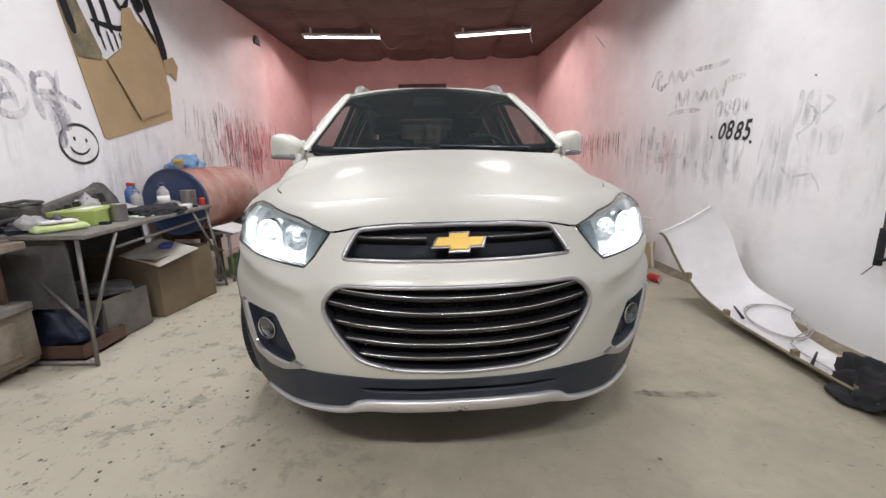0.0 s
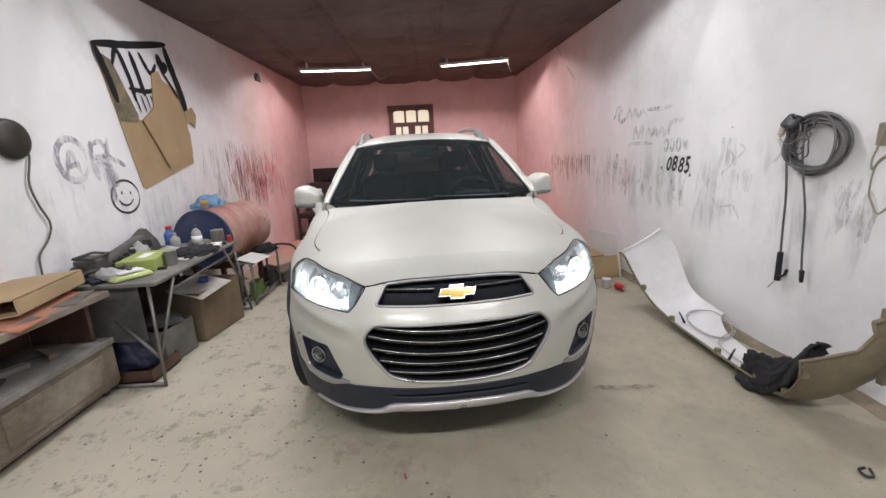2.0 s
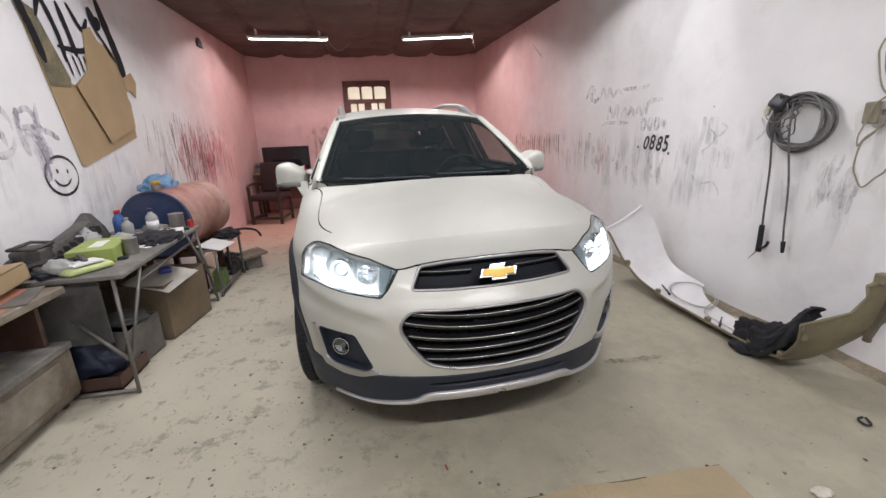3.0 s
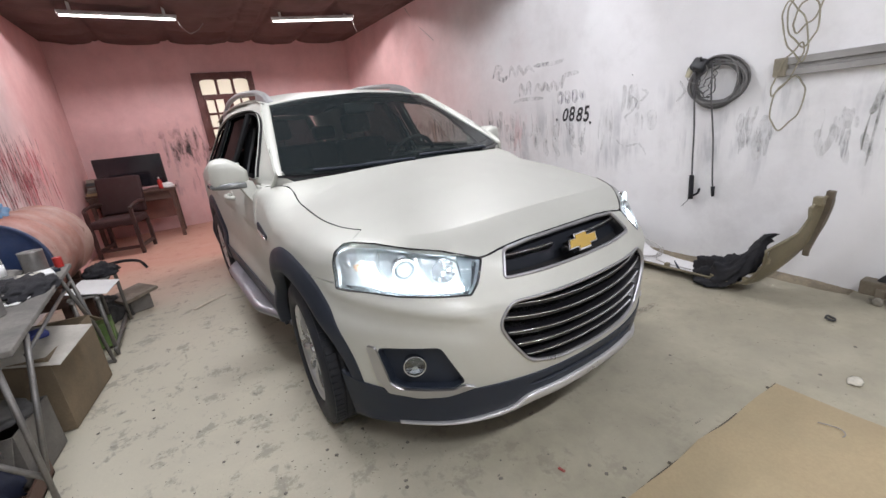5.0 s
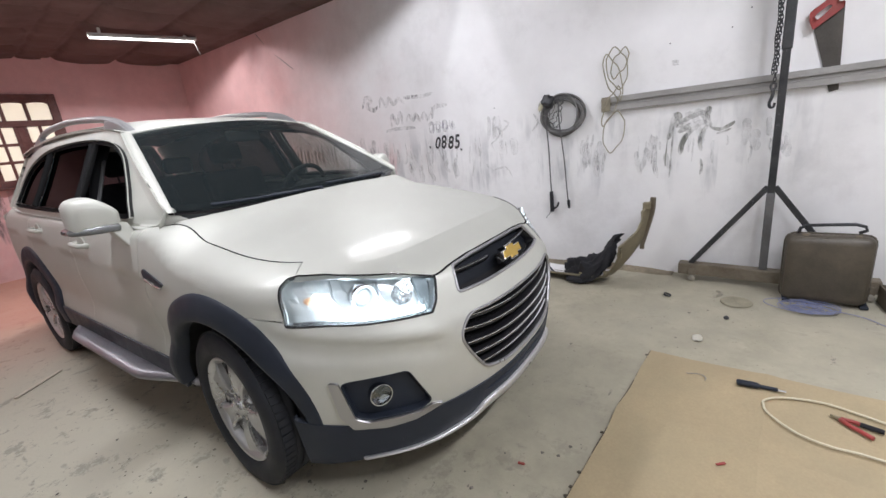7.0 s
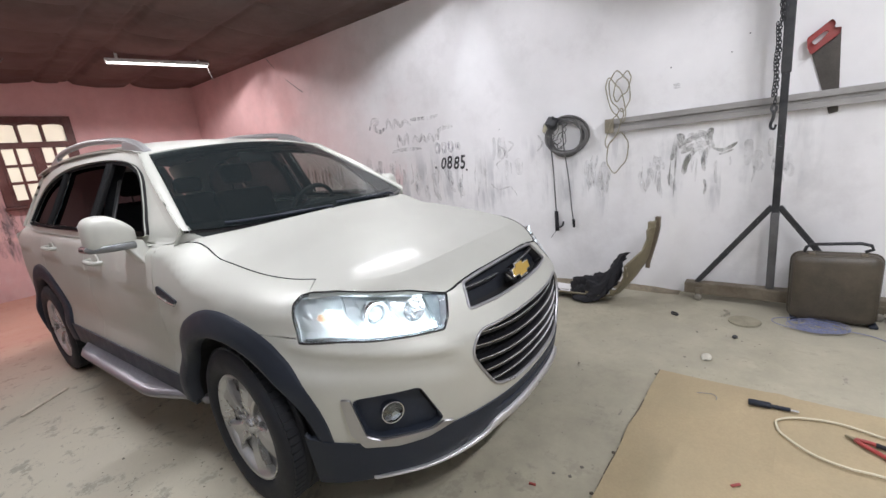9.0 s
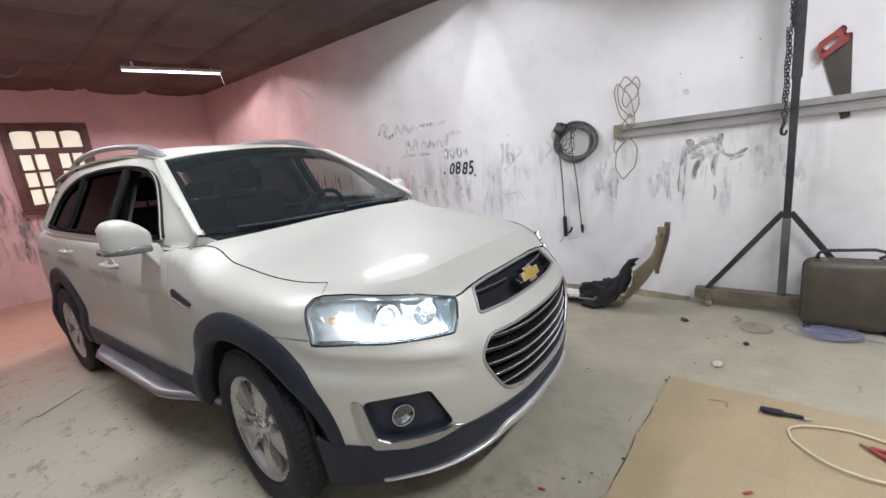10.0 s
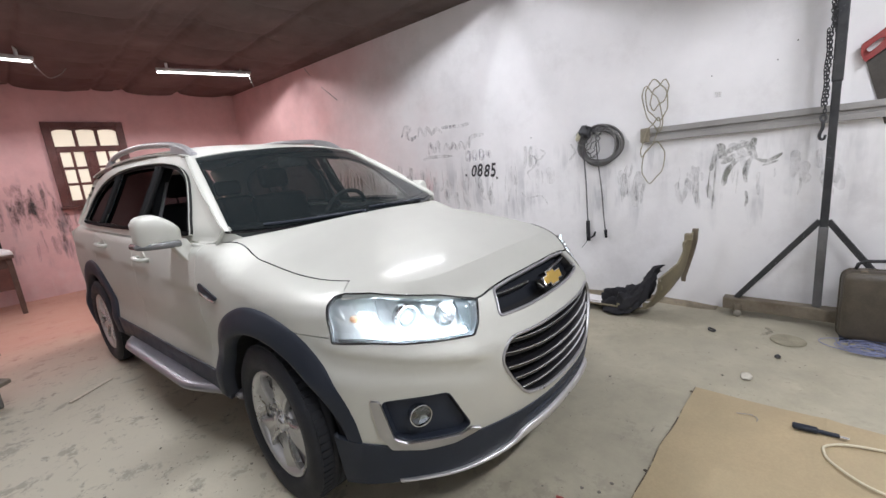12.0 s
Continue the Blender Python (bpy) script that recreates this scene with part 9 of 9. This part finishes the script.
drawing("smiley_drawing", west, [(0.020, ellipse(3.072, 1.210, 0.160, 0.136, 0, 360, 30)), (0.016, [(3.03, 1.262), (3.032, 1.245), (3.034, 1.232)]), (0.016, [(3.128, 1.252), (3.130, 1.236), (3.131, 1.224)]), (0.014, [(2.985, 1.195), (3.01, 1.158), (3.06, 1.140), (3.11, 1.150), (3.15, 1.185)])], MARKER, "round smiling face drawn in black on the wall", "drawing", 60)
drawing("spray_scrawl", west, [(0.030, ellipse(2.63, 1.52, 0.13, 0.15, 0, 350, 20)), (0.024, [(2.56, 1.42), (2.62, 1.58), (2.68, 1.42)]), (0.024, [(2.58, 1.47), (2.68, 1.50)]), (0.030, [(2.82, 1.66), (2.80, 1.50), (2.84, 1.36)]), (0.026, [(2.80, 1.62), (2.92, 1.66), (2.96, 1.56), (2.84, 1.53), (2.98, 1.46)]), (0.026, [(3.00, 1.70), (2.98, 1.55), (3.08, 1.50), (3.14, 1.46)]), (0.05, [(2.84, 1.50), (2.92, 1.36), (2.94, 1.18)]), (0.06, [(2.90, 1.55), (2.97, 1.42), (3.0, 1.30)])], SCRAWL, "large faded grey spray scrawl on the wall", "drawing")
def test_strokes(count, y0, y1, z0, z1, widths, drop):
    """Many thin, uneven brush trials."""
    out = []
    for _ in range(count):
        y, z = brush.gauss((y0 + y1) / 2, (y1 - y0) / 4), brush.uniform(z0, z1)
        lean = brush.uniform(-0.06, 0.06)
        h = brush.uniform(*drop)
        out.append((brush.uniform(*widths), [(y, z), (y + lean * 0.4 + brush.uniform(-0.01, 0.01), z - h * 0.5), (y + lean, z - h)]))
    return out


drawing("paint_smear", west, test_strokes(90, 4.5, 6.2, 1.15, 1.75, (0.004, 0.022), (0.08, 0.40)), wash("dark_grey_stroke", (0.16, 0.14, 0.14), 0.9), "dark grey brush trials on the wall", "paint smear", 8)
drawing("paint_smear", west, test_strokes(80, 5.1, 6.7, 1.10, 1.62, (0.006, 0.030), (0.10, 0.45)), wash("crimson_stroke", (0.50, 0.09, 0.12), 0.9), "crimson brush trials on the wall", "paint smear", 8)
drawing("paint_smear", west, test_strokes(50, 5.0, 6.8, 1.10, 1.62, (0.006, 0.030), (0.10, 0.45)), wash("rose_stroke", (0.60, 0.22, 0.24), 0.9), "rose brush trials on the wall", "paint smear", 8)
smear = test_strokes(46, -1.62, -0.98, 1.25, 1.68, (0.02, 0.08), (0.10, 0.35)) + test_strokes(30, -1.35, -0.60, 0.75, 1.25, (0.02, 0.07), (0.08, 0.30))
drawing("paint_smear", north, smear, wash("sooty_smear", (0.20, 0.165, 0.165), 0.40, 18), "sooty brush smears on the pink wall beside the window", "paint smear", 8)
pn = thing("wall_pan", "dark round pan hung on the wall with a strap", "pan")
part("pan_disc", lathe([(0.0005, 0.05), (0.10, 0.048), (0.118, 0.04), (0.125, 0.02), (0.118, 0.004), (0.0005, 0.004)], 32, "x"), BLADE, pn, smooth=True, m=pose(-2.65, 2.19, 1.65))
part("strap", tube([west(y, z, 0.02) for y, z in curve_pts([(2.27, 1.66), (2.285, 1.548), (2.236, 1.379), (2.261, 1.237), (2.307, 1.104), (2.262, 1.003), (2.174, 0.913), (2.158, 0.80), (2.16, 0.72)], 44)], 0.0065, 8), surface("grey_strap", (0.10, 0.095, 0.085), 0.7), pn, "grey cable strap", smooth=True)
heap("wall_clump", -2.64, 6.30, 2.66, 0.03, 0.09, 0.09, SKIRT, "small dark clump stuck high on the wall", "clump", 31.0, 2.0, 3)

# the far corner: desk, screen and chair
desk = thing("desk", "brown wooden desk against the back wall", "desk")
part("desktop", box_mesh(-2.60, 7.72, 0.715, -1.52, 8.36, 0.75, bevel=0.005), DARKWOOD, desk)
for x in (-2.56, -1.57):
    for y in (7.76, 8.32):
        part("desk_leg", box_mesh(x - 0.025, y - 0.025, 0, x + 0.025, y + 0.025, 0.715, bevel=0.004), DARKWOOD, desk)
part("desk_apron", box_mesh(-2.53, 7.75, 0.60, -1.60, 7.77, 0.715), DARKWOOD, desk)
part("modesty_panel", box_mesh(-2.54, 8.30, 0.25, -1.60, 8.32, 0.715), surface("pink_brown_board", (0.24, 0.12, 0.10), 0.7), desk)
tv = thing("television", "large dark flat screen standing on the desk", "television", pose(-2.03, 8.02, 0.75, 0, 0, -4))
part("screen_body", box_mesh(-0.43, 0.0, 0.05, 0.43, 0.045, 0.52, bevel=0.008), GLOSSBLACK, tv)
part("screen_glass", box_mesh(-0.415, -0.003, 0.065, 0.415, 0.002, 0.505), plain("dark_screen", (0.012, 0.012, 0.016), 0.15), tv, "dark screen")
part("screen_stand", box_mesh(-0.14, -0.08, 0, 0.14, 0.12, 0.012, bevel=0.004), GLOSSBLACK, tv)
part("screen_neck", box_mesh(-0.04, 0.01, 0.01, 0.04, 0.04, 0.08), GLOSSBLACK, tv)
bottle(-1.70, 7.86, 0.75, 0.03, 0.17, REDP, WHITEPAPER, "small red bottle on the desk")
heap("desk_rag", -1.62, 7.92, 0.75, 0.09, 0.07, 0.06, WHITEPAPER, "pale crumpled cloth on the desk", "cloth", 41.0, 1.3, 3)
chair = thing("armchair", "dark wooden office armchair with a padded back", "chair", pose(-2.24, 7.26, 0, 0, 0, 168))
CHAIRW = surface("dark_chair_wood", (0.040, 0.018, 0.015), 0.5, 0, 0.25, 6, 90, 0.1)
CHAIRP = surface("maroon_upholstery", (0.035, 0.013, 0.013), 0.8, 0, 0.2, 8, 150, 0.3)
part("seat", box_mesh(-0.27, -0.26, 0.40, 0.27, 0.26, 0.50, bevel=0.03, seg=3), CHAIRP, chair, "maroon padded seat", smooth=True)
part("backrest", box_mesh(-0.27, -0.04, 0.0, 0.27, 0.05, 0.52, bevel=0.03, seg=3), CHAIRP, chair, "maroon padded back", smooth=True, m=pose(0, -0.27, 0.50, 12, 0, 0))
for x in (-0.25, 0.25):
    for y in (-0.24, 0.24):
        part("leg", box_mesh(x - 0.022, y - 0.022, 0, x + 0.022, y + 0.022, 0.64 if y > 0 else 0.42, bevel=0.004), CHAIRW, chair)
    part("armrest", tube(curve_pts([(x, -0.28, 0.66), (x * 1.1, -0.05, 0.68), (x * 1.1, 0.18, 0.66), (x, 0.26, 0.62)], 16), 0.022, 8), CHAIRW, chair, smooth=True)
    part("side_rail", box_mesh(x - 0.015, -0.24, 0.08, x + 0.015, 0.24, 0.12), CHAIRW, chair)
part("stretcher", box_mesh(-0.25, 0.225, 0.08, 0.25, 0.255, 0.12), CHAIRW, chair)
for k in range(4):
    slab("book", 0.26, 0.19, 0.035, (DARKWOOD, CARD, OLDWOOD, GREYBOX)[k], pose(-2.47 + 0.01 * k, 7.86, 0.75 + 0.0355 * k, 0, 0, 8 * k - 10), "worn book in a stack on the desk", "book")
for k in range(6):
    slab("box_lid", 0.24, 0.30, 0.04, (DARKWOOD, SKIRT, OLDWOOD)[k % 3], pose(-2.49, 8.16, 0.75 + 0.041 * k, 0, 0, 5 * (k % 3)), "dark flat box in a stack on the desk", "box")
